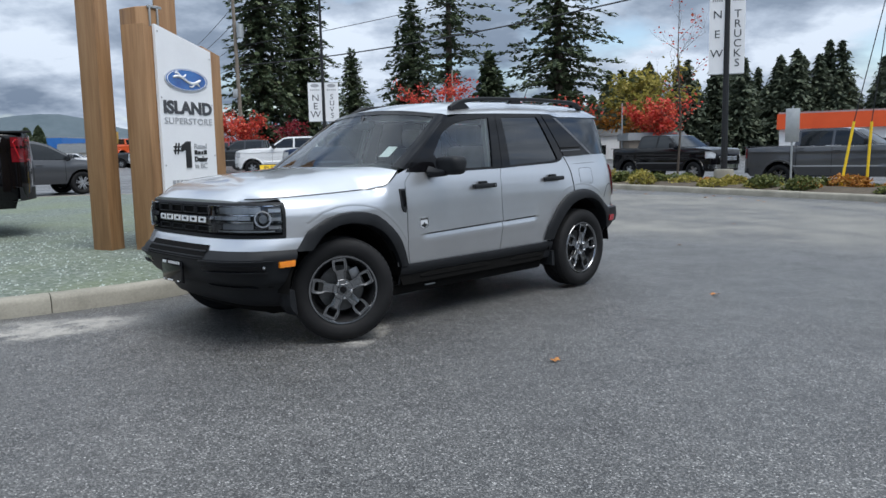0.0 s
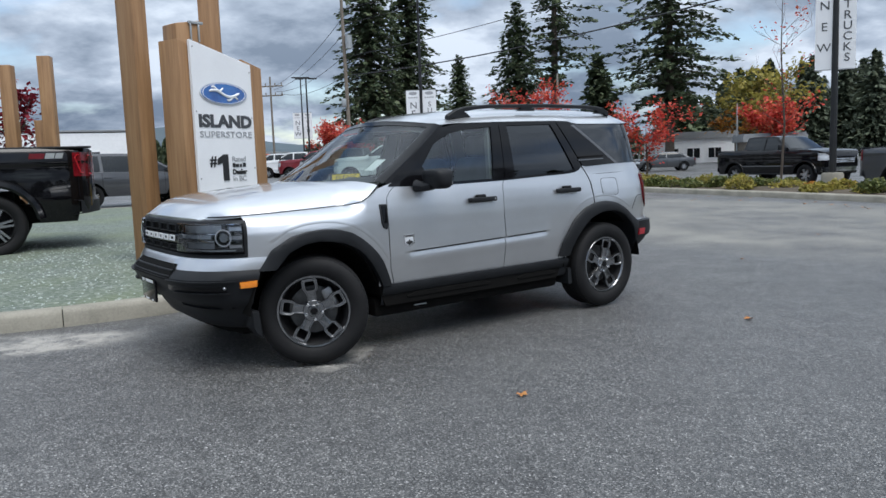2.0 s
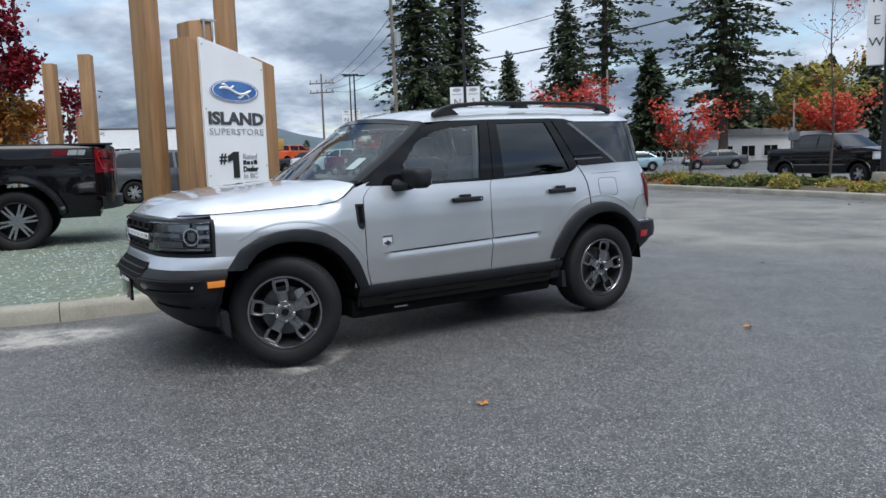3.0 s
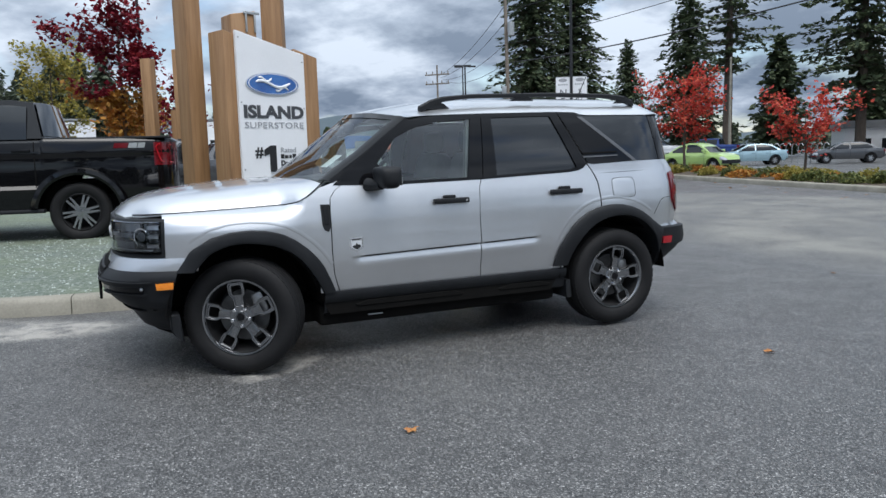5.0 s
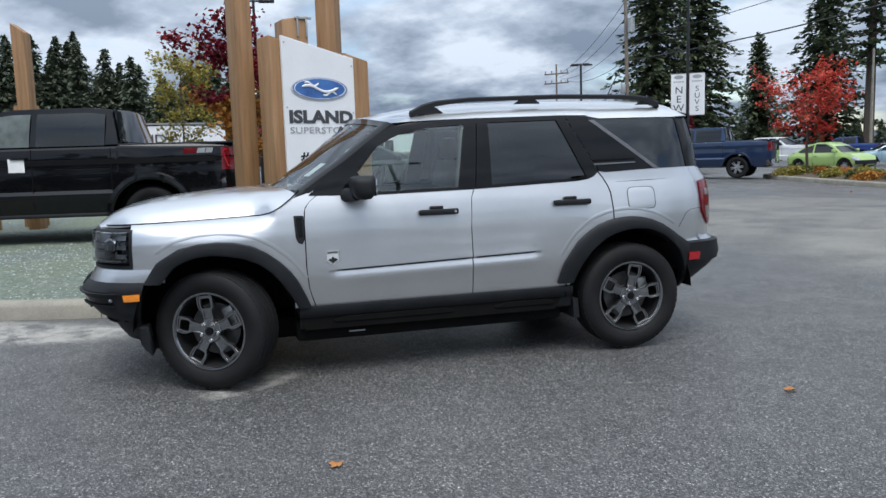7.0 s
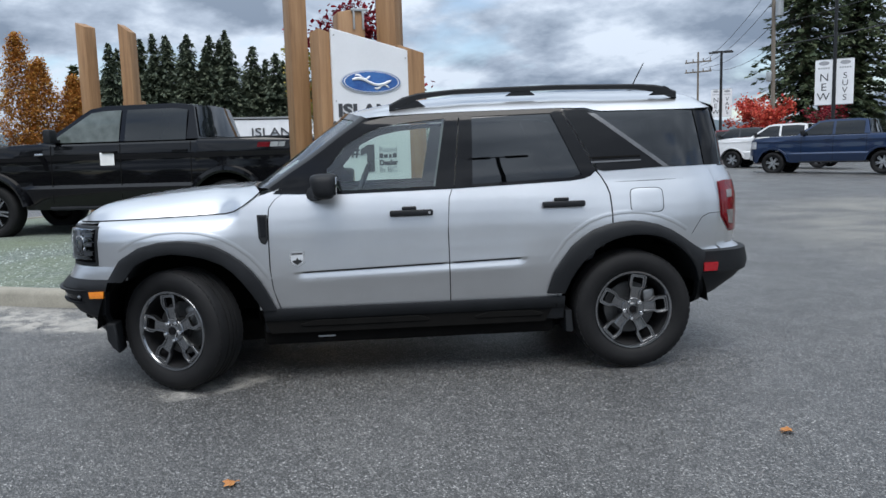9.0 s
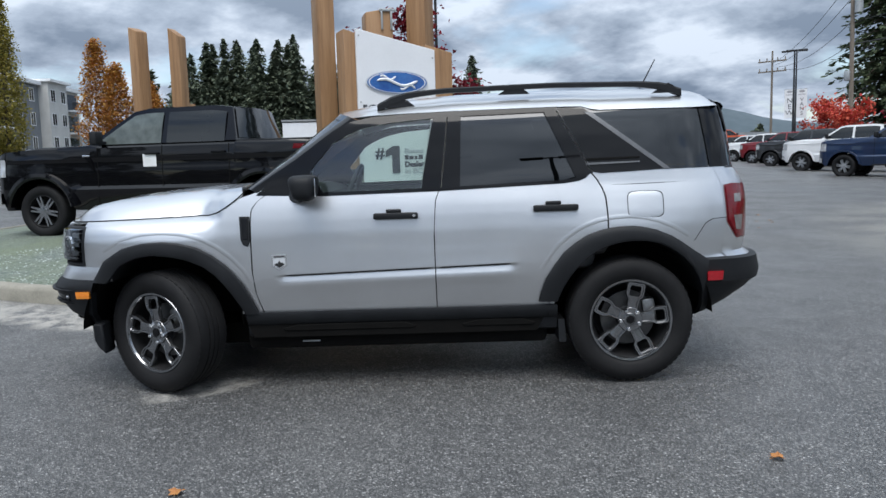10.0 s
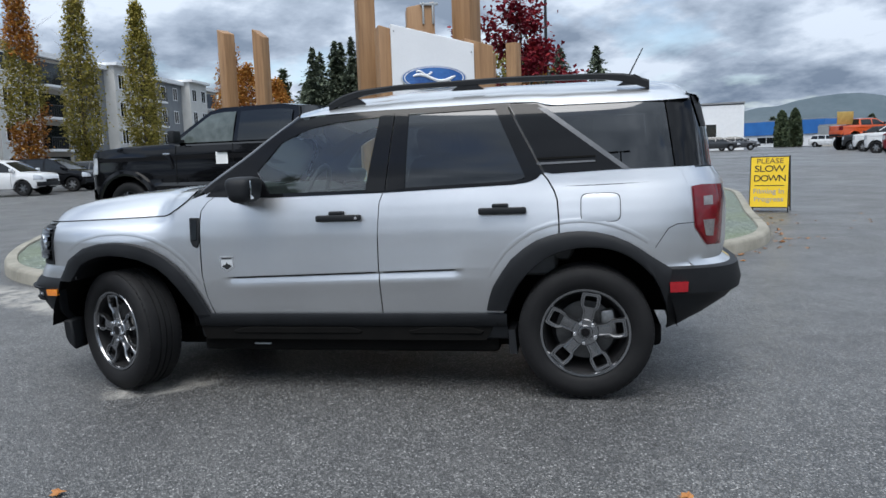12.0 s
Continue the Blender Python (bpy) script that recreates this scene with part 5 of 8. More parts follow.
def bumper(name, put, ends, tab, power, prof, label):
    """A bumper skin; ends: where it stops at the wheel arch, as x by height."""
    bm = B()
    rows = []
    for z, o in prof:
        reach = float(np.interp(z, *tab)) + o
        f = min(0.999, (interp(z, ends) - 1.2) / max(0.05, reach - 1.2))
        a_edge = math.degrees(math.acos(max(0.0, f) ** power))
        rows.append([put(a, z, o) for a in np.linspace(-a_edge, a_edge, 61)])
    rows = [[r[0] + Vector((0, 0.06, 0))] + r + [r[-1] - Vector((0, 0.06, 0))] for r in rows]
    quads(bm, rows)
    return part(name, bm, M["clad"], car, label)


fb = bumper("front_bumper", nose, [(0.25, 1.70), (0.30, 1.745), (0.40, 1.765), (0.50, 1.755), (0.60, 1.735), (0.67, 1.715)], T_F, 1.75, ((0.668, -0.03), (0.664, 0.004), (0.640, 0.016), (0.610, 0.020), (0.585, 0.012), (0.55, 0.006), (0.49, 0.006), (0.455, 0.012), (0.43, 0.0), (0.40, -0.010), (0.35, -0.015), (0.29, -0.02), (0.262, -0.05), (0.258, -0.09)), "charcoal front bumper")
rows = []
rb = bumper("rear_bumper", tail, [(0.30, 1.77), (0.40, 1.76), (0.50, 1.745), (0.58, 1.715), (0.65, 1.69), (0.70, 1.74)], T_R, 2.5, ((0.70, -0.03), (0.696, 0.004), (0.685, 0.018), (0.60, 0.022), (0.555, 0.022), (0.535, 0.006), (0.50, 0.002), (0.42, -0.005), (0.36, -0.008), (0.325, -0.01), (0.318, -0.012)), "charcoal rear bumper with a stepped lower edge")
for sg in (1, -1):
    # mud flap and lower corner by the front wheel
    bm = B()
    prism(bm, [(1.775, 0.40), (1.72, 0.40), (1.70, 0.225), (1.716, 0.215), (1.735, 0.265), (1.77, 0.29)], lambda u, v, d: (u, sg * d, v), 0.70, 0.83)
    bmesh.ops.bevel(bm, geom=list(bm.edges), offset=0.01, segments=1, affect="EDGES")
    part("air_deflector", bm, M["clad"], car)
    bm = B()
    prism(bm, [(-0.93, 0.36), (-0.965, 0.36), (-0.975, 0.23), (-0.935, 0.23)], lambda u, v, d: (u, sg * d, v), 0.66, 0.87)
    part("mud_guard", bm, M["clad"], car)
    # fog lamp pocket
    bm = B()
    quads(bm, [[nose(sg * a, z, 0.010) for a in np.linspace(12, 52, 24)] for z in (0.588, 0.55, 0.530)])
    part("bumper_recess", bm, M["gloss_black"], fb)
    for z0, z1, a0, a1, o1 in ((0.592, 0.606, 10, 60, 0.034), (0.516, 0.532, 14, 54, 0.026), (0.405, 0.418, 6, 40, 0.016)):
        bm = B()
        quads(bm, [[nose(sg * a, z, o * min(1, (a - a0) / 3 + 0.2, (a1 - a) / 5 + 0.2)) for a in np.linspace(a0, a1, 24)] for z, o in ((z0, -0.005), (z0 + 0.002, o1 * 0.9), (z1 - 0.003, o1), (z1, -0.005))])
        part("bumper_lip", bm, M["clad"], fb)
    bm = B()
    p = nose(sg * 52, 0.560, 0.008)
    g = bmesh.ops.create_uvsphere(bm, u_segments=14, v_segments=8, radius=0.011)
    bmesh.ops.transform(bm, matrix=Matrix.Translation(p), verts=g["verts"])
    part("fog_lamp", bm, M["rim_silver"], fb)
bm = B()
quads(bm, [[nose(a, z, o) for a in np.linspace(-64, 64, 49)] for z, o in ((0.32, -0.03), (0.25, -0.05), (0.205, -0.10), (0.200, -0.16), (0.30, -0.30))])
part("air_dam", bm, M["under"], car, "black lower air dam")
# silver strip of the nose between grille and bumper
bm = B()
quads(bm, [[nose(a, z, o) for a in np.linspace(-76, 76, 65)] for z, o in ((0.655, -0.01), (0.662, 0.003), (0.685, 0.006), (0.715, 0.004), (0.738, 0.0), (0.745, -0.012))])
strip = part("nose_strip", bm, M["silver"], car)
# dark band carrying grille and lamps
bm = B()
quads(bm, [[nose(a, z, o) for a in np.linspace(-60.5, 60.5, 65)] for z, o in ((0.735, -0.03), (0.742, -0.006), (0.80, -0.012), (0.90, -0.012), (0.945, -0.008), (0.962, -0.004), (0.970, -0.03))])
band = part("grille_band", bm, M["under"], car, "black grille surround", smooth=True)
bm = B()
for z in (0.752, 0.958):
    quads(bm, [[nose(a, zz, o) for a in np.linspace(-60.4, 60.4, 65)] for zz, o in ((z - 0.010, -0.012), (z - 0.008, 0.004), (z + 0.008, 0.004), (z + 0.010, -0.012))])
part("surround", bm, M["clad"], band)
for sg in (1, -1):
    bm = B()
    quads(bm, [[nose(sg * a, z, o) for z in np.linspace(0.745, 0.965, 10)] for a, o in ((58.4, -0.012), (58.6, 0.003), (60.3, 0.004), (60.6, -0.01))])
    part("surround", bm, M["clad"], band)
# grille: honeycomb-like slots behind a raised centre bar
for z0, z1 in ((0.775, 0.815), (0.893, 0.945)):
    for k in range(4):
        c0 = -0.36 + k * 0.185
        bm = B()
        for (ya, yb, za, zb) in ((c0, c0 + 0.168, z0, z0 + 0.006), (c0, c0 + 0.168, z1 - 0.006, z1), (c0, c0 + 0.012, z0, z1), (c0 + 0.156, c0 + 0.168, z0, z1)):
            box(bm, (2.043, (ya + yb) / 2, (za + zb) / 2), (0.02, yb - ya, zb - za), None, 0.002)
        part("grille_frame", bm, M["clad"], band)
bm = B()
quads(bm, [[nose(a, z, o) for a in np.linspace(-13, 13, 40)] for z, o in ((0.822, -0.012), (0.828, 0.004), (0.838, 0.008), (0.872, 0.008), (0.880, 0.004), (0.886, -0.012))])
bar = part("grille_bar", bm, M["gloss_black"], band, "dark centre bar of the grille")
for k in range(6):
    # plain pale blocks stand where the lettering is
    y = -0.29 + k * 0.116
    bm = B()
    o_ = [(y - 0.043, 0.838), (y + 0.043, 0.838), (y + 0.043, 0.874), (y - 0.043, 0.874)]
    for ya, yb, za, zb in ((y - 0.043, y + 0.043, 0.838, 0.847), (y - 0.043, y + 0.043, 0.865, 0.874), (y - 0.043, y - 0.026, 0.847, 0.865), (y + 0.026, y + 0.043, 0.847, 0.865)):
        prism(bm, [(ya, za), (yb, za), (yb, zb), (ya, zb)], lambda u, v, d: (interp(abs(u), [(0, 2.056), (0.2, 2.054), (0.4, 2.042)]) + d, u, v), 0.0, 0.014)
    part("plain_block", bm, M["white"], bar, smooth=False)
for sg in (1, -1):
    bm = B()
    quads(bm, [[nose(sg * a, z, o) for a in np.linspace(13, 58, 40)] for z, o in ((0.772, -0.01), (0.778, 0.0), (0.95, 0.0), (0.956, -0.01))])
    lamp = part("headlamp", bm, M["gloss_black"], car, "dark headlamp housing with bright strips")
    for z0, z1, a0, a1, mt in ((0.898, 0.940, 19, 46, "lamp_grey"), (0.860, 0.884, 12.5, 39, "rim_silver"), (0.800, 0.836, 21, 41, "lamp_grey"), (0.842, 0.849, 16, 41, "chrome"), (0.784, 0.791, 18, 54, "rim_silver"), (0.944, 0.950, 18, 54, "chrome"), (0.888, 0.893, 16, 44, "chrome")):
        bm = B()
        quads(bm, [[nose(sg * a, z, o) for a in np.linspace(a0, a1, 20)] for z, o in ((z0, 0.0), (z0, 0.010), (z1, 0.010), (z1, 0.0))])
        part("light_strip", bm, M[mt], lamp, smooth=False)
    for z0 in (0.800, 0.853, 0.906):
        bm = B()
        quads(bm, [[nose(sg * a, z, o) for a in np.linspace(50.5, 57.6, 10)] for z, o in ((z0, 0.0), (z0 + 0.002, 0.009), (z0 + 0.022, 0.011), (z0 + 0.026, 0.0))])
        part("light_strip", bm, M["rim_silver"], lamp, smooth=False)
    c = nose(sg * 47, 0.866, 0.0)
    d = (nose(sg * 47, 0.866, 0.1) - c).normalized()
    for r0, r1, z_, mt in ((0.054, 0.045, 0.017, "chrome"), (0.045, 0.0, 0.008, "gloss_black"), (0.026, 0.0, 0.013, "lamp_grey")):
        bm = B()
        prof = [(r0, 0.0), (r0, z_), (max(r1, 0.0005), z_), (max(r1, 0.0005), 0.0)]
        lathe(bm, prof, 28)
        bmesh.ops.transform(bm, matrix=Matrix.Translation(c) @ Vector((0, 1, 0)).rotation_difference(d).to_matrix().to_4x4(), verts=bm.verts)
        part("projector", bm, M[mt], lamp)
    bm = B()
    quads(bm, [[nose(sg * a, z, o) for a in np.linspace(12.5, 58.4, 40)] for z, o in ((0.770, 0.0), (0.778, 0.020), (0.86, 0.024), (0.950, 0.020), (0.957, 0.0))])
    part("lamp_lens", bm, M["lens"], lamp, "clear lamp cover")
# lower intake
bm = B()
quads(bm, [[nose(a, z, o) for a in np.linspace(-14, 14, 30)] for z, o in ((0.597, 0.0), (0.600, 0.021), (0.640, 0.021), (0.672, 0.010), (0.695, 0.008), (0.698, -0.01))])
intake = part("lower_intake", bm, M["under"], car, "black lower intake")
for z in (0.625, 0.660):
    bm = B()
    quads(bm, [[nose(a, zz, o) for a in np.linspace(-14, 14, 30)] for zz, o in ((z - 0.004, 0.010), (z - 0.003, 0.024), (z + 0.003, 0.024), (z + 0.004, 0.010))])
    part("intake_bar", bm, M["clad"], intake)
# plate holder with plain bars
bm = B()
box(bm, (2.150, 0.0, 0.50), (0.018, 0.30, 0.15), pose(0, 0, 0), 0.006)
plate = part("plate_holder", bm, M["gloss_black"], fb, "black dealer plate holder")
for k in range(9):
    if k == 6:
        continue
    bm = B()
    box(bm, (2.161, 0.115 - k * 0.029, 0.560), (0.003, 0.018, 0.017))
    part("plain_bar", bm, M["white"], plate, smooth=False)
bm = B()
for y, w in ((0.09, 0.03), (-0.03, 0.07), (-0.12, 0.02)):
    box(bm, (2.161, y, 0.436), (0.003, w, 0.007))
part("plain_bar", bm, M["white"], plate, smooth=False)


# ---- wheels: built once, set four times ----
def build_wheel(parent, radius=TR, rim_r=0.232, width=0.225, spokes=5, rim="rim", tyre_mat="tyre", style="loop"):
    """A wheel about the y axis with its face to +y."""
    w = width / 2
    bm = B()
    lathe(bm, [(rim_r - 0.005, w * 0.80), (rim_r + 0.010, w * 0.97), (rim_r + 0.03, w * 1.05), (rim_r + 0.055, w * 1.10), (radius - 0.045, w * 1.08), (radius - 0.018, w * 0.99), (radius - 0.005, w * 0.86), (radius, w * 0.72),
               (radius, w * 0.36), (radius - 0.008, w * 0.34), (radius - 0.008, w * 0.28), (radius, w * 0.26), (radius + 0.001, w * 0.04), (radius - 0.008, w * 0.03), (radius - 0.008, -w * 0.03), (radius + 0.001, -w * 0.04),
               (radius, -w * 0.26), (radius - 0.008, -w * 0.28), (radius - 0.008, -w * 0.34), (radius, -w * 0.36), (radius, -w * 0.72), (radius - 0.005, -w * 0.86), (radius - 0.018, -w * 0.99), (radius - 0.05, -w * 1.06), (rim_r, -w * 0.85)], 64)
    tyre = part("tyre", bm, M[tyre_mat], parent, "black road tyre", angle=50)
    # shoulder blocks
    bm = B()
    for k in range(56):
        a = 2 * math.pi * k / 56
        for s in (1, -1):
            m_ = Matrix.Rotation(a + (0.05 if s < 0 else 0), 4, "Y")
            box(bm, (0, s * w * 0.80, radius - 0.0115), (0.024, w * 0.22, 0.014), m_)
    tagged(part("tread", bm, M[tyre_mat], tyre, smooth=False), kind="stuff")
    bm = B()
    lathe(bm, [(rim_r - 0.012, -w * 0.85), (rim_r - 0.016, w * 0.60), (rim_r - 0.004, w * 0.80), (rim_r + 0.004, w * 0.90), (rim_r + 0.001, w * 0.95), (rim_r - 0.010, w * 0.94), (rim_r - 0.020, w * 0.80), (rim_r - 0.028, w * 0.5), (rim_r - 0.05, -w * 0.6), (0.05, -w * 0.7)], 64)
    part("rim", bm, M["rim_dark"], parent, "dark alloy rim barrel")
    bm = B()
    lathe(bm, [(rim_r - 0.016, w * 0.62), (rim_r - 0.003, w * 0.82), (rim_r + 0.005, w * 0.92), (rim_r + 0.001, w * 0.965), (rim_r - 0.010, w * 0.95), (rim_r - 0.016, w * 0.86)], 64)
    part("rim_flange", bm, M[rim], parent, "bright rim edge")
    bm = B()
    lathe(bm, [(0.155, -0.01), (0.155, 0.012), (0.07, 0.012), (0.06, 0.03), (0.001, 0.03)], 40)
    part("brake_disc", bm, M["rotor"], parent)
    bm = B()
    box(bm, (-0.125, 0.01, 0.02), (0.075, 0.06, 0.15), Matrix.Rotation(0.3, 4, "Y"), 0.015)
    part("brake_caliper", bm, M["steel"], parent)
    yf = w * 0.78
    for k in range(spokes):
        m_ = Matrix.Rotation(2 * math.pi * k / spokes, 4, "Y")
        bm = B()
        if style == "loop":
            # a broad stalk that flares to a squared loop with a window near the rim; its edges stand proud
            top = rim_r - 0.018
            half = [(0.030, 0.050), (0.031, 0.085), (0.033, 0.118), (0.049, 0.142), (0.052, 0.17), (0.050, top - 0.008), (0.042, top)]
            hole = [(0.016, 0.136), (0.022, 0.136), (0.027, 0.138), (0.031, 0.146), (0.032, 0.168), (0.030, top - 0.024), (0.024, top - 0.018)]
            whole = lambda pts: pts + [(-u, v) for u, v in pts[::-1]]
            o1, h1 = whole(half), whole(hole)
            shrink = lambda pts, k: [(u - math.copysign(k, u), v - (k if v > top - 0.012 else 0)) for u, v in pts]
            rows_ = []
            for pts, d in ((o1, -0.030), (o1, -0.003), (shrink(o1, 0.002), 0.0), (shrink(o1, 0.008), 0.0), (shrink(o1, 0.011), -0.007), (h1, -0.007), (h1, -0.026)):
                rows_.append([m_ @ Vector((u, yf + d + 0.012 * ss(0.05, 0.18, v), v)) for u, v in pts])
            quads(bm, rows_, True)
        else:
            for s in (-1, 1):
                o1 = [(s * 0.004, 0.045), (s * 0.022, 0.05), (s * 0.058, rim_r - 0.012), (s * 0.030, rim_r - 0.010)]
                prism(bm, o1, lambda u, v, d: m_ @ Vector((u, yf + d, v)), -0.03, 0.004)
        part("spoke", bm, M[rim], parent, angle=40)
    bm = B()
    lathe(bm, [(0.074, yf - 0.05), (0.072, yf - 0.006), (0.066, yf + 0.002), (0.040, yf + 0.002), (0.036, yf + 0.010), (0.028, yf + 0.011), (0.026, yf + 0.007), (0.0005, yf + 0.007)], 30)
    part("hub", bm, M[rim], parent)
    bm = B()
    lathe(bm, [(0.024, yf + 0.007), (0.022, yf + 0.013), (0.0005, yf + 0.014)], 20)
    part("hub_cap", bm, M["gloss_black"], parent)
    for k in range(5):
        a = 2 * math.pi * (k + 0.5) / 5
        bm = B()
        lathe(bm, [(0.013, yf - 0.004), (0.013, yf + 0.012), (0.009, yf + 0.018), (0.0005, yf + 0.019)], 8)
        bmesh.ops.translate(bm, vec=(0.056 * math.sin(a), 0, 0.056 * math.cos(a)), verts=bm.verts)
        part("wheel_nut", bm, M["chrome"], parent)


proto = thing("wheel", Matrix())
proto.parent = car
build_wheel(proto)


def set_wheel(src, parent, x, y, z, spin, steer, flip):
    m = Matrix.Translation((x, y, z)) @ Matrix.Rotation(radians(steer), 4, "Z") @ (Matrix.Rotation(math.pi, 4, "Z") if flip else Matrix()) @ Matrix.Rotation(radians(spin), 4, "Y")
    w = copy_thing(src, m)
    w.parent = parent
    return w


set_wheel(proto, car, WB, -0.80, TR, 31, -26.0, True)
set_wheel(proto, car, -WB, -0.80, TR, 50, 0, True)
set_wheel(proto, car, -WB, 0.80, TR, -10, 0, False)
proto.matrix_basis = Matrix.Translation((WB, 0.80, TR)) @ Matrix.Rotation(radians(-26.0), 4, "Z") @ Matrix.Rotation(radians(6), 4, "Y")

# cabin seen through the glass
bm = B()
rows = []
for x, z in ((0.86, 1.05), (0.78, 1.135), (0.62, 1.15), (0.50, 1.12), (0.42, 1.03), (0.44, 0.85)):
    rows.append([(x + 0.06 * (1 - (y / 0.78) ** 2), y, z + (0.03 if abs(y - 0.36) < 0.2 and z > 1.1 else 0)) for y in np.linspace(-0.78, 0.78, 30)])
quads(bm, rows)
part("dashboard", bm, M["trim_dark"], car)
bm = B()
tube(bm, [(0.42, 0.36, 1.06), (0.30, 0.36, 1.085)], 0.03, 10)
ring = [Vector((0.285, 0.36, 1.10)) + Matrix.Rotation(radians(-22), 3, "Y") @ Vector((0, 0.175 * math.cos(a), 0.175 * math.sin(a))) for a in (2 * math.pi * k / 24 for k in range(25))]
tube(bm, ring, 0.015, 8)
box(bm, (0.287, 0.36, 1.095), (0.02, 0.30, 0.05), None, 0.01)
part("steering_wheel", bm, M["trim_dark"], car)


def car_seat(name, x, y, wide=0.50, bench=False):
    bm = B()
    box(bm, (x + 0.05, y, 0.70), (0.52, wide, 0.18), None, 0.06)
    box(bm, (x - 0.22, y, 1.00), (0.16, wide * 0.96, 0.62), Matrix.Translation((x - 0.22, y, 0.75)) @ Matrix.Rotation(radians(-14), 4, "Y") @ Matrix.Translation((-(x - 0.22), -y, -0.75)), 0.06)
    seat = part(name, bm, M["seat"], car, "grey cloth seat")
    for yy in ([y] if not bench else [y - 0.42, y, y + 0.42]):
        bm = B()
        box(bm, (x - 0.335, yy, 1.385), (0.10, 0.27, 0.17), None, 0.045)
        tube(bm, [(x - 0.33, yy - 0.06, 1.22), (x - 0.335, yy - 0.06, 1.36)], 0.007, 6)
        tube(bm, [(x - 0.33, yy + 0.06, 1.22), (x - 0.335, yy + 0.06, 1.36)], 0.007, 6)
        part("headrest", bm, M["seat"], seat)


car_seat("front_seat", -0.10, 0.36)
car_seat("front_seat", -0.10, -0.36)
car_seat("rear_bench", -0.98, 0.0, 1.30, True)
bm = B()
quads(bm, [[(x, y, z - 0.05 * (y / 0.7) ** 2) for y in np.linspace(-0.66, 0.66, 12)] for x, z in ((0.30, 1.530), (0.1, 1.59), (-0.3, 1.625), (-0.9, 1.63), (-1.6, 1.61), (-1.85, 1.56))])
part("headliner", bm, M["liner"], car)
bm = B()
box(bm, (0.46, 0.0, 1.475), (0.03, 0.22, 0.065), None, 0.015)
tube(bm, [(0.47, 0, 1.50), (0.44, 0, 1.56)], 0.01, 6)
part("rear_view_mirror", bm, M["trim_dark"], car)
for sg in (1, -1):
    for x, z0, z1, x1 in ((-0.225, 1.11, 1.53, -0.29), (-1.15, 1.18, 1.55, -1.0)):
        bm = B()
        prism(bm, [(x + 0.06, z0), (x - 0.06, z0), (x1 - 0.05, z1), (x1 + 0.05, z1)], lambda u, v, d: (u, sg * (half_width(0, v) - 0.03 - d), v), 0.0, 0.04)
        part("inner_pillar", bm, M["liner"], car)
    bm = B()
    box(bm, (-0.25, sg * 0.825, 1.0), (2.0, 0.05, 0.22), None, 0.02)
    part("door_lining", bm, M["trim_dark"], car)

# ---- parked vehicles ----
# local: x forward from mid wheelbase, y left, z up


def far_wheel(parent, r, w, rim, detail=24):
    bm = B()
    rr = r * 0.64
    lathe(bm, [(rr, w * 0.42), (rr + 0.02, w * 0.50), (r - 0.05, w * 0.54), (r - 0.012, w * 0.46), (r, w * 0.34), (r, -w * 0.34), (r - 0.02, -w * 0.48), (rr, -w * 0.45)], detail)
    part("tyre", bm, M["tyre"], parent, angle=60)
    bm = B()
    lathe(bm, [(rr + 0.002, w * 0.44), (rr - 0.012, w * 0.46), (rr - 0.03, w * 0.30), (rr - 0.05, -w * 0.2), (0.02, -w * 0.22)], detail)
    part("rim", bm, M["rim_dark"], parent)
    bm = B()
    for k in range(6):
        m_ = Matrix.Rotation(2 * math.pi * k / 6, 4, "Y")
        prism(bm, [(-0.034, 0.02), (0.034, 0.02), (0.046, rr - 0.01), (0.020, rr - 0.012), (0.004, rr * 0.42), (-0.004, rr * 0.42), (-0.020, rr - 0.012), (-0.046, rr - 0.01)], lambda u, v, d: m_ @ Vector((u, d, v)), w * 0.20, w * 0.40)
    lathe(bm, [(0.075, w * 0.2), (0.07, w * 0.42), (0.0005, w * 0.43)], 16)
    part("spokes", bm, M[rim], parent, angle=30)


FAR_WHEELS = {}


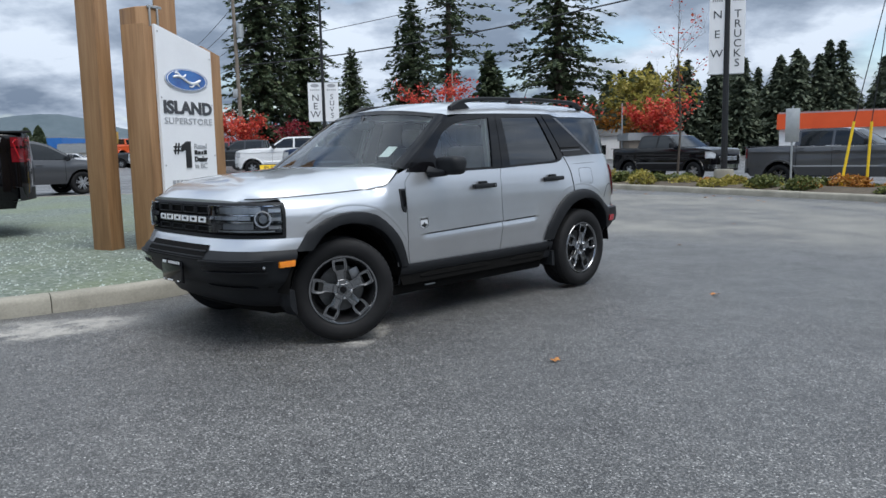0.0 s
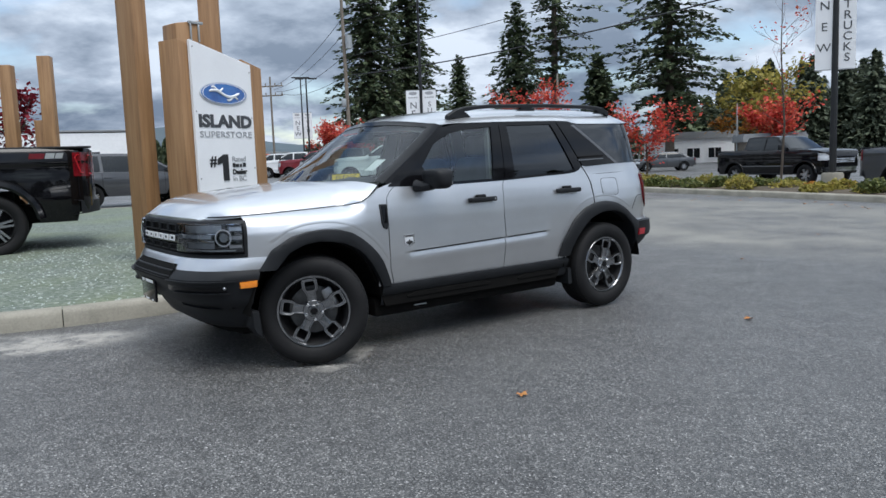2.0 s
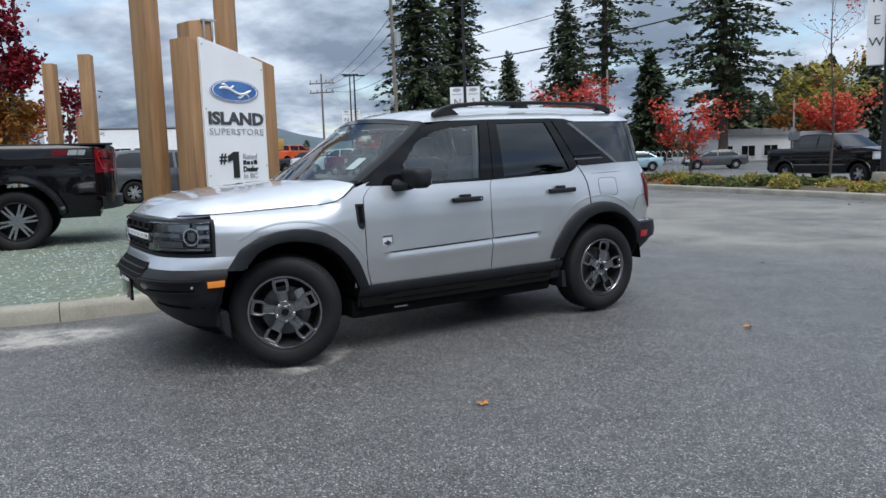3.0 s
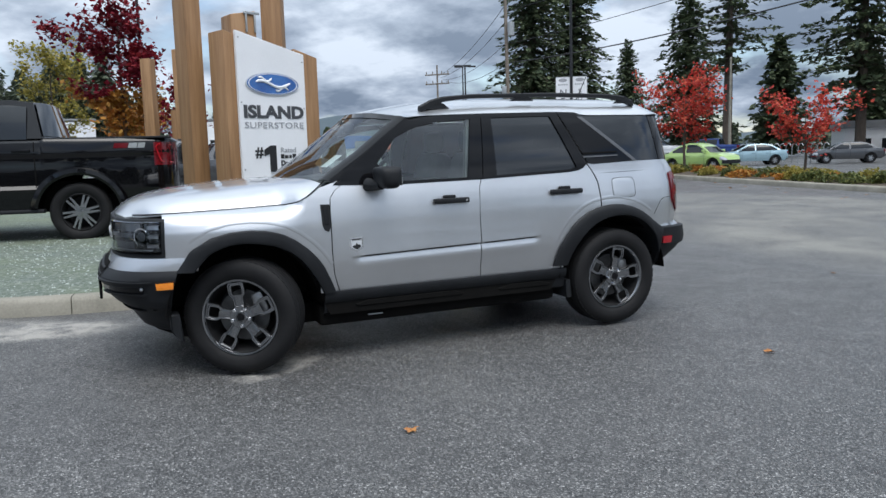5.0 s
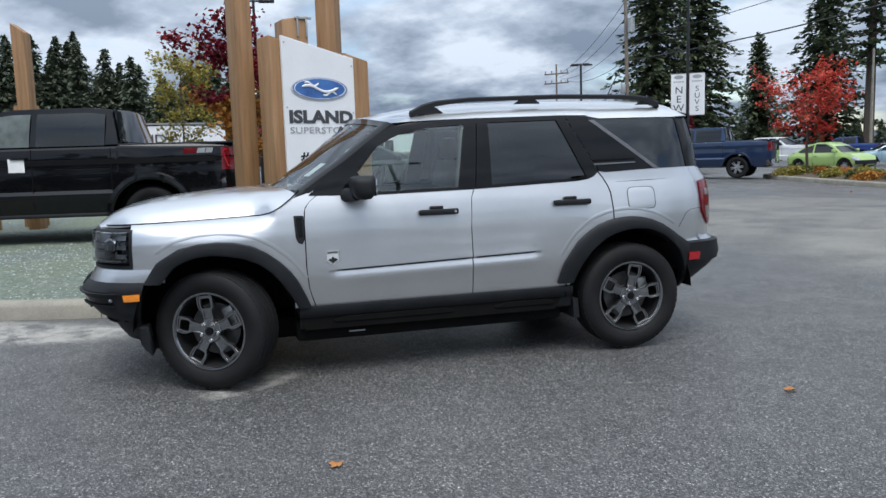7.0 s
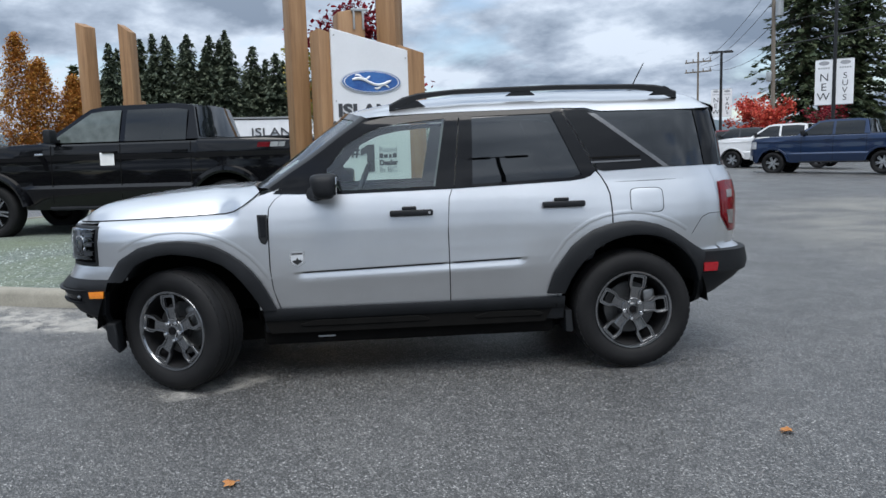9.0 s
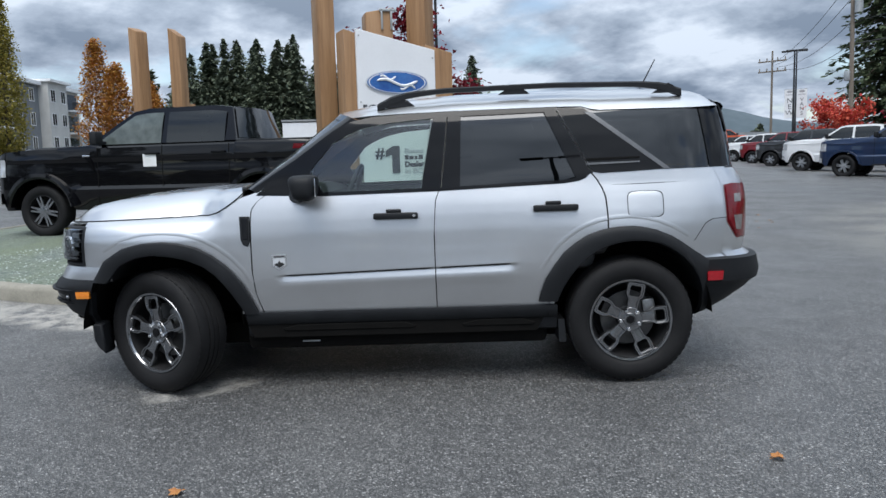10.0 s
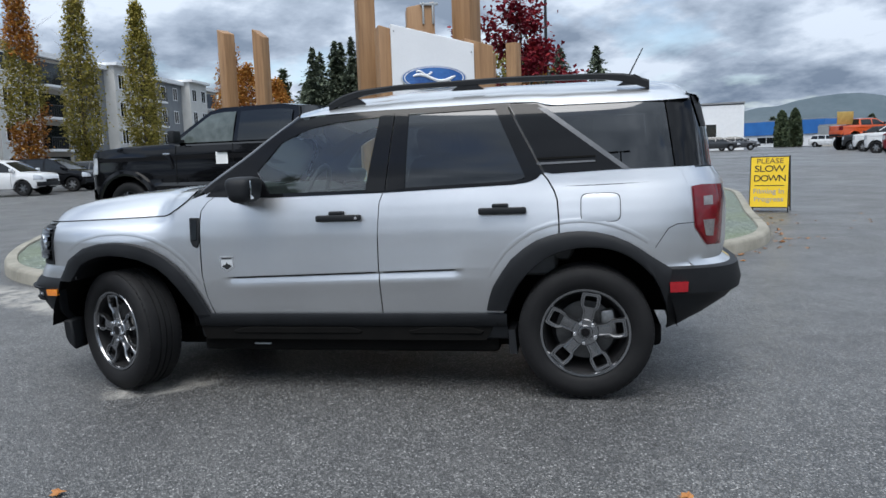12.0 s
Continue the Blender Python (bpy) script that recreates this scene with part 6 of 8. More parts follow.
def vehicle(name, label, m, paint, kind="pickup", rim="rim_silver", fine=False, trim="clad", bump=None, glass="far_glass", group="parked vehicles", scale=1.0):
    S = dict(
        pickup=dict(xf=2.79, xr=-3.10, wb=1.845, W=1.00, sill=0.42, R=0.405, top=[(-3.10, 1.36), (-3.05, 1.395), (-1.42, 1.405), (-1.40, 1.39), (0.78, 1.385), (0.98, 1.405), (1.9, 1.385), (2.45, 1.33), (2.66, 1.27), (2.76, 1.14), (2.79, 1.05)],
                    cab=[(1.04, 1.40), (0.30, 1.90), (0.06, 1.945), (-1.00, 1.955), (-1.30, 1.915), (-1.41, 1.42)], doors=[0.84, -0.24, -1.32], tail=(1.02, 1.34), head=(0.95, 1.22)),
        suv=dict(xf=2.20, xr=-2.25, wb=1.345, W=0.92, sill=0.34, R=0.35, top=[(-2.25, 0.98), (-2.22, 1.06), (-1.9, 1.10), (1.0, 1.04), (1.25, 1.06), (1.9, 0.98), (2.12, 0.90), (2.20, 0.75)],
                 cab=[(1.25, 1.05), (0.45, 1.52), (0.1, 1.62), (-1.3, 1.64), (-1.75, 1.58), (-2.12, 1.10)], doors=[0.85, -0.05, -1.02], tail=(0.85, 1.10), head=(0.70, 0.92)),
        car=dict(xf=2.25, xr=-2.30, wb=1.36, W=0.89, sill=0.30, R=0.325, top=[(-2.30, 0.90), (-2.22, 0.98), (-1.6, 1.01), (-1.2, 0.98), (1.0, 0.95), (1.25, 0.97), (1.9, 0.88), (2.18, 0.78), (2.25, 0.62)],
                 cab=[(1.2, 0.97), (0.35, 1.38), (0.05, 1.44), (-0.75, 1.44), (-1.15, 1.36), (-1.78, 1.01)], doors=[0.80, -0.10, -1.02], tail=(0.75, 0.92), head=(0.58, 0.76)),
        bug=dict(xf=2.02, xr=-2.05, wb=1.26, W=0.86, sill=0.30, R=0.33, top=[(-2.05, 0.70), (-1.95, 0.86), (-1.7, 0.95), (-1.3, 0.98), (0.9, 0.96), (1.1, 0.96), (1.55, 0.90), (1.85, 0.78), (1.98, 0.64), (2.02, 0.52)],
                 cab=[(1.05, 0.96), (0.55, 1.30), (0.15, 1.48), (-0.35, 1.50), (-0.95, 1.34), (-1.55, 0.97)], doors=[0.75, -0.45], tail=(0.62, 0.80), head=(0.58, 0.76)),
    )[kind]
    ob = thing(name, m, label, "truck" if kind == "pickup" else "car", group)
    xf, xr, wb, W, R = S["xf"], S["xr"], S["wb"], S["W"], S["R"]
    n = 160 if fine else 64
    ARCH = 0.125 if kind == "pickup" else 0.075
    xs = sorted(set([lerp(xr, xf, k / n) for k in range(n + 1)] + [p[0] for p in S["top"]]))
    topz = lambda x: interp(x, S["top"])
    belt = min(z for x, z in S["top"] if -1.0 < x < 1.1) if kind != "pickup" else 1.385

    def hw(x, z):
        w = W * (1 - 0.10 * max(0.0, (abs(x) - 0.62 * max(xf, -xr)) / (0.38 * max(xf, -xr))) ** 3)
        e = max(0.0, (x - (xf - 0.42)) / 0.42, ((xr + 0.22) - x) / 0.22)
        w *= max(0.05, 1 - min(1.0, e) ** 3 * 0.30)
        f = (z - S["sill"]) / (topz(x) - S["sill"] + 1e-6)
        w -= 0.045 * max(0.0, 0.30 - f) / 0.30 + 0.05 * max(0.0, f - 0.72) / 0.28 * (1.2 if kind == "bug" else 0.8)
        if kind == "pickup":
            # a ledge low on the doors and a hollow under the shoulder
            w += 0.038 * (1 - ss(0.735, 0.785, z)) * ss(-2.1, -1.5, x) * (1 - ss(1.0, 1.5, x)) + 0.014 * ss(1.16, 1.215, z) - 0.010 * math.exp(-((z - 1.12) / 0.06) ** 2)
        for c in (wb, -wb):
            w += 0.022 * math.exp(-((x - c) / (R * 1.15)) ** 2) * (1 if 0.2 < f < 0.85 else 0.3)
        return w

    rings = []
    for x in xs:
        zb = S["sill"] + (0.12 if x > xf - 0.25 or x < xr + 0.25 else 0)
        for c in (wb, -wb):
            if abs(x - c) < R + ARCH:
                zb = max(zb, R + math.sqrt((R + ARCH) ** 2 - (x - c) ** 2) * 0.97)
        zt = topz(x)
        zb = min(zb, zt - 0.05)
        if kind == "pickup":
            zs = [min(max(zb, z), zt) for z in (S["sill"], 0.50, 0.60, 0.68, 0.735, 0.760, 0.785, 0.85, 0.95, 1.05, 1.14, 1.18, 1.205, 1.25, 1.31, 1.36)] + [zt]
        else:
            zs = [lerp(zb, zt, f) for f in (0, 0.12, 0.25, 0.4, 0.52, 0.56, 0.7, 0.82, 0.92, 0.98, 1.0)]
        L = [Vector((x, hw(x, z), z)) for z in zs]
        L[-1].y -= 0.02
        crown = 0.035 if x > 1.1 else 0.01
        mids = [Vector((x, L[-1].y * v, zt + crown * (1 - v * v))) for v in (0.75, 0.4, 0.0, -0.4, -0.75)]
        rings.append([Vector((x, 0.15, zb))] + L + mids + [Vector((p.x, -p.y, p.z)) for p in L[::-1]] + [Vector((x, -0.15, zb))])
    bm = B()
    vs = quads(bm, rings)
    bm.faces.new(vs[0])
    bm.faces.new(vs[-1])
    body = part("body", bm, paint, ob, angle=28)
    # dark underside and wheel wells
    bm = B()
    box(bm, ((xf + xr) / 2, 0, S["sill"] + 0.10), (xf - xr - 0.5, 1.45 * W, 0.22))
    box(bm, (0, 0, R + 0.25), (2 * wb + 1.3 * R, 1.5 * W, 0.36))
    part("underbody", bm, M["under"], ob, smooth=False)
    # cab: pillars and roof in paint, panes set proud
    cab = S["cab"]
    bz = belt - 0.02

    def cy(z, x):
        zt_ = max(p[1] for p in cab)
        f = (z - bz) / (zt_ - bz)
        w = (W - 0.075) - 0.17 * f - 0.05 * f ** 4
        return w

    A = [Vector((p[0], cy(p[1], p[0]), p[1])) for p in cab]
    rows = [[Vector((p.x, p.y * v, p.z + 0.02 * (1 - v * v) * (p.z > bz + 0.3) )) + Vector(((0.10 if i < 2 else (-0.05 if i > 3 else 0)) * (1 - v * v), 0, 0)) for v in (1, 0.93, 0.7, 0.35, 0, -0.35, -0.7, -0.93, -1)] for i, p in enumerate(A)]
    bm = B()
    vs = quads(bm, rows)
    bm.faces.new([r[0] for r in vs])
    bm.faces.new([r[-1] for r in vs])
    part("cab_shell", bm, paint, ob, angle=30)
    # windscreen and rear window
    for i, j, nm in ((0, 1, "windscreen"), (len(cab) - 1, len(cab) - 2, "rear_window")):
        bm = B()
        rr = []
        for f in np.linspace(0.06, 0.95, 6):
            rr.append([lerp(rows[i][k], rows[j][k], f) + Vector(((0.012 if i == 0 else -0.012), 0, 0.006)) for k in range(1, 8)])
        quads(bm, rr)
        part(nm, bm, M[glass], ob)
    # side panes, split at the pillars
    top_in = [(lerp(cab[0][0], cab[1][0], 0.9) - 0.10, cab[1][1] - 0.06), (cab[2][0], cab[2][1] - 0.075), (cab[3][0], cab[3][1] - 0.075), (cab[4][0] + 0.02, cab[4][1] - 0.07)]
    lo_f, lo_r = cab[0][0] - 0.16, cab[-1][0] + (0.14 if kind == "pickup" else 0.22)
    cuts = [lo_f] + [d for d in S["doors"][1:-1]] + [lo_r] if kind != "bug" else [lo_f, -0.45, lo_r]
    if kind in ("suv",):
        cuts = [lo_f, -0.05, -1.0, lo_r]
    tops = lambda x: float(np.interp(-x, [-lo_f] + [-p[0] for p in top_in] + [-lo_r], [bz + 0.06] + [p[1] for p in top_in] + [bz + 0.10]))
    for s in (1, -1):
        for c0, c1 in zip(cuts, cuts[1:]):
            x0, x1 = c0 - 0.045, c1 + 0.045
            bm = B()
            rr = []
            for x in np.linspace(x0, x1, 12):
                zt = tops(x)
                rr.append([Vector((x, s * (cy(z, x) + 0.008), z)) for z in np.linspace(bz + 0.045, max(zt, bz + 0.05), 5)])
            quads(bm, rr)
            part("side_window", bm, M["cab_glass" if fine and c0 == cuts[0] else glass], ob)
    # door gaps, handles, mirrors
    for s in (1, -1):
        for d in S["doors"]:
            bm = B()
            z0, z1 = S["sill"] + 0.10, min(belt, topz(d)) - 0.01
            quads(bm, [[Vector((d + o, s * (hw(d, z) + 0.0025), z)) for o in (-0.006, 0.006)] for z in np.linspace(z0, z1, 8)])
            part("door_gap", bm, M["under"], body)
        for d0, d1 in zip(S["doors"], S["doors"][1:]):
            hx, hz = d1 + 0.16, belt - 0.13
            bm = B()
            box(bm, (hx, s * (hw(hx, hz) + 0.022), hz), (0.22, 0.028, 0.036), None, 0.008)
            part("door_handle", bm, paint if not fine else M["gloss_black"], body)
        bm = B()
        mx = cab[0][0] - 0.28
        box(bm, (mx, s * (W + 0.10), belt + 0.12), (0.12, 0.20, 0.20 if kind == "pickup" else 0.14), None, 0.03)
        box(bm, (mx, s * (W - 0.02), belt + 0.05), (0.08, 0.16, 0.05), None, 0.01)
        part("door_mirror", bm, M["clad"] if kind == "pickup" else paint, ob)
    # lamps, grille, bumpers
    z0, z1 = S["tail"]
    for s in (1, -1):
        bm = B()
        rr = [[Vector((x, s * (hw(x, z) + 0.006), z)) for z in np.linspace(z0, z1, 5)] for x in np.linspace(xr + (0.26 if fine else 0.18), xr + 0.01, 6)]
        rr.append([Vector((xr - 0.006, s * (hw(xr, z) - 0.10), z)) for z in np.linspace(z0, z1, 5)])
        quads(bm, rr)
        lens = part("tail_lamp", bm, M["red_lens"], ob, "red tail lamp")
        if fine:
            # bright hooked outline of the lamp
            put = lambda x, z, o=0.014: Vector((x, s * (hw(x, z) + o), z))
            bm = B()
            tube(bm, [put(xr + 0.05, z1 - 0.04), put(xr + 0.20, z1 - 0.03), put(xr + 0.23, z1 - 0.07), put(xr + 0.17, z0 + 0.05), put(xr + 0.04, z0 + 0.03)], 0.011, 6)
            part("lamp_outline", bm, M["reflector"], lens, "bright red hooked outline")
        z2, z3 = S["head"]
        bm = B()
        rr = [[Vector((x, s * (hw(x, z) + 0.006), z)) for z in np.linspace(z2, min(z3, topz(x) - 0.03), 5)] for x in np.linspace(xf - 0.34, xf - 0.04, 8)]
        rr.append([Vector((xf + 0.006, s * (hw(xf - 0.02, z2) - 0.20), z)) for z in np.linspace(z2, min(z3, topz(xf) - 0.01), 5)])
        quads(bm, rr)
        part("headlamp", bm, M["lamp_clear"], ob, "clear headlamp")
    bm = B()
    gz0, gz1 = S["head"][0] - 0.12, min(S["head"][1], topz(xf) - 0.02)
    box(bm, (xf - 0.01, 0, (gz0 + gz1) / 2), (0.05, W * 1.05, gz1 - gz0), None, 0.015)
    grille = part("grille", bm, M["clad"], ob)
    bright = M["chrome"] if trim == "chrome" else M["clad"]
    for k in range(3):
        bm = B()
        box(bm, (xf + 0.018, 0, lerp(gz0, gz1, (k + 0.7) / 3.4)), (0.02, W * 0.98, 0.035), None, 0.006)
        part("grille_bar", bm, bright if trim == "chrome" else M["gloss_black"], grille)
    for xe, sgn, nm in ((xf, 1, "front_bumper"), (xr, -1, "rear_bumper")):
        bm = B()
        zc = S["sill"] + 0.20
        rr = []
        for v in np.linspace(-1, 1, 15):
            x = xe + sgn * (0.06 - 0.26 * abs(v) ** 4)
            rr.append([Vector((x - sgn * 0.10, v * W * 0.96, zc - 0.11)), Vector((x, v * W * 0.97, zc - 0.09)), Vector((x, v * W * 0.97, zc + 0.07)), Vector((x - sgn * 0.12, v * W * 0.95, zc + 0.10))])
        quads(bm, rr)
        part(nm, bm, bright if kind == "pickup" else M["clad"], ob)
    key = (R, rim)
    wheels = []
    for sx in (1, -1):
        for sy in (1, -1):
            mw = Matrix.Translation((sx * wb, sy * (W - 0.135), R)) @ (Matrix() if sy > 0 else Matrix.Rotation(math.pi, 4, "Z")) @ Matrix.Rotation(0.35 * sx, 4, "Y")
            if key not in FAR_WHEELS:
                wob = thing("wheel", mw)
                wob.parent = ob
                far_wheel(wob, R, 0.27 if kind == "pickup" else 0.22, rim, 40)
                FAR_WHEELS[key] = wob
            else:
                wob = copy_thing(FAR_WHEELS[key], mw)
                wob.parent = ob
    if kind == "pickup":
        bm = B()
        box(bm, (-0.25, W - 0.03, 0.44), (2.3, 0.14, 0.055), None, 0.02)
        part("running_board", bm, M["clad"], ob)
        bm = B()
        box(bm, (-0.25, -(W - 0.03), 0.44), (2.3, 0.14, 0.055), None, 0.02)
        part("running_board", bm, M["clad"], ob)
        for s in (1, -1):
            bm = B()
            box(bm, ((-1.40 + xr) / 2, s * (W - 0.10), 1.408), (-(xr + 1.44), 0.10, 0.03), None, 0.01)
            part("bed_rail", bm, M["clad"], body)
            for c in (wb, -wb):
                bm = B()
                rr = []
                for a in np.linspace(8, 172, 26):
                    a = radians(a)
                    rr.append([Vector((c + (R + q) * math.cos(a), s * (hw(c, R + 0.3) + o), R + (R + q) * 0.97 * math.sin(a))) for q, o in (((ARCH, -0.10), (ARCH - 0.004, 0.030), (ARCH + 0.030, 0.048), (ARCH + 0.085, 0.040), (ARCH + 0.105, -0.02)) if fine else ((ARCH, -0.06), (ARCH - 0.004, 0.012), (ARCH + 0.05, 0.016), (ARCH + 0.065, -0.02)))])
                quads(bm, rr)
                part("arch_lip", bm, paint, body)
    return ob


M["lamp_clear"] = surface("headlamp_lens", (0.45, 0.47, 0.50), (0.72, 0.74, 0.76), 0.10, 0.4, 14, 60, 0.1, 0.02, 0.8)
P_BLACK = car_paint("black_paint", (0.003, 0.003, 0.004), 0.0, 0.16, coat=0.62, spec=0.10)
P_GREY = car_paint("grey_paint", (0.075, 0.078, 0.085), 0.5, 0.32)
P_WHITE = car_paint("white_car_paint", (0.72, 0.73, 0.74), 0.0, 0.35)
P_BLUE = car_paint("blue_paint", (0.006, 0.024, 0.075), 0.4, 0.3)
P_ROYAL = car_paint("royal_blue_paint", (0.010, 0.04, 0.20), 0.2, 0.3)
P_RED = car_paint("dark_red_paint", (0.20, 0.010, 0.018), 0.3, 0.3)
P_DARK = car_paint("dark_grey_paint", (0.030, 0.032, 0.036), 0.4, 0.3)
P_LIME = car_paint("lime_paint", (0.36, 0.52, 0.16), 0.0, 0.35)
P_PALE = car_paint("pale_blue_paint", (0.30, 0.45, 0.52), 0.3, 0.35)
P_ORANGE = car_paint("orange_paint", (0.62, 0.09, 0.02), 0.0, 0.35)

# black crew-cab pickup on the gravel beside the sign
TRUCK = (-8.40, 9.05)
tz = island_z(*TRUCK) - 0.04
truck = vehicle("pickup_truck", "glossy black crew-cab pickup parked on the gravel bed", pose(*TRUCK, tz, 0, 0, 215), P_BLACK, "pickup", "rim_mid", True)
bm = B()
quads(bm, [[Vector((x, 1.006 + 0.0 * x, z)) for z in (1.06, 1.25)] for x in (0.07, -0.15)])
part("paper_sheet", bm, M["paper"], truck, "white sheet of paper on the door", smooth=False)
for k, (x0, x1, mt) in enumerate(((-2.32, -2.50, "red_lens"), (-2.51, -2.62, "galv"), (-2.63, -2.72, "galv"))):
    for s in (1, -1):
        bm = B()
        prism(bm, [(x0, 1.265), (x1, 1.265), (x1 - 0.02, 1.335), (x0 - 0.02, 1.335)], lambda u, v, d: (u, s * (1.0 - 0.004 + d) - s * 0.10 * max(0.0, (abs(u) - 0.62 * 3.1) / (0.38 * 3.1)) ** 3, v), 0.0, 0.012)
        part("plain_decal", bm, M[mt], truck, "plain coloured bar", smooth=False)
bm = B()
for s in (1, -1):
    quads(bm, [[Vector((x, s * y, z)) for y, z in ((0.99, 0.585), (1.012, 0.59), (1.014, 0.625), (0.99, 0.632))] for x in np.linspace(0.80, -1.28, 12)])
part("door_moulding", bm, M["gloss_black"], truck)

for s in (1, -1):
    bm = B()
    prism(bm, [(2.60, 0.92), (2.46, 0.96), (2.43, 1.20), (2.56, 1.25), (2.50, 1.18), (2.52, 1.00)], lambda u, v, d: (u, s * (0.905 + d) - s * 0.10 * (u - 2.44), v), 0.0, 0.03)
    part("side_marker", bm, M["amber"], truck, "amber side marker lamp", smooth=False)
    bm = B()
    prism(bm, [(1.06, 1.22), (0.95, 1.22), (0.88, 1.02), (0.92, 1.00), (1.00, 1.17)], lambda u, v, d: (u, s * (0.997 + d), v), 0.0, 0.016)
    part("wing_vent", bm, M["gloss_black"], truck, smooth=False)
    bm = B()
    box(bm, (1.02, s * 1.008, 1.245), (0.13, 0.008, 0.028), None, 0.003)
    part("plain_badge", bm, M["chrome"], truck)


def park(name, label, x, y, rz, paint, kind, **kw):
    return vehicle(name, label, pose(x, y, gz(x, y), 0, 0, rz), paint, kind, **kw)


def by_wheels(rx, ry, fx, fy, near, W):
    """Mid wheelbase and heading from the ground marks of the two wheels on one side; near: +1 if that is the left side."""
    h = math.atan2(fy - ry, fx - rx)
    o = (W - 0.03) * near
    return (rx + fx) / 2 + math.sin(h) * o, (ry + fy) / 2 - math.cos(h) * o, math.degrees(h)


x, y, h = by_wheels(-12.8, 21.6, -11.05, 23.45, -1, 0.92)
park("sport_utility", "dark grey SUV parked beyond the gravel bed", x, y, h, P_GREY, "suv")
park("pickup_truck", "dark blue crew-cab pickup with chrome trim", -4.07, 33.85, 178.5, P_BLUE, "pickup", trim="chrome")
for x, y, paint, lab, kind in ((-7.6, 39.4, P_WHITE, "white pickup parked in the row", "pickup"), (-11.9, 46.6, P_DARK, "dark grey pickup parked in the row", "pickup"), (-15.6, 52.8, P_RED, "dark red pickup parked in the row", "pickup"),
                               (-19.2, 58.0, P_WHITE, "white pickup parked in the row", "pickup"), (-23.0, 64.0, P_WHITE, "white pickup parked in the row", "pickup"), (-27.0, 70.2, P_DARK, "dark pickup parked at the end of the row", "pickup"), (-31.0, 76.8, P_WHITE, "white pickup parked at the end of the row", "pickup")):
    park("pickup_truck", lab, x, y, 180, paint, kind, trim="chrome")
park("pickup_truck", "white pickup with its nose to the street", -3.6, 57.2, -25, P_WHITE, "pickup", trim="chrome")
park("small_car", "lime green rounded small car by the street", 0.2, 45.6, -31, P_LIME, "bug")
park("pickup_truck", "bright blue pickup across the street", -0.6, 74.0, 165, P_ROYAL, "pickup")
park("sedan", "pale blue sedan across the street", 2.9, 58.0, 195, P_PALE, "car")
park("sedan", "silver sedan across the street", 9.0, 60.5, 185, P_GREY, "car")
park("sport_utility", "blue SUV across the street", 16.5, 58.0, 185, P_BLUE, "suv")
x, y, h = by_wheels(8.45, 34.9, 10.45, 31.5, -1, 1.0)
park("pickup_truck", "black pickup parked past the planting strip", x, y, h, P_BLACK, "pickup", trim="chrome")
x, y, h = by_wheels(11.2, 25.4, 13.9, 22.9, -1, 1.0)
park("pickup_truck", "dark grey pickup parked past the planting strip", x, y, h, P_GREY, "pickup", rim="rim")
park("sport_utility", "white electric crossover in the far lot", -35.6, 7.9, 52, P_WHITE, "suv", rim="rim")
park("sport_utility", "black crossover in the far lot", -38.0, 10.3, 52, P_BLACK, "suv")
park("sedan", "dark sedan in the far lot", -41.0, 12.9, 52, P_DARK, "car")
park("sedan", "dark car before the white showroom", -42.8, 70.6, 35, P_DARK, "car")
park("sedan", "grey car before the white showroom", -42.9, 74.0, 35, P_GREY, "car")
park("sport_utility", "white SUV before the blue-roofed hall", -50.0, 105.0, 10, P_WHITE, "suv")
park("sport_utility", "dark SUV before the blue-roofed hall", -43.0, 108.0, 10, P_DARK, "suv")
OX, OY = -29.2, 72.6
big = vehicle("pickup_truck", "lifted orange pickup on tall tyres with a board in its bed", pose(OX, OY, gz(OX, OY) + 0.72, 0, 0, 62), P_ORANGE, "pickup")
for o in [q for q in big.children if q.name.startswith("wheel")]:
    o.scale = (1.55, 1.3, 1.55)
    o.location.z = 0.405 * 1.55 - 0.72
bm = B()
box(bm, (-2.1, 0, 2.05), (1.5, 0.06, 1.1), None, 0.01)
part("board", bm, M["board"], big, "yellow board standing in the bed")

# ---- trees ----


def leaf_quads(verts, faces, c, size, rnd, flat=0.0, long=1.6, axis_dir=None):
    """One small leaf spray: two bent triangles about c."""
    d = Vector((rnd.gauss(0, 1), rnd.gauss(0, 1), rnd.gauss(0, 1) * (1 - flat)))
    if axis_dir is not None:
        d = axis_dir + d * 0.55
    d = d.normalized() if d.length > 1e-4 else Vector((1, 0, 0))
    s = d.cross(Vector((rnd.gauss(0, 0.4), rnd.gauss(0, 0.4), 1)))
    s = s.normalized() if s.length > 1e-4 else d.orthogonal().normalized()
    a, b = d * size * long * 0.5, s * size * 0.5
    up_ = Vector((0, 0, size * rnd.uniform(-0.25, 0.1)))
    k = len(verts)
    verts += [c - a, c + b + up_ * 0.3, c + a + up_, c - b + up_ * 0.3]
    faces.append((k, k + 1, k + 2, k + 3))


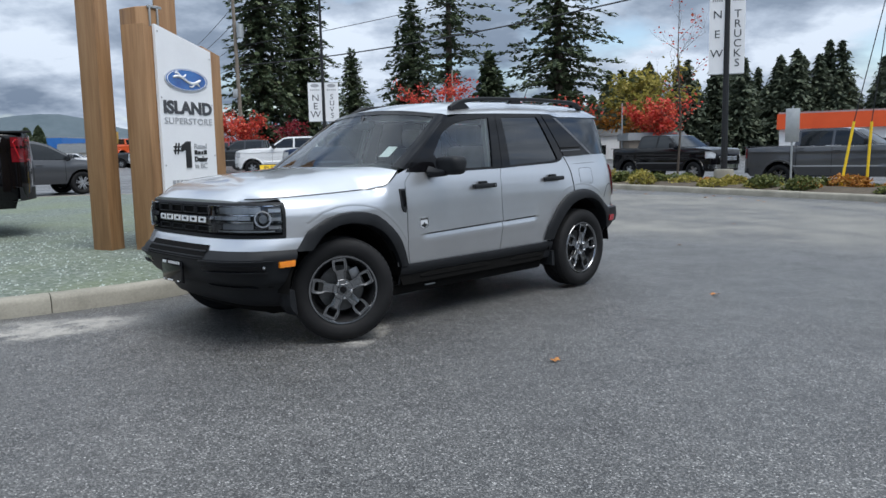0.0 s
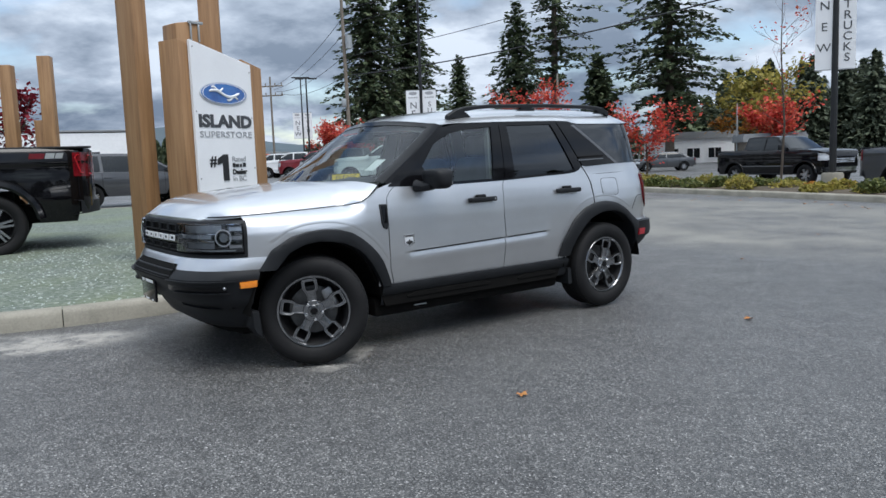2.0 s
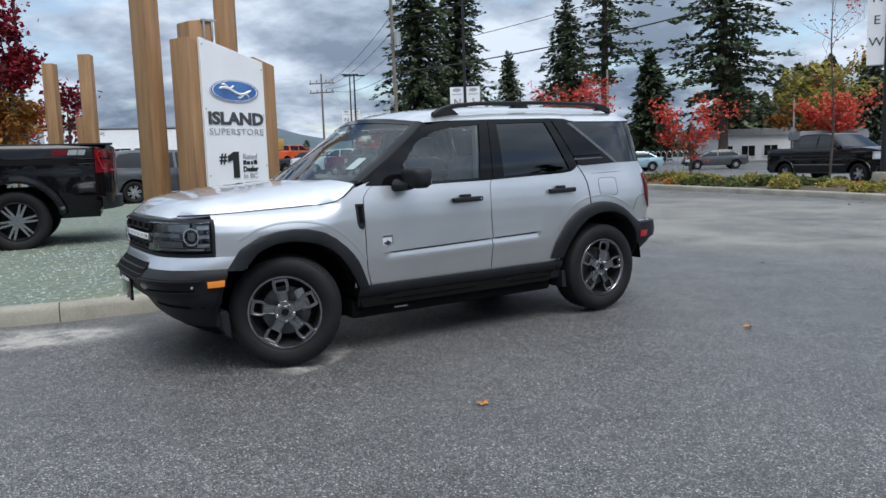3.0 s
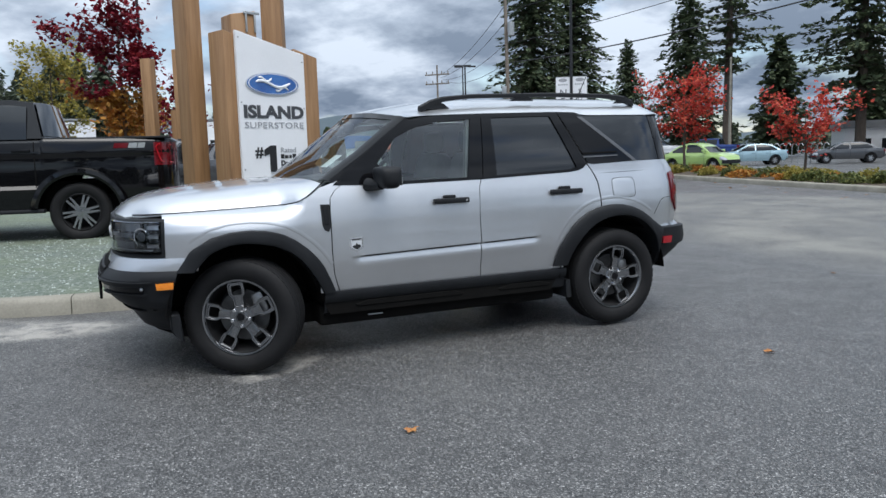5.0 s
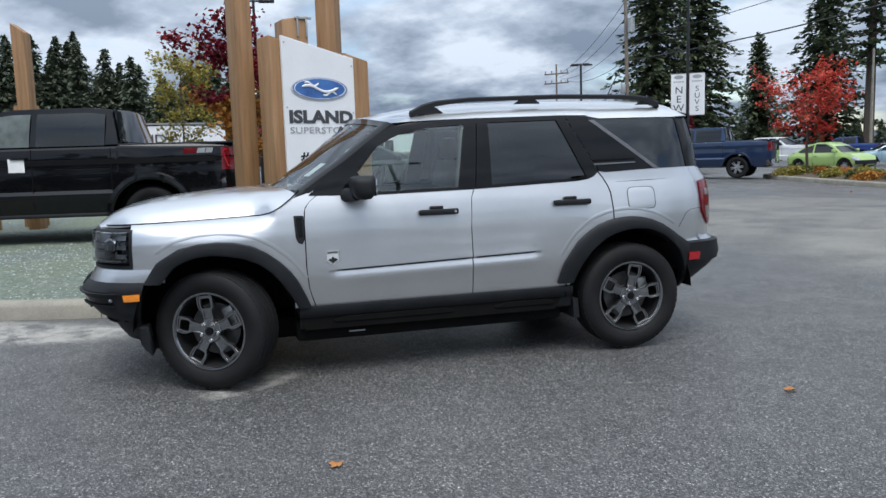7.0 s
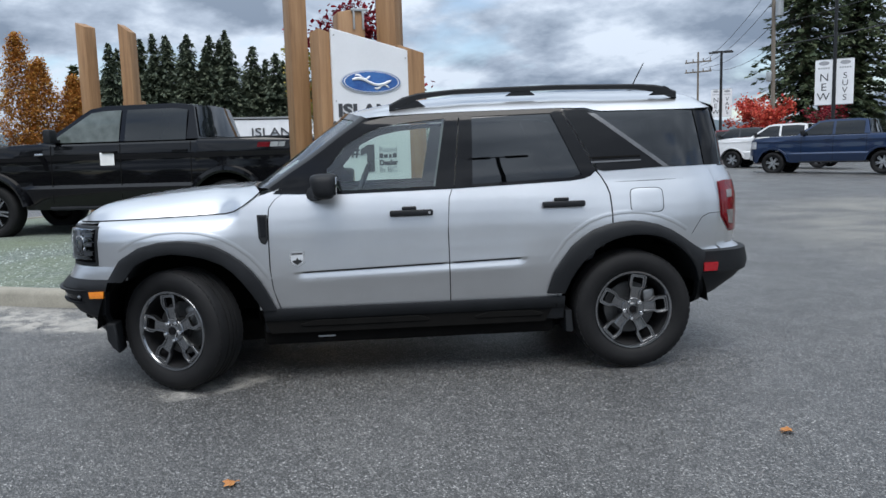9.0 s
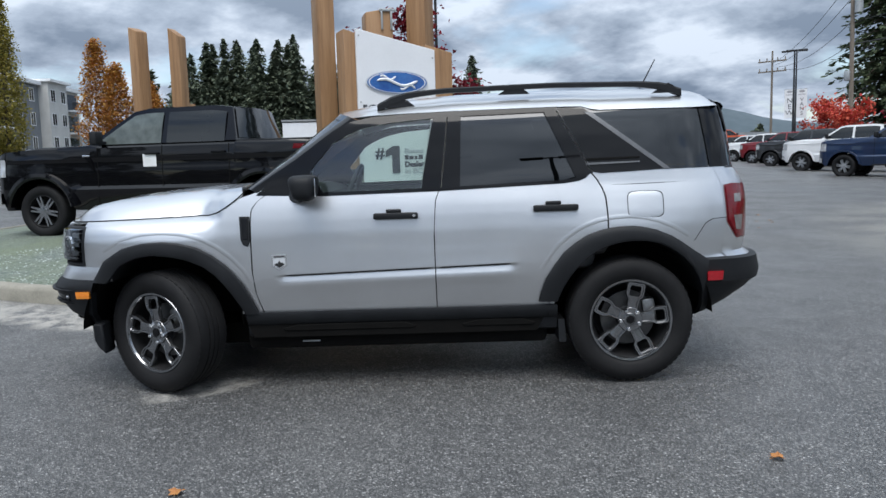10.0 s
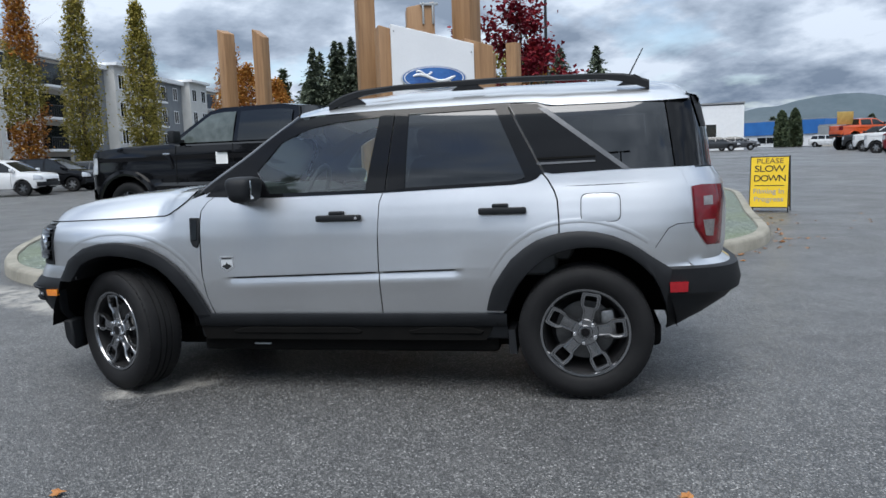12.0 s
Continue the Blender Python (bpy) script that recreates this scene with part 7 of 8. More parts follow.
def conifer(name, m, height, spread, seed, label, dense=1.0, bare=0.10, size=0.55, droop=0.35, ragged=0.25, mat="conifer", category="tree"):
    rnd = random.Random(seed)
    ob = thing(name, m, label, category, "conifers behind the street")
    bm = B()
    lean = (rnd.uniform(-0.2, 0.2), rnd.uniform(-0.2, 0.2))
    tr = height * 0.016
    tube(bm, [(lean[0] * f, lean[1] * f, height * f) for f in (0, 0.25, 0.5, 0.75, 0.97)], [tr, tr * 0.85, tr * 0.6, tr * 0.35, tr * 0.06], 8)
    verts, faces = [], []
    level = height * bare
    while level < height * 0.985:
        f = (level - height * bare) / (height * (1 - bare))
        r = spread * ((1 - f) ** 0.72) * (0.55 + 0.45 * min(1, f * 7)) + 0.15
        n = max(3, int((5 + 5 * (1 - f)) * dense))
        a0 = rnd.uniform(0, 6.28)
        for k in range(n):
            a = a0 + 6.283 * k / n + rnd.uniform(-0.3, 0.3)
            ln = r * rnd.uniform(1 - ragged * 1.6, 1 + ragged * 0.6)
            base = Vector((lean[0] * level / height, lean[1] * level / height, level + rnd.uniform(-0.2, 0.2)))
            out = Vector((math.cos(a), math.sin(a), 0))
            rise = rnd.uniform(-droop, -droop * 0.2) if f < 0.75 else rnd.uniform(-0.1, 0.35)
            steps_ = max(2, int(ln / (size * 0.42)))
            if ln > 1.2:
                tube(bm, [base, base + out * ln * 0.5 + Vector((0, 0, rise * ln * 0.3)), base + out * ln * 0.9 + Vector((0, 0, rise * ln * 0.9))], [tr * 0.16, tr * 0.1, tr * 0.04], 4, False)
            for j in range(steps_):
                q = (j + rnd.uniform(0.2, 0.9)) / steps_
                wide = size * (0.35 + 0.9 * (1 - q))
                c = base + out * ln * q + Vector((0, 0, rise * ln * q * q)) + Vector((-out.y, out.x, 0)) * rnd.uniform(-wide, wide)
                for _ in range(2):
                    leaf_quads(verts, faces, c + Vector((rnd.gauss(0, 0.12), rnd.gauss(0, 0.12), rnd.gauss(-0.08, 0.14))), size * rnd.uniform(0.55, 1.15), rnd, 0.4, 1.7, out + Vector((0, 0, rise)))
        level += height * rnd.uniform(0.016, 0.026) * (1.25 - 0.4 * f) / max(0.6, dense) ** 0.5
    part("trunk", bm, M["bark"], ob)
    raw("crown", verts, faces, M[mat], ob)
    return ob


def broadleaf(name, m, height, spread, seed, label, leaves, mats, trunk=0.08, first=0.3, leaf=0.12, column=False, gaps=0.35, group="autumn trees"):
    rnd = random.Random(seed)
    ob = thing(name, m, label, "tree", group)
    bm = B()
    tips = []

    def limb(p, d, ln, r, depth):
        pts, rs_ = [p], [r]
        for k in range(3):
            d = (d + Vector((rnd.gauss(0, 0.16), rnd.gauss(0, 0.16), rnd.gauss(0.05, 0.12)))).normalized()
            p = p + d * ln / 3
            pts.append(p)
            rs_.append(r * (1 - 0.24 * (k + 1)))
        tube(bm, pts, rs_, 6 if depth < 2 else 4, False)
        if depth >= 1:
            tips.extend([(q, d) for q in pts[1:]])
        if depth < 3:
            for k in range(3 if depth else 0):
                q = pts[rnd.randint(1, 3)]
                nd = (d * 0.7 + Vector((rnd.gauss(0, 0.6), rnd.gauss(0, 0.6), rnd.uniform(0.0, 0.5)))).normalized()
                limb(q, nd, ln * rnd.uniform(0.45, 0.65), r * 0.5, depth + 1)

    tube(bm, [(0, 0, -0.1), (0.02 * height * rnd.uniform(-1, 1), 0.0, height * 0.3), (0, 0.02 * height * rnd.uniform(-1, 1), height * 0.62), (0, 0, height * 0.93)], [trunk, trunk * 0.8, trunk * 0.5, trunk * 0.1], 8)
    n = 15 if column else 12
    for k in range(n):
        f = lerp(first, 0.9, (k + rnd.random()) / n)
        a = k * 2.4 + rnd.uniform(-0.4, 0.4)
        prof = math.sin(math.pi * min(1, max(0.08, (f - first * 0.75) / (1.06 - first * 0.75)))) ** 0.7
        ln = spread * prof * rnd.uniform(0.75, 1.1)
        up_ = 2.2 if column else lerp(0.25, 0.9, f)
        limb(Vector((0, 0, height * f * (0.92 if column else 0.85))), Vector((math.cos(a), math.sin(a), up_)).normalized(), ln * (1.6 if column else 1.0), trunk * 0.35 * (1.1 - f * 0.6), 1)
    # bring the whole growth to its true height and spread
    top_ = max(q.z for q, d in tips) + leaf
    wide_ = sorted(math.hypot(q.x, q.y) for q, d in tips)[int(len(tips) * 0.96)]
    kz, kr = height * 0.97 / top_, min(1.2, spread * 0.92 / max(0.1, wide_))
    for v in bm.verts:
        v.co = Vector((v.co.x * kr, v.co.y * kr, v.co.z * kz))
    tips = [(Vector((q.x * kr, q.y * kr, q.z * kz)), d) for q, d in tips]
    part("trunk", bm, M["bark"], ob)
    sets = [([], []) for _ in mats]
    for i in range(leaves):
        q, d = tips[rnd.randrange(len(tips))]
        g = leaf * 1.5
        if column:
            f_ = rnd.uniform(first, 1.0)
            g_ = (f_ - first) / (1 - first)
            r_ = spread * min(1.0, 0.35 + 2.2 * g_) * (1 - g_ ** 1.6) ** 0.75 * (0.85 + 0.3 * noise.noise(Vector((seed, f_ * height * 0.8, 0)))) * rnd.uniform(0.2, 1.0) ** 0.5
            a_ = rnd.uniform(0, 6.28)
            q = Vector((r_ * math.cos(a_), r_ * math.sin(a_), f_ * height))
        c = q + Vector((rnd.gauss(0, g), rnd.gauss(0, g), rnd.gauss(0, g * 0.8)))
        if noise.noise(c * 0.9 / max(0.4, spread * 0.25) + Vector((seed, 0, 0))) < -gaps:
            continue
        z = c.z / height + 0.16 * noise.noise(c * 0.4)
        pick = 0 if len(mats) == 1 else min(len(mats) - 1, max(0, int(z * len(mats))))
        leaf_quads(*sets[pick], c, leaf * rnd.uniform(0.7, 1.4), rnd, 0.2, 1.3)
    for (v, f), mt in zip(sets, mats):
        if f:
            raw("crown", v, f, M[mt], ob)
    return ob


def shrub(m, r, h, seed, mat, label):
    rnd = random.Random(seed)
    ob = thing("shrub", m, label, "shrub", "shrubs of the planting strip")
    bm = B()
    v, f = [], []
    for k in range(7):
        a = rnd.uniform(0, 6.28)
        tube(bm, [(0, 0, -0.08), (r * 0.4 * math.cos(a), r * 0.4 * math.sin(a), h * 0.5), (r * 0.75 * math.cos(a), r * 0.75 * math.sin(a), h * 0.8)], [0.012, 0.008, 0.003], 4, False)
    part("stems", bm, M["bark"], ob)
    for _ in range(int(420 + 500 * r)):
        d = Vector((rnd.gauss(0, 1), rnd.gauss(0, 1), abs(rnd.gauss(0, 1)))).normalized()
        q = rnd.uniform(0.45, 1.0) ** 0.5 * (1 + 0.35 * noise.noise(d * 2 + Vector((seed, 0, 0))))
        leaf_quads(v, f, Vector((d.x * r * q, d.y * r * q, d.z * h * q)), rnd.uniform(0.04, 0.085), rnd, 0.1, 1.4)
    raw("crown", v, f, M[mat], ob)
    return ob


def at(x, y, dz=0.0, rz=0.0):
    return pose(x, y, gz(x, y) + dz, 0, 0, rz)


# tall firs and pines behind the street
conifer("fir_tree", at(-21.3, 93.4), 34, 6.4, 11, "tall dark green fir behind the power pole", 1.25, 0.05, 0.46, 0.40)
conifer("fir_tree", at(-17.6, 100.0), 33, 6.0, 12, "tall dark green fir with drooping boughs", 1.2, 0.05, 0.46, 0.40)
conifer("fir_tree", at(-13.0, 117.0), 17.0, 4.4, 14, "slender pointed dark fir", 1.1, 0.05, 0.4)
conifer("pine_tree", at(1.0, 84.2), 30, 6.0, 15, "tall open-crowned pine with bare lower trunk", 0.66, 0.30, 0.42, 0.15, 0.55)
conifer("fir_tree", at(-3.2, 92.0), 19.5, 5.6, 16, "dark fir beside the tall pine", 1.0, 0.06, 0.42)
conifer("pine_tree", at(13.2, 86.2), 32, 7.6, 17, "broad tall dark pine with ragged boughs", 0.9, 0.16, 0.46, 0.25, 0.45)
conifer("fir_tree", at(6.6, 99.0), 14.0, 4.2, 18, "small dark fir between the tall pines", 1.0, 0.05, 0.6)
conifer("fir_tree", at(16.6, 104.0), 12.0, 4.6, 19, "dark fir behind the street", 1.0, 0.05, 0.6)

# woods: rows of far firs, joined; haze is put into their needle colour
def woods(name, label, spots, seed, fine=1.0):
    rnd = random.Random(seed)
    verts, faces = [], []
    for x, y, h, s in spots:
        g = gz(x, y)
        lv = h * 0.03
        while lv < h:
            f = lv / h
            r = s * (1 - f) ** 0.75 * rnd.uniform(0.75, 1.1) + 0.15
            n = int(max(4, 11 * (1 - f) + 3) * fine)
            for k in range(n):
                a = rnd.uniform(0, 6.28)
                reach = 0.4 + 0.95 * rnd.random() ** 1.6
                for q in (0.35, 0.6, 0.82, 1.0) if fine > 1 else (0.45, 0.75, 1.0):
                    rr = r * q * reach
                    c = Vector((x + rr * math.cos(a), y + rr * math.sin(a), g + lv - 0.25 * rr + rnd.uniform(-0.2, 0.2)))
                    leaf_quads(verts, faces, c, rnd.uniform(0.5, 1.1) / fine ** 0.8, rnd, 0.3, 1.9, Vector((math.cos(a), math.sin(a), -0.35)))
            lv += h * 0.028 / fine ** 0.5 * rnd.uniform(0.8, 1.3)
    ob = raw(name, verts, faces, M["hazed_needles"])
    return tagged(ob, label, "woods", kind="stuff")


rnd = random.Random(77)
spots = []
for k in range(120):
    f = k / 119
    x, y = lerp(20, 84, f) + rnd.uniform(-2, 2), lerp(118, 92, f) + rnd.uniform(-6, 10)
    spots.append((x, y, lerp(10.5, 16.5, f) * rnd.uniform(0.72, 1.14), rnd.uniform(3.0, 4.4)))
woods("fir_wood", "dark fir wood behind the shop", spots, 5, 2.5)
spots = []
for k in range(70):
    f = k / 69
    x, y = lerp(-112, -84, f) + rnd.uniform(-5, 5), lerp(62, 92, f) + rnd.uniform(-5, 5)
    spots.append((x, y, (lerp(17.5, 20.5, f) if f < 0.48 else 15.0) * rnd.uniform(0.72, 1.12), rnd.uniform(4.0, 6.0)))
for k in range(2):
    spots.append((rnd.uniform(-82, -70), rnd.uniform(104, 112), rnd.uniform(8, 9), rnd.uniform(2.2, 3.0)))
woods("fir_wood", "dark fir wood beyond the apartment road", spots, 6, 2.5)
spots = [(rnd.uniform(-150, 40), rnd.uniform(170, 260), rnd.uniform(5, 8), rnd.uniform(3, 4)) for _ in range(46)]
spots2 = []
for k in range(54):
    a = radians(lerp(48, 235, k / 53) + rnd.uniform(-2, 2))
    d_ = rnd.uniform(46, 62)
    spots2.append((math.sin(a) * d_, math.cos(a) * d_, rnd.uniform(3.0, 6.5), rnd.uniform(2.2, 3.4)))
for a, d_, h in ((82, 48, 14), (86, 50, 18), (95, 50, 15), (103, 52, 20), (157, 48, 25), (172, 56, 22), (188, 52, 24), (201, 58, 26), (214, 60, 28), (221, 54, 23)):
    spots2.append((math.sin(radians(a)) * d_, math.cos(radians(a)) * d_, h, 4.2))
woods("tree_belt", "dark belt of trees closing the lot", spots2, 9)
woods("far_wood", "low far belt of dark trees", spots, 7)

# autumn trees
broadleaf("maple_tree", at(0.1, 33.9, 0.1), 4.6, 1.75, 21, "small bright red maple in the planting strip", 2900, ["red_leaf"], 0.07, 0.36, 0.10, gaps=0.2)
broadleaf("maple_tree", at(4.1, 28.6, 0.1), 3.15, 1.5, 22, "small orange-red maple in the planting strip", 1900, ["red_leaf"], 0.06, 0.40, 0.09, gaps=0.2)
broadleaf("young_tree", at(7.5, 24.4, 0.1), 6.4, 1.15, 23, "thin young tree nearly bare with a few red leaves", 170, ["red_leaf"], 0.045, 0.30, 0.07)
broadleaf("maple_tree", at(21.9, 84.5), 11.0, 5.0, 24, "yellow and orange broad tree behind the street", 3600, ["orange_leaf", "olive_leaf"], 0.2, 0.2, 0.32)
broadleaf("maple_tree", at(20.2, 72.0), 6.4, 3.2, 25, "red maple before the yellow tree", 2400, ["red_leaf"], 0.12, 0.25, 0.24)
broadleaf("maple_tree", at(-18.6, 72.8), 5.2, 2.4, 26, "round scarlet maple by the power pole", 2600, ["red_leaf"], 0.1, 0.2, 0.20, gaps=0.6)
broadleaf("maple_tree", at(-24.5, 86.0), 6.4, 2.6, 27, "round scarlet maple beyond the car row", 2600, ["red_leaf"], 0.1, 0.2, 0.22, gaps=0.6)
broadleaf("maple_tree", at(-14.3, 74.0), 4.8, 2.0, 28, "brownish thin maple beside the scarlet one", 800, ["crimson_leaf"], 0.08, 0.25, 0.18)
broadleaf("maple_tree", at(-22.5, 27.4), 8.3, 1.95, 29, "crimson and orange maple behind the gravel bed", 5200, ["orange_leaf", "orange_leaf", "crimson_leaf", "crimson_leaf"], 0.12, 0.12, 0.17, gaps=0.45)
broadleaf("maple_tree", at(-19.1, 26.9), 4.7, 0.95, 30, "crimson maple beyond the lot", 900, ["crimson_leaf"], 0.08, 0.3, 0.15)
broadleaf("birch_tree", at(-38.5, 38.4), 9.3, 2.6, 31, "thin olive-yellow birch beyond the lot", 3800, ["olive_leaf"], 0.09, 0.12, 0.17, gaps=0.35)
broadleaf("birch_tree", at(-33.5, 40.5), 5.0, 2.4, 32, "low orange bush tree beyond the lot", 2200, ["orange_leaf"], 0.08, 0.1, 0.17)
for x, y, h, sd, mt in ((-44.5, 16.4, 10.6, 33, "olive_leaf"), (-44.3, 13.0, 11.2, 34, "olive_leaf"), (-43.6, 10.0, 11.2, 35, "orange_leaf"), (-43.2, 6.9, 10.8, 36, "orange_leaf")):
    broadleaf("columnar_tree", at(x, y), h, 1.5, sd, "narrow upright tree in yellowing leaf", 11000, [mt, "olive_leaf", mt], 0.09, 0.10, 0.115, True, 0.55)
for x, y, h, sd in ((-73.3, 32.5, 12.8, 37), (-71.5, 33.6, 10.4, 38), (-70.0, 36.0, 8.8, 39)):
    broadleaf("columnar_tree", at(x, y), h, 2.7, sd, "narrow upright orange tree by the apartments", 9000, ["orange_leaf"], 0.1, 0.08, 0.17, True, 0.7)
conifer("fir_tree", at(-108.0, 33.5), 17.5, 2.6, 40, "dark fir behind the apartments", 0.9, 0.3, 0.7, 0.3)
conifer("fir_tree", at(-122.0, 60.0), 16.5, 3.0, 41, "dark fir behind the apartments", 0.9, 0.12, 0.7, 0.3)
for k, (x, y) in enumerate(((-55.0, 102.4), (-55.1, 105.8))):
    rnd = random.Random(90 + k)
    ob = thing("cypress", at(x, y), "dark upright cypress before the blue-roofed hall", "tree")
    v, f = [], []
    for _ in range(1500):
        z = rnd.random()
        r = 0.95 * (1 - z ** 3) ** 0.6 * rnd.uniform(0.7, 1.0)
        a = rnd.uniform(0, 6.28)
        leaf_quads(v, f, Vector((r * math.cos(a), r * math.sin(a), 0.2 + z * (4.6 + k * 0.4))), 0.42, rnd, 0, 1.6, Vector((0, 0, 1)))
    raw("crown", v, f, M["conifer"], ob)
    bm = B()
    tube(bm, [(0, 0, 0), (0, 0, 4.0)], [0.12, 0.03], 6)
    part("trunk", bm, M["bark"], ob)

# shrubs in the strip
rnd = random.Random(8)
for k in range(200):
    s = rnd.uniform(1.0, 42.0)
    d = 0.0
    for (p, q), (p2, q2) in zip(zip(front, back), zip(front[1:], back[1:])):
        ln = (p2 - p).length
        if d + ln > s:
            f = (s - d) / ln
            c = p.lerp(p2, f).lerp(q.lerp(q2, f), rnd.uniform(0.18, 0.8))
            mt = rnd.choice(["green_leaf", "green_leaf", "olive_leaf", "olive_leaf", "orange_leaf", "green_leaf"])
            lab = {"green_leaf": "low green shrub in the planting strip", "olive_leaf": "low yellowing shrub in the planting strip", "orange_leaf": "low rust-orange shrub in the planting strip"}[mt]
            shrub(at(c.x, c.y, 0.17), rnd.uniform(0.25, 0.60), rnd.uniform(0.18, 0.40), 100 + k, mt, lab)
            break
        d += ln

# ---- buildings and distance ----
# the blue-grey shift puts distance haze into the hills' colour
M["hill"] = surface("hazed_wooded_hill", (0.048, 0.072, 0.088), (0.085, 0.112, 0.13), 1.0, 0, 0.012, 0.08, 0.0)
M["siding_grey"] = surface("grey_siding", (0.16, 0.175, 0.19), (0.22, 0.235, 0.25), 0.8, 0, 1.0, 30, 0.2)
M["siding_tan"] = surface("tan_siding", (0.46, 0.43, 0.38), (0.55, 0.52, 0.47), 0.8, 0, 1.0, 30, 0.2)
M["siding_pale"] = surface("pale_siding", (0.50, 0.50, 0.48), (0.60, 0.60, 0.58), 0.8, 0, 1.0, 30, 0.2)
M["roof_blue"] = surface("blue_roofing", (0.02, 0.12, 0.38), (0.03, 0.17, 0.48), 0.5, 0, 0.6, 20, 0.1)
M["orange_band"] = surface("orange_fascia", (0.66, 0.075, 0.012), (0.76, 0.10, 0.02), 0.5, 0, 0.6, 20, 0.05)
M["metal_roof"] = surface("grey_roof", (0.20, 0.21, 0.22), (0.28, 0.29, 0.30), 0.6, 0, 0.6, 20, 0.1)
rows = []
for k in range(161):
    a = radians(lerp(-75, 120, k / 160))        # from the right round to the left of +y
    d = 1500
    h = 26 + 34 * noise.noise((a * 2.2, 0, 1.7)) + 16 * noise.noise((a * 7, 3, 0)) + 7 * noise.noise((a * 40, 3, 0))
    h += 26 * math.exp(-((math.degrees(a) - 34) / 9) ** 2) + 45 * math.exp(-((math.degrees(a) - 68) / 10) ** 2) + 26 * math.exp(-((math.degrees(a) - 26) / 5) ** 2)
    rows.append([(-math.sin(a) * (d + o), math.cos(a) * (d + o), z) for o, z in ((-220, -6), (-120, max(4, h * 0.45)), (0, max(10, h)), (120, max(6, h * 0.6)), (300, -6))])
bm = B()
quads(bm, rows)
tagged(part("hills", bm, M["hill"]), "low blue-green wooded hills on the horizon", "hills", kind="structure")


def house_window(parent, p, u, w, h, mat_frame, deep=0.05):
    """A framed window on a facade: p its lower corner, u the way along the wall (outwards is to its right)."""
    o = Vector((u.y, -u.x, 0))
    win = new("window")
    win.parent = parent
    put = lambda a, b, d: p + u * a + Vector((0, 0, b)) + o * d
    bm = B()
    for a0, a1, b0, b1 in ((0, w, 0, 0.09), (0, w, h - 0.09, h), (0, 0.09, 0.09, h - 0.09), (w - 0.09, w, 0.09, h - 0.09), (w / 2 - 0.03, w / 2 + 0.03, 0.09, h - 0.09)):
        prism(bm, [(a0, b0), (a1, b0), (a1, b1), (a0, b1)], put, 0.01, deep)
    part("frame", bm, mat_frame, win, smooth=False)
    bm = B()
    prism(bm, [(0.05, 0.05), (w - 0.05, 0.05), (w - 0.05, h - 0.05), (0.05, h - 0.05)], put, 0.004, 0.02)
    part("pane", bm, M["far_glass"], win, smooth=False)
    return win


def block(bm, a, b, depth, z0, z1, off=0.0):
    """A box on the line a-b, reaching depth behind it."""
    u = (b - a).normalized()
    o = Vector((u.y, -u.x))
    c = [a + o * off, b + o * off, b - o * depth, a - o * depth]
    lo, hi = [bm.verts.new((p.x, p.y, z0)) for p in c], [bm.verts.new((p.x, p.y, z1)) for p in c]
    bm.faces.new(lo)
    bm.faces.new(hi)
    for i in range(4):
        bm.faces.new((lo[i], lo[(i + 1) % 4], hi[(i + 1) % 4], hi[i]))


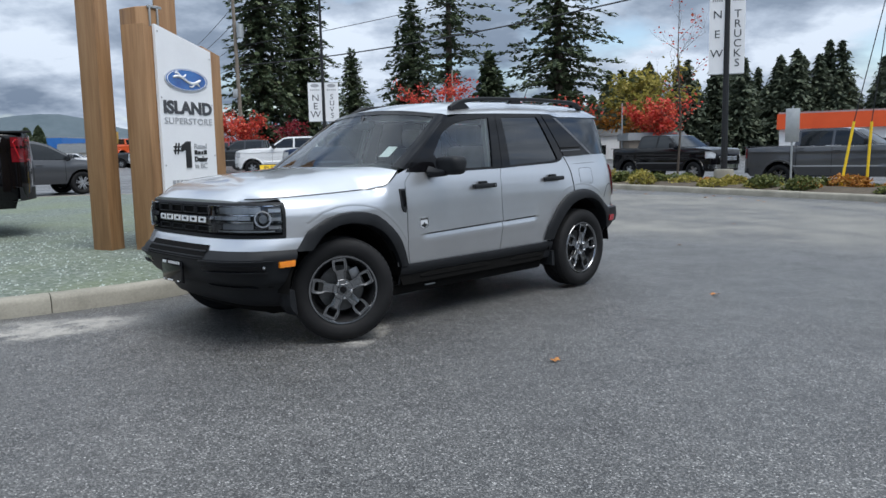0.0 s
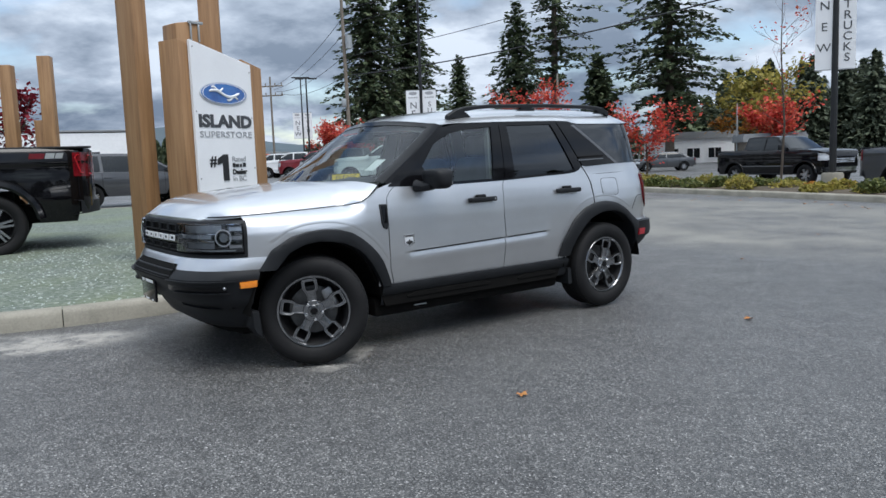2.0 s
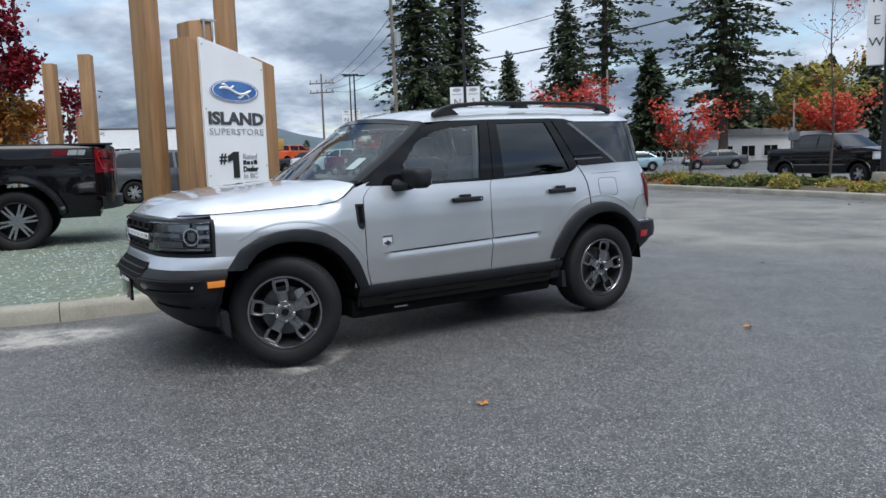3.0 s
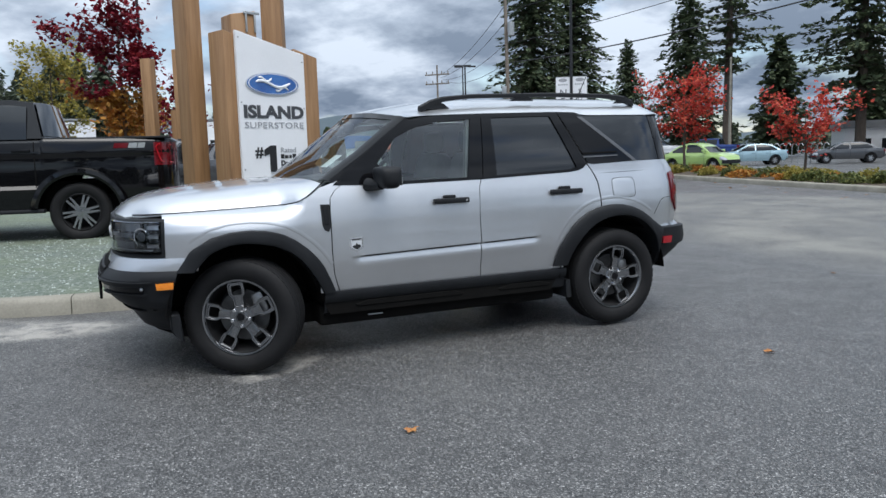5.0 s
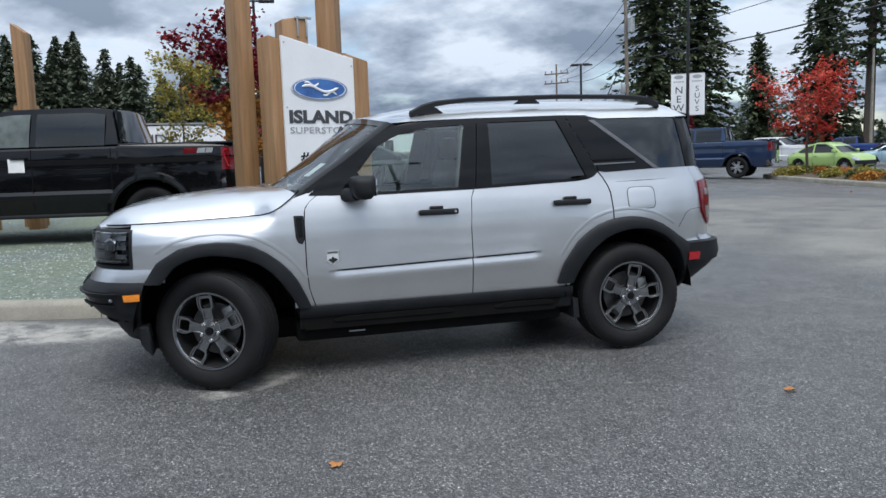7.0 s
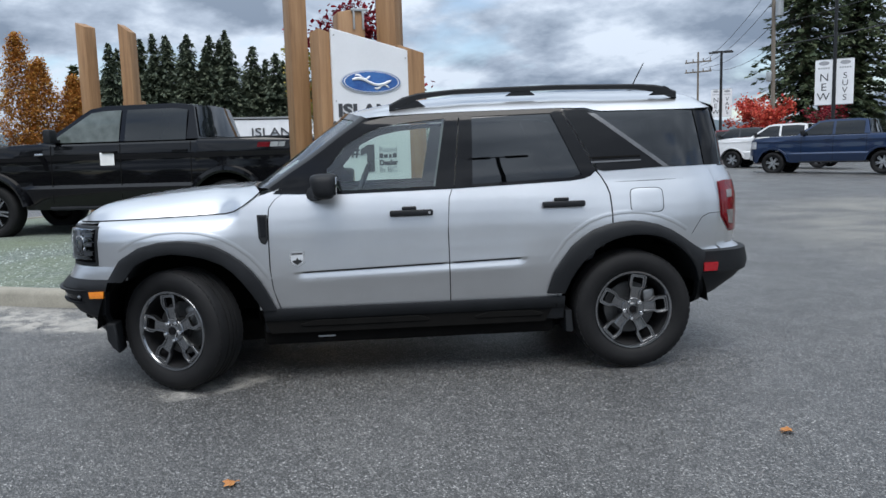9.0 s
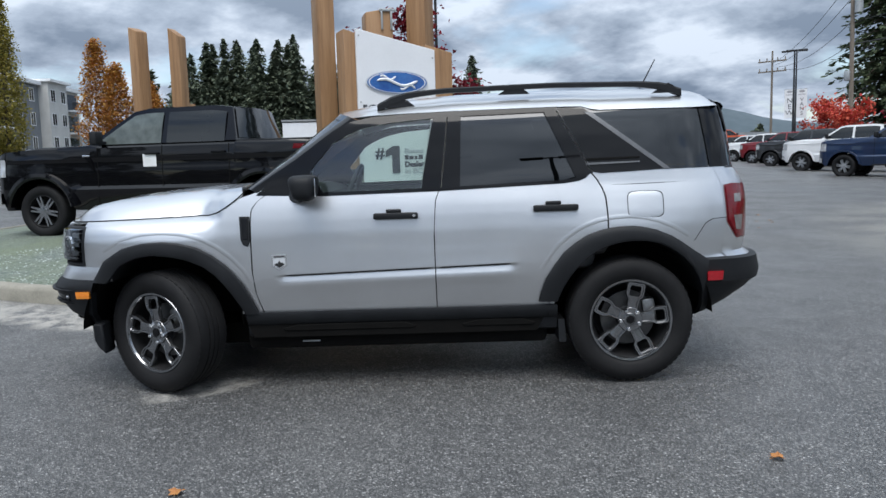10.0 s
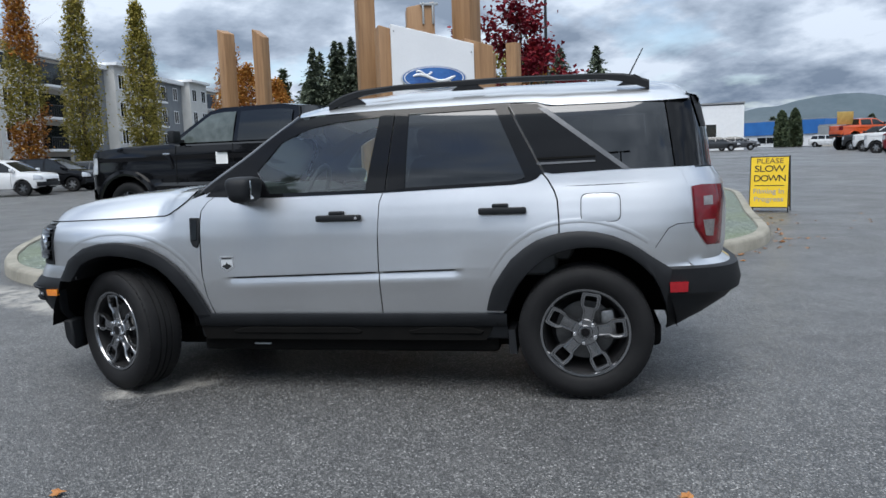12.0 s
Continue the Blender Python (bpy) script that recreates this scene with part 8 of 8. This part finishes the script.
def apartments(a, b, h):
    base = gz(a.x, a.y) - 0.2
    ob = thing("apartment_building", Matrix(), "four-storey grey and white apartment building with balconies", "building")
    u2 = (b - a).normalized()
    u = Vector((u2.x, u2.y, 0))
    o = Vector((u.y, -u.x, 0))
    ln = (b - a).length
    bm = B()
    block(bm, a, b, 14, base, base + h)
    part("wall", bm, M["siding_grey"], ob, smooth=False)
    n = int(ln / 6.2)
    st = h / 4
    for k in range(n):
        s0 = ln * k / n
        w = ln / n
        kind = k % 3
        p2, q2 = a + u2 * s0, a + u2 * (s0 + w)
        if kind == 0:
            bm = B()
            block(bm, p2 + u2 * 0.4, q2 - u2 * 0.4, 0.1, base, base + h + 0.5, 1.2)
            part("bay", bm, M["siding_pale"], ob, smooth=False)
            bm = B()
            block(bm, p2 + u2 * 0.1, q2 - u2 * 0.1, 1.0, base + h + 0.45, base + h + 0.75, 1.7)
            part("eave", bm, M["white"], ob, smooth=False)
        if kind == 1:
            bm = B()
            block(bm, p2 + u2 * 0.2, q2 - u2 * 0.2, 0.05, base, base + h - 0.1, 0.05)
            part("siding", bm, M["siding_tan"], ob, smooth=False)
        for fl in range(4):
            z = base + st * fl
            pz = Vector((p2.x, p2.y, z))
            if kind == 0:
                for s in (1.0, w - 2.4):
                    house_window(ob, pz + u * s + o * 1.2 + Vector((0, 0, 0.9)), u, 1.4, 1.6, M["white"])
            elif kind == 1:
                bal = new("balcony")
                bal.parent = ob
                bm = B()
                block(bm, (p2 + u2 * 0.6), (q2 - u2 * 0.6), 0.0, z + 0.1, z + 0.32, 1.5)
                part("slab", bm, M["white"], bal, smooth=False)
                bm = B()
                block(bm, p2 + u2 * 0.9, q2 - u2 * 0.9, 0.0, z + 0.3, z + st - 0.35, 0.10)
                part("recess", bm, M["far_glass"], bal, smooth=False)
                bm = B()
                for j in range(16):
                    c = pz + u * lerp(0.65, w - 0.65, j / 15) + o * 1.45
                    box(bm, (c.x, c.y, z + 0.85), (0.05, 0.05, 1.05))
                r0, r1 = pz + u * 0.6 + o * 1.45, pz + u * (w - 0.6) + o * 1.45
                tube(bm, [(r0.x, r0.y, z + 1.38), (r1.x, r1.y, z + 1.38)], 0.04, 5)
                part("railing", bm, M["post_black"], bal, smooth=False)
            else:
                for s in (0.8, w - 2.2):
                    house_window(ob, pz + u * s + o * 0.02 + Vector((0, 0, 0.85)), u, 1.3, 1.6, M["white"])
    bm = B()
    block(bm, a - u2 * 0.4, b + u2 * 0.4, 14.4, base + h, base + h + 0.45, 0.5)
    part("roof", bm, M["white"], ob, smooth=False)
    return ob


apartments(Vector((-54.0, -2.5)), Vector((-108.0, 43.0)), 11.6)


def hall(name, label, a, b, depth, h, wall, band=None, band_h=1.0, openings=(), band_off=0.25):
    ob = thing(name, Matrix(), label, "building")
    base = gz((a.x + b.x) / 2, (a.y + b.y) / 2) - 0.15
    u2 = (b - a).normalized()
    u = Vector((u2.x, u2.y, 0))
    o = Vector((u.y, -u.x, 0))
    bm = B()
    block(bm, a, b, depth, base, base + h)
    part("wall", bm, wall, ob, smooth=False)
    if band is not None:
        bm = B()
        block(bm, a - u2 * 0.2, b + u2 * 0.2, depth, base + h - band_h, base + h + 0.12, band_off)
        part("fascia", bm, band, ob, smooth=False)
    bm = B()
    block(bm, a - u2 * 0.1, b + u2 * 0.1, depth + 0.1, base + h + 0.12, base + h + 0.3, 0.1)
    part("roof", bm, M["metal_roof"], ob, smooth=False)
    for s, z, w, hh in openings:
        p = Vector((a.x, a.y, base + z)) + u * s
        house_window(ob, p + o * 0.02, u, w, hh, M["white"])
    return ob, base, u, o


# white showroom, blue-roofed hall, the orange-banded shop, the dealership wall
hall("showroom", "white showroom with a wide glazed front", Vector((-57.7, 72.4)), Vector((-46.5, 80.8)), 14, 5.1, M["white"], None, 1.0, [(1.0 + k * 2.6, 0.4, 2.4, 2.7) for k in range(4)])
ob, base, u, o = hall("sales_hall", "long low hall with a bright blue roof", Vector((-92.0, 128.0)), Vector((-63.0, 128.0)), 16, 4.2, M["white"], M["roof_blue"], 2.2, [(2 + k * 5.0, 0.5, 3.6, 1.2) for k in range(5)])
hall("shop", "white shop with a bright orange fascia band", Vector((33.2, 75.6)), Vector((52.0, 66.0)), 14, 4.4, M["white"], M["orange_band"], 1.35, [(2 + k * 3.4, 0.5, 2.2, 1.6) for k in range(5)], 0.5)
ob, base, u, o = hall("dealership", "white dealership wall with dark letters", Vector((-66.0, 48.5)), Vector((-57.5, 60.5)), 10, 4.9, M["sign_white"], None, 1.0, [(1.0 + k * 3.0, 0.3, 2.4, 1.9) for k in range(4)])
text_mesh("ISLAND", 1.25, M["ink"], ob, Matrix.Translation(Vector((-66.0, 48.5, base + 3.2)) + u * 3.4 + o * 0.06) @ Matrix.Rotation(math.atan2(u.y, u.x), 4, "Z") @ Matrix.Rotation(radians(90), 4, "X"), bold=0.02, width=5.4, depth=0.04)
hall("warehouse", "long low pale grey warehouse past the car row", Vector((-61.5, 124.0)), Vector((-48.0, 124.0)), 14, 3.4, M["siding_tan"], M["galv"], 1.2, [(2 + k * 4.0, 0.5, 2.6, 1.2) for k in range(3)])
hall("shop", "low white commercial building across the street", Vector((12.5, 92.0)), Vector((21.5, 92.5)), 8, 3.4, M["white"], M["metal_roof"], 0.5, [(1 + k * 2.4, 0.6, 1.6, 1.3) for k in range(3)])
hall("garden_shed", "brown timber shed across the street", Vector((17.5, 71.5)), Vector((22.5, 71.5)), 4, 2.6, M["pole_wood"], M["metal_roof"], 0.4)

# ---- street poles, lamps, cables ----
def pole(name, label, x, y, h, r, mat, lean=(0, 0), category="pole"):
    ob = thing(name, at(x, y), label, category)
    bm = B()
    tube(bm, [(0, 0, -0.3), (lean[0] * 0.5, lean[1] * 0.5, h / 2), (lean[0], lean[1], h)], [r, r * 0.85, r * 0.65], 10)
    part("shaft", bm, mat, ob)
    return ob


pp = pole("utility_pole", "tall grey wooden utility pole with a transformer", -21.2, 82.4, 21.5, 0.23, M["pole_wood"], (-0.3, 0))
bm = B()
tube(bm, [(0.45, -0.35, 13.4), (0.45, -0.35, 14.8)], 0.36, 14)
part("transformer", bm, M["galv"], pp, "grey cylindrical transformer")
bm = B()
box(bm, (-0.4, -0.3, 7.7), (0.5, 0.3, 0.9), None, 0.05)
part("meter_box", bm, M["galv"], pp)
pp = pole("utility_pole", "wooden utility pole with cross-arms", -44.3, 120.5, 15.4, 0.2, M["pole_wood"])
for z in (12.4, 13.9):
    bm = B()
    box(bm, (0, 0, z), (4.2, 0.18, 0.2), None, 0.02)
    for k in (-1.9, -0.8, 0.8, 1.9):
        tube(bm, [(k, 0, z + 0.1), (k, 0, z + 0.5)], 0.09, 6)
    part("cross_arm", bm, M["pole_wood"], pp)
pole("light_pole", "pale slender street pole", 1.3, 80.0, 9.6, 0.14, M["concrete"])
pole("light_pole", "pale slender street pole with a small lamp", 17.4, 74.0, 5.6, 0.09, M["galv"])


def lot_lamp(x, y, h, rz, label):
    ob = pole("lot_lamp", label, x, y, h, 0.10, M["post_black"], category="street lamp")
    bm = B()
    for s in (1, -1):
        box(bm, (s * 0.62, 0, h - 0.06), (0.75, 0.34, 0.12), pose(0, 0, 0, 0, 0, rz), 0.02)
    box(bm, (0, 0, h - 0.05), (0.5, 0.08, 0.08), pose(0, 0, 0, 0, 0, rz))
    part("lamp_head", bm, M["post_black"], ob)
    return ob


def banner_pair(ob, z_top, length, width, words, gap=0.07, rz=0.0):
    for s, word in zip((-1, 1), words):
        x0 = s * (gap + width / 2)
        bm = B()
        m_ = pose(0, 0, 0, 0, 0, rz)
        prism(bm, [(-width / 2, 0), (width / 2, 0), (width / 2, length), (-width / 2, length)], lambda u, v, d: m_ @ Vector((x0 + u, d + 0.003 * math.sin(v * 2.2), z_top - length + v)), -0.004, 0.004)
        ban = part("banner", bm, M["sign_white"], ob, "white vertical banner with dark lettering", smooth=False)
        for z in (z_top, z_top - length):
            bm = B()
            box(bm, (s * (gap + width) / 2, 0, z), (gap + width, 0.025, 0.025), m_)
            part("banner_arm", bm, M["galv"], ob, smooth=False)
        top = z_top - length * 0.30
        step = length * 0.64 / max(3, len(word))
        size = min(step * 1.12, width * 0.75)
        for k, ch in enumerate(word):
            text_mesh(ch, size, M["ink"], ban, m_ @ pose(x0, -0.010, top - k * step - size * 0.72, 90, 0, 0), "letter", 0.006 * size / 0.3, None, "", "CENTER", 0.002)
        bm = B()
        o_ = [(x0 + width * 0.30 * math.cos(a), z_top - length * 0.08 + width * 0.13 * math.sin(a)) for a in (2 * math.pi * k / 24 for k in range(24))]
        prism(bm, o_, lambda u, v, d: m_ @ Vector((u, d, v)), -0.012, -0.006)
        part("plain_oval", bm, M["grey_ink"], ban, "plain grey oval", smooth=False)
        bm = B()
        for k in range(5):
            box(bm, (x0 - width * 0.28 + k * width * 0.14, -0.010, z_top - length * 0.19), (width * 0.09, 0.004, length * 0.035), m_)
        part("plain_bars", bm, M["grey_ink"], ban, "plain grey bars", smooth=False)


lp = lot_lamp(8.55, 23.2, 7.5, 10, "black lamp post with two white banners in the planting strip")
banner_pair(lp, 6.10, 2.65, 0.43, ("NEW", "TRUCKS"), 0.07, -15)
bm = B()
lathe(bm, [(0.30, -0.2), (0.29, 0.55), (0.26, 0.62), (0.0005, 0.63)], 20)
bmesh.ops.rotate(bm, verts=bm.verts, matrix=Matrix.Rotation(radians(90), 3, "X"))
part("footing", bm, M["concrete"], lp, "round concrete footing")
lp = lot_lamp(-6.7, 44.6, 10.5, 20, "black lamp post with two white banners beyond the lot")
banner_pair(lp, 5.2, 2.2, 0.78, ("NEW", "SUVS"), 0.08, 10)
lp = lot_lamp(-21.7, 69.6, 9.0, 20, "dark lamp post in the far lot")
lp = lot_lamp(-27.5, 85.4, 11.0, 20, "dark lamp post with banners in the far lot")
banner_pair(lp, 7.0, 2.9, 0.95, ("NEW", "VANS"), 0.1, 20)
lp = lot_lamp(-24.0, 30.3, 8.8, 40, "dark lamp post behind the crimson maple")

lot_lamp(15.2, -4.4, 11.3, 54, "dark two-headed lamp post mirrored in the car windows")

# bent steel hoops of a low fence across the street
hf = thing("hoop_fence", Matrix(), "low grey steel fence of bent hoops across the street", "fence")
for k in range(15):
    c = Vector((2.2, 63.0, 0)).lerp(Vector((7.6, 60.2, 0)), k / 14)
    z = gz(c.x, c.y)
    bm = B()
    tube(bm, [(c.x, c.y, z - 0.1), (c.x, c.y, z + 1.15), (c.x + 0.06, c.y - 0.03, z + 1.38), (c.x + 0.22, c.y - 0.10, z + 1.42), (c.x + 0.32, c.y - 0.16, z + 1.25)], 0.03, 6)
    part("hoop", bm, M["galv"], hf)
bm = B()
tube(bm, [(2.2, 63.0, gz(2, 63) + 0.55), (7.6, 60.2, gz(7, 60) + 0.55)], 0.03, 6)
part("rail", bm, M["galv"], hf)

# sign post, yellow guards on guy wires
sp = thing("sign_post", at(9.76, 21.4, 0.15), "back of a grey street sign on a steel post", "sign")
bm = B()
tube(bm, [(0, 0, -0.1), (0, 0, 2.25)], 0.03, 8)
part("post", bm, M["galv"], sp)
bm = B()
box(bm, (0, -0.035, 1.72), (0.36, 0.012, 0.92), pose(0, 0, 0, 0, 0, -20), 0.004)
part("plate", bm, M["galv"], sp, "bare metal back of a sign plate")
for (x, y), (tx, ty) in (((10.07, 19.35), (0.30, 0.0)), ((10.66, 19.2), (0.07, 0.0))):
    gw = thing("guy_wire", at(x, y, 0.12), "steel guy wire with a yellow plastic guard", "wire")
    bm = B()
    tube(bm, [(0, 0, -0.1), (tx, ty, 1.75)], 0.035, 8)
    part("guard", bm, M["yellow"], gw, "yellow plastic guard tube")
    bm = B()
    tube(bm, [(tx, ty, 1.75), (tx * 4.6 + 0.5, ty, 9.0)], 0.012, 6)
    part("wire", bm, M["post_black"], gw)


def cable(label, p, q, sag, r):
    ob = thing("cable", Matrix(), label, "cable", "overhead cables")
    bm = B()
    pts = []
    for k in range(25):
        f = k / 24
        c = Vector(p).lerp(Vector(q), f)
        c.z -= sag * 4 * f * (1 - f)
        pts.append(c)
    tube(bm, pts, r, 5, False)
    part("line", bm, M["post_black"], ob)


far_end = (34.0, 30.0)
cable("thick black overhead cable from the pole", (-21.0, 82.5, 10.9), (far_end[0], far_end[1], 13.2), 1.6, 0.055)
cable("thin overhead cable from the pole", (-21.2, 82.5, 12.9), (far_end[0], far_end[1] + 2, 16.5), 1.4, 0.03)
cable("thin overhead cable from the pole", (-21.3, 82.5, 16.3), (far_end[0], far_end[1] + 6, 20.5), 1.4, 0.025)
cable("thin overhead cable from the pole", (-21.4, 82.5, 17.8), (far_end[0], far_end[1] + 6, 22.5), 1.4, 0.025)
for dz, dx in ((19.6, 0), (17.6, 0.5), (15.0, 1.0), (12.6, 1.5)):
    cable("thin overhead cable along the street", (-21.4, 82.5, dz * 0.87), (-44.3 + dx, 120.5, 13.4 + (dz - 15) * 0.12), 1.0, 0.03)

# ---- folding sign on the lot ----
fs = thing("folding_sign", pose(-3.62, 16.55, gz(-3.62, 16.55), 0, 0, 25), "yellow folding warning sign standing on the asphalt", "sign")
SW, SH = 0.62, 0.94
tilt = radians(9)
for s in (1, -1):
    leaf = lambda u, v, d: Vector((u, -s * (0.20 - (v) * math.sin(tilt) * 1.12) - s * d, v))
    bm = B()
    prism(bm, [(-SW / 2, 0.09), (SW / 2, 0.09), (SW / 2, 0.09 + 0.86), (-SW / 2, 0.09 + 0.86)], leaf, 0.0, 0.012)
    pl = part("panel", bm, M["yellow"], fs, "yellow sign board", smooth=False)
    bm = B()
    for a, b, w_ in (((-SW / 2, 0.0), (-SW / 2, 0.97), 0.012), ((SW / 2, 0.0), (SW / 2, 0.97), 0.012), ((-SW / 2, 0.955), (SW / 2, 0.955), 0.012), ((-SW / 2, 0.085), (SW / 2, 0.085), 0.012)):
        tube(bm, [leaf(*a, 0.004), leaf(*b, 0.004)], w_, 6)
    part("frame", bm, M["post_black"], fs, "black tube frame")
    if s == 1:
        tm = lambda v: Matrix.Translation(leaf(0, v, 0.0135)) @ Matrix.Rotation(radians(90) - tilt, 4, "X")
        text_mesh("PLEASE", 0.125, M["sign_brown"], pl, tm(0.845) @ Matrix.Translation((-0.22, 0, 0)), "letters", 0.0, 0.44)
        text_mesh("SLOW", 0.16, M["black_ink"], pl, tm(0.70) @ Matrix.Translation((-0.245, 0, 0)), "letters", 0.006, 0.49)
        text_mesh("DOWN", 0.16, M["black_ink"], pl, tm(0.535) @ Matrix.Translation((-0.255, 0, 0)), "letters", 0.006, 0.51)
        bm = B()
        prism(bm, [(-0.24, 0.455), (0.24, 0.455), (0.24, 0.467), (-0.24, 0.467)], leaf, 0.0125, 0.0155)
        part("rule", bm, M["black_ink"], pl, smooth=False)
        text_mesh("Filming In", 0.12, M["grey_ink"], pl, tm(0.325) @ Matrix.Translation((-0.26, 0, 0)), "letters", 0.001, 0.50)
        text_mesh("Progress", 0.12, M["grey_ink"], pl, tm(0.19) @ Matrix.Translation((-0.245, 0, 0)), "letters", 0.001, 0.48)

# ---- fallen leaves and scraps on the asphalt ----
def fallen_leaf(x, y, size, seed, dz=0.0):
    rnd = random.Random(seed)
    ob = thing("fallen_leaf", at(x, y, 0.006 + dz, rnd.uniform(0, 360)), "dry curled orange-brown leaf lying on the asphalt", "leaf", "fallen leaves")
    bm = B()
    pts = []
    for k in range(14):
        a = 2 * math.pi * k / 14
        r = size * (0.62 + 0.38 * (k % 2)) * (1.15 - 0.35 * math.sin(a))
        pts.append(Vector((r * math.cos(a), r * math.sin(a) * 0.8, size * (0.22 * math.cos(2 * a + seed) + 0.25))))
    c = bm.verts.new((0, 0, size * 0.06))
    vs = [bm.verts.new(p) for p in pts]
    for i in range(14):
        bm.faces.new((c, vs[i], vs[(i + 1) % 14]))
    part("blade", bm, M["dry_leaf"], ob, smooth=True)
    bm = B()
    tube(bm, [(0, 0, size * 0.1), (0, -size * 1.5, size * 0.25)], 0.0015, 4)
    part("stalk", bm, M["dry_leaf"], ob)


fallen_leaf(0.661, 4.533, 0.034, 1)
fallen_leaf(2.315, 6.425, 0.036, 2)
rnd = random.Random(31)
for k in range(16):
    fallen_leaf(rnd.uniform(-3.4, -1.2), rnd.uniform(13.4, 17.0), rnd.uniform(0.02, 0.035), 40 + k)
edge = [p for p in loop if p.y > 10.5 and p.x > -5.5 and p.y < 18]
for k in range(46):
    i = rnd.randrange(1, len(edge) - 1)
    t_ = (edge[i + 1] - edge[i - 1]).normalized()
    p = edge[i].lerp(edge[i + 1], rnd.random()) + Vector((t_.y, -t_.x)) * rnd.uniform(0.05, 0.15 + 0.5 * rnd.random() ** 3)
    fallen_leaf(p.x, p.y, rnd.uniform(0.016, 0.032), 400 + k)
for k in range(26):
    i = rnd.randrange(8, len(front) - 12)
    p = front[i] + Vector((-rnd.uniform(0.2, 2.6), -rnd.uniform(0.1, 1.6)))
    fallen_leaf(p.x, p.y, rnd.uniform(0.025, 0.05), 80 + k)
for x, y in ((-2.2, 15.5), (3.0, 9.6), (-5.2, 4.6), (4.6, 12.0)):
    fallen_leaf(x, y, 0.022, int(x * 10) + 300)
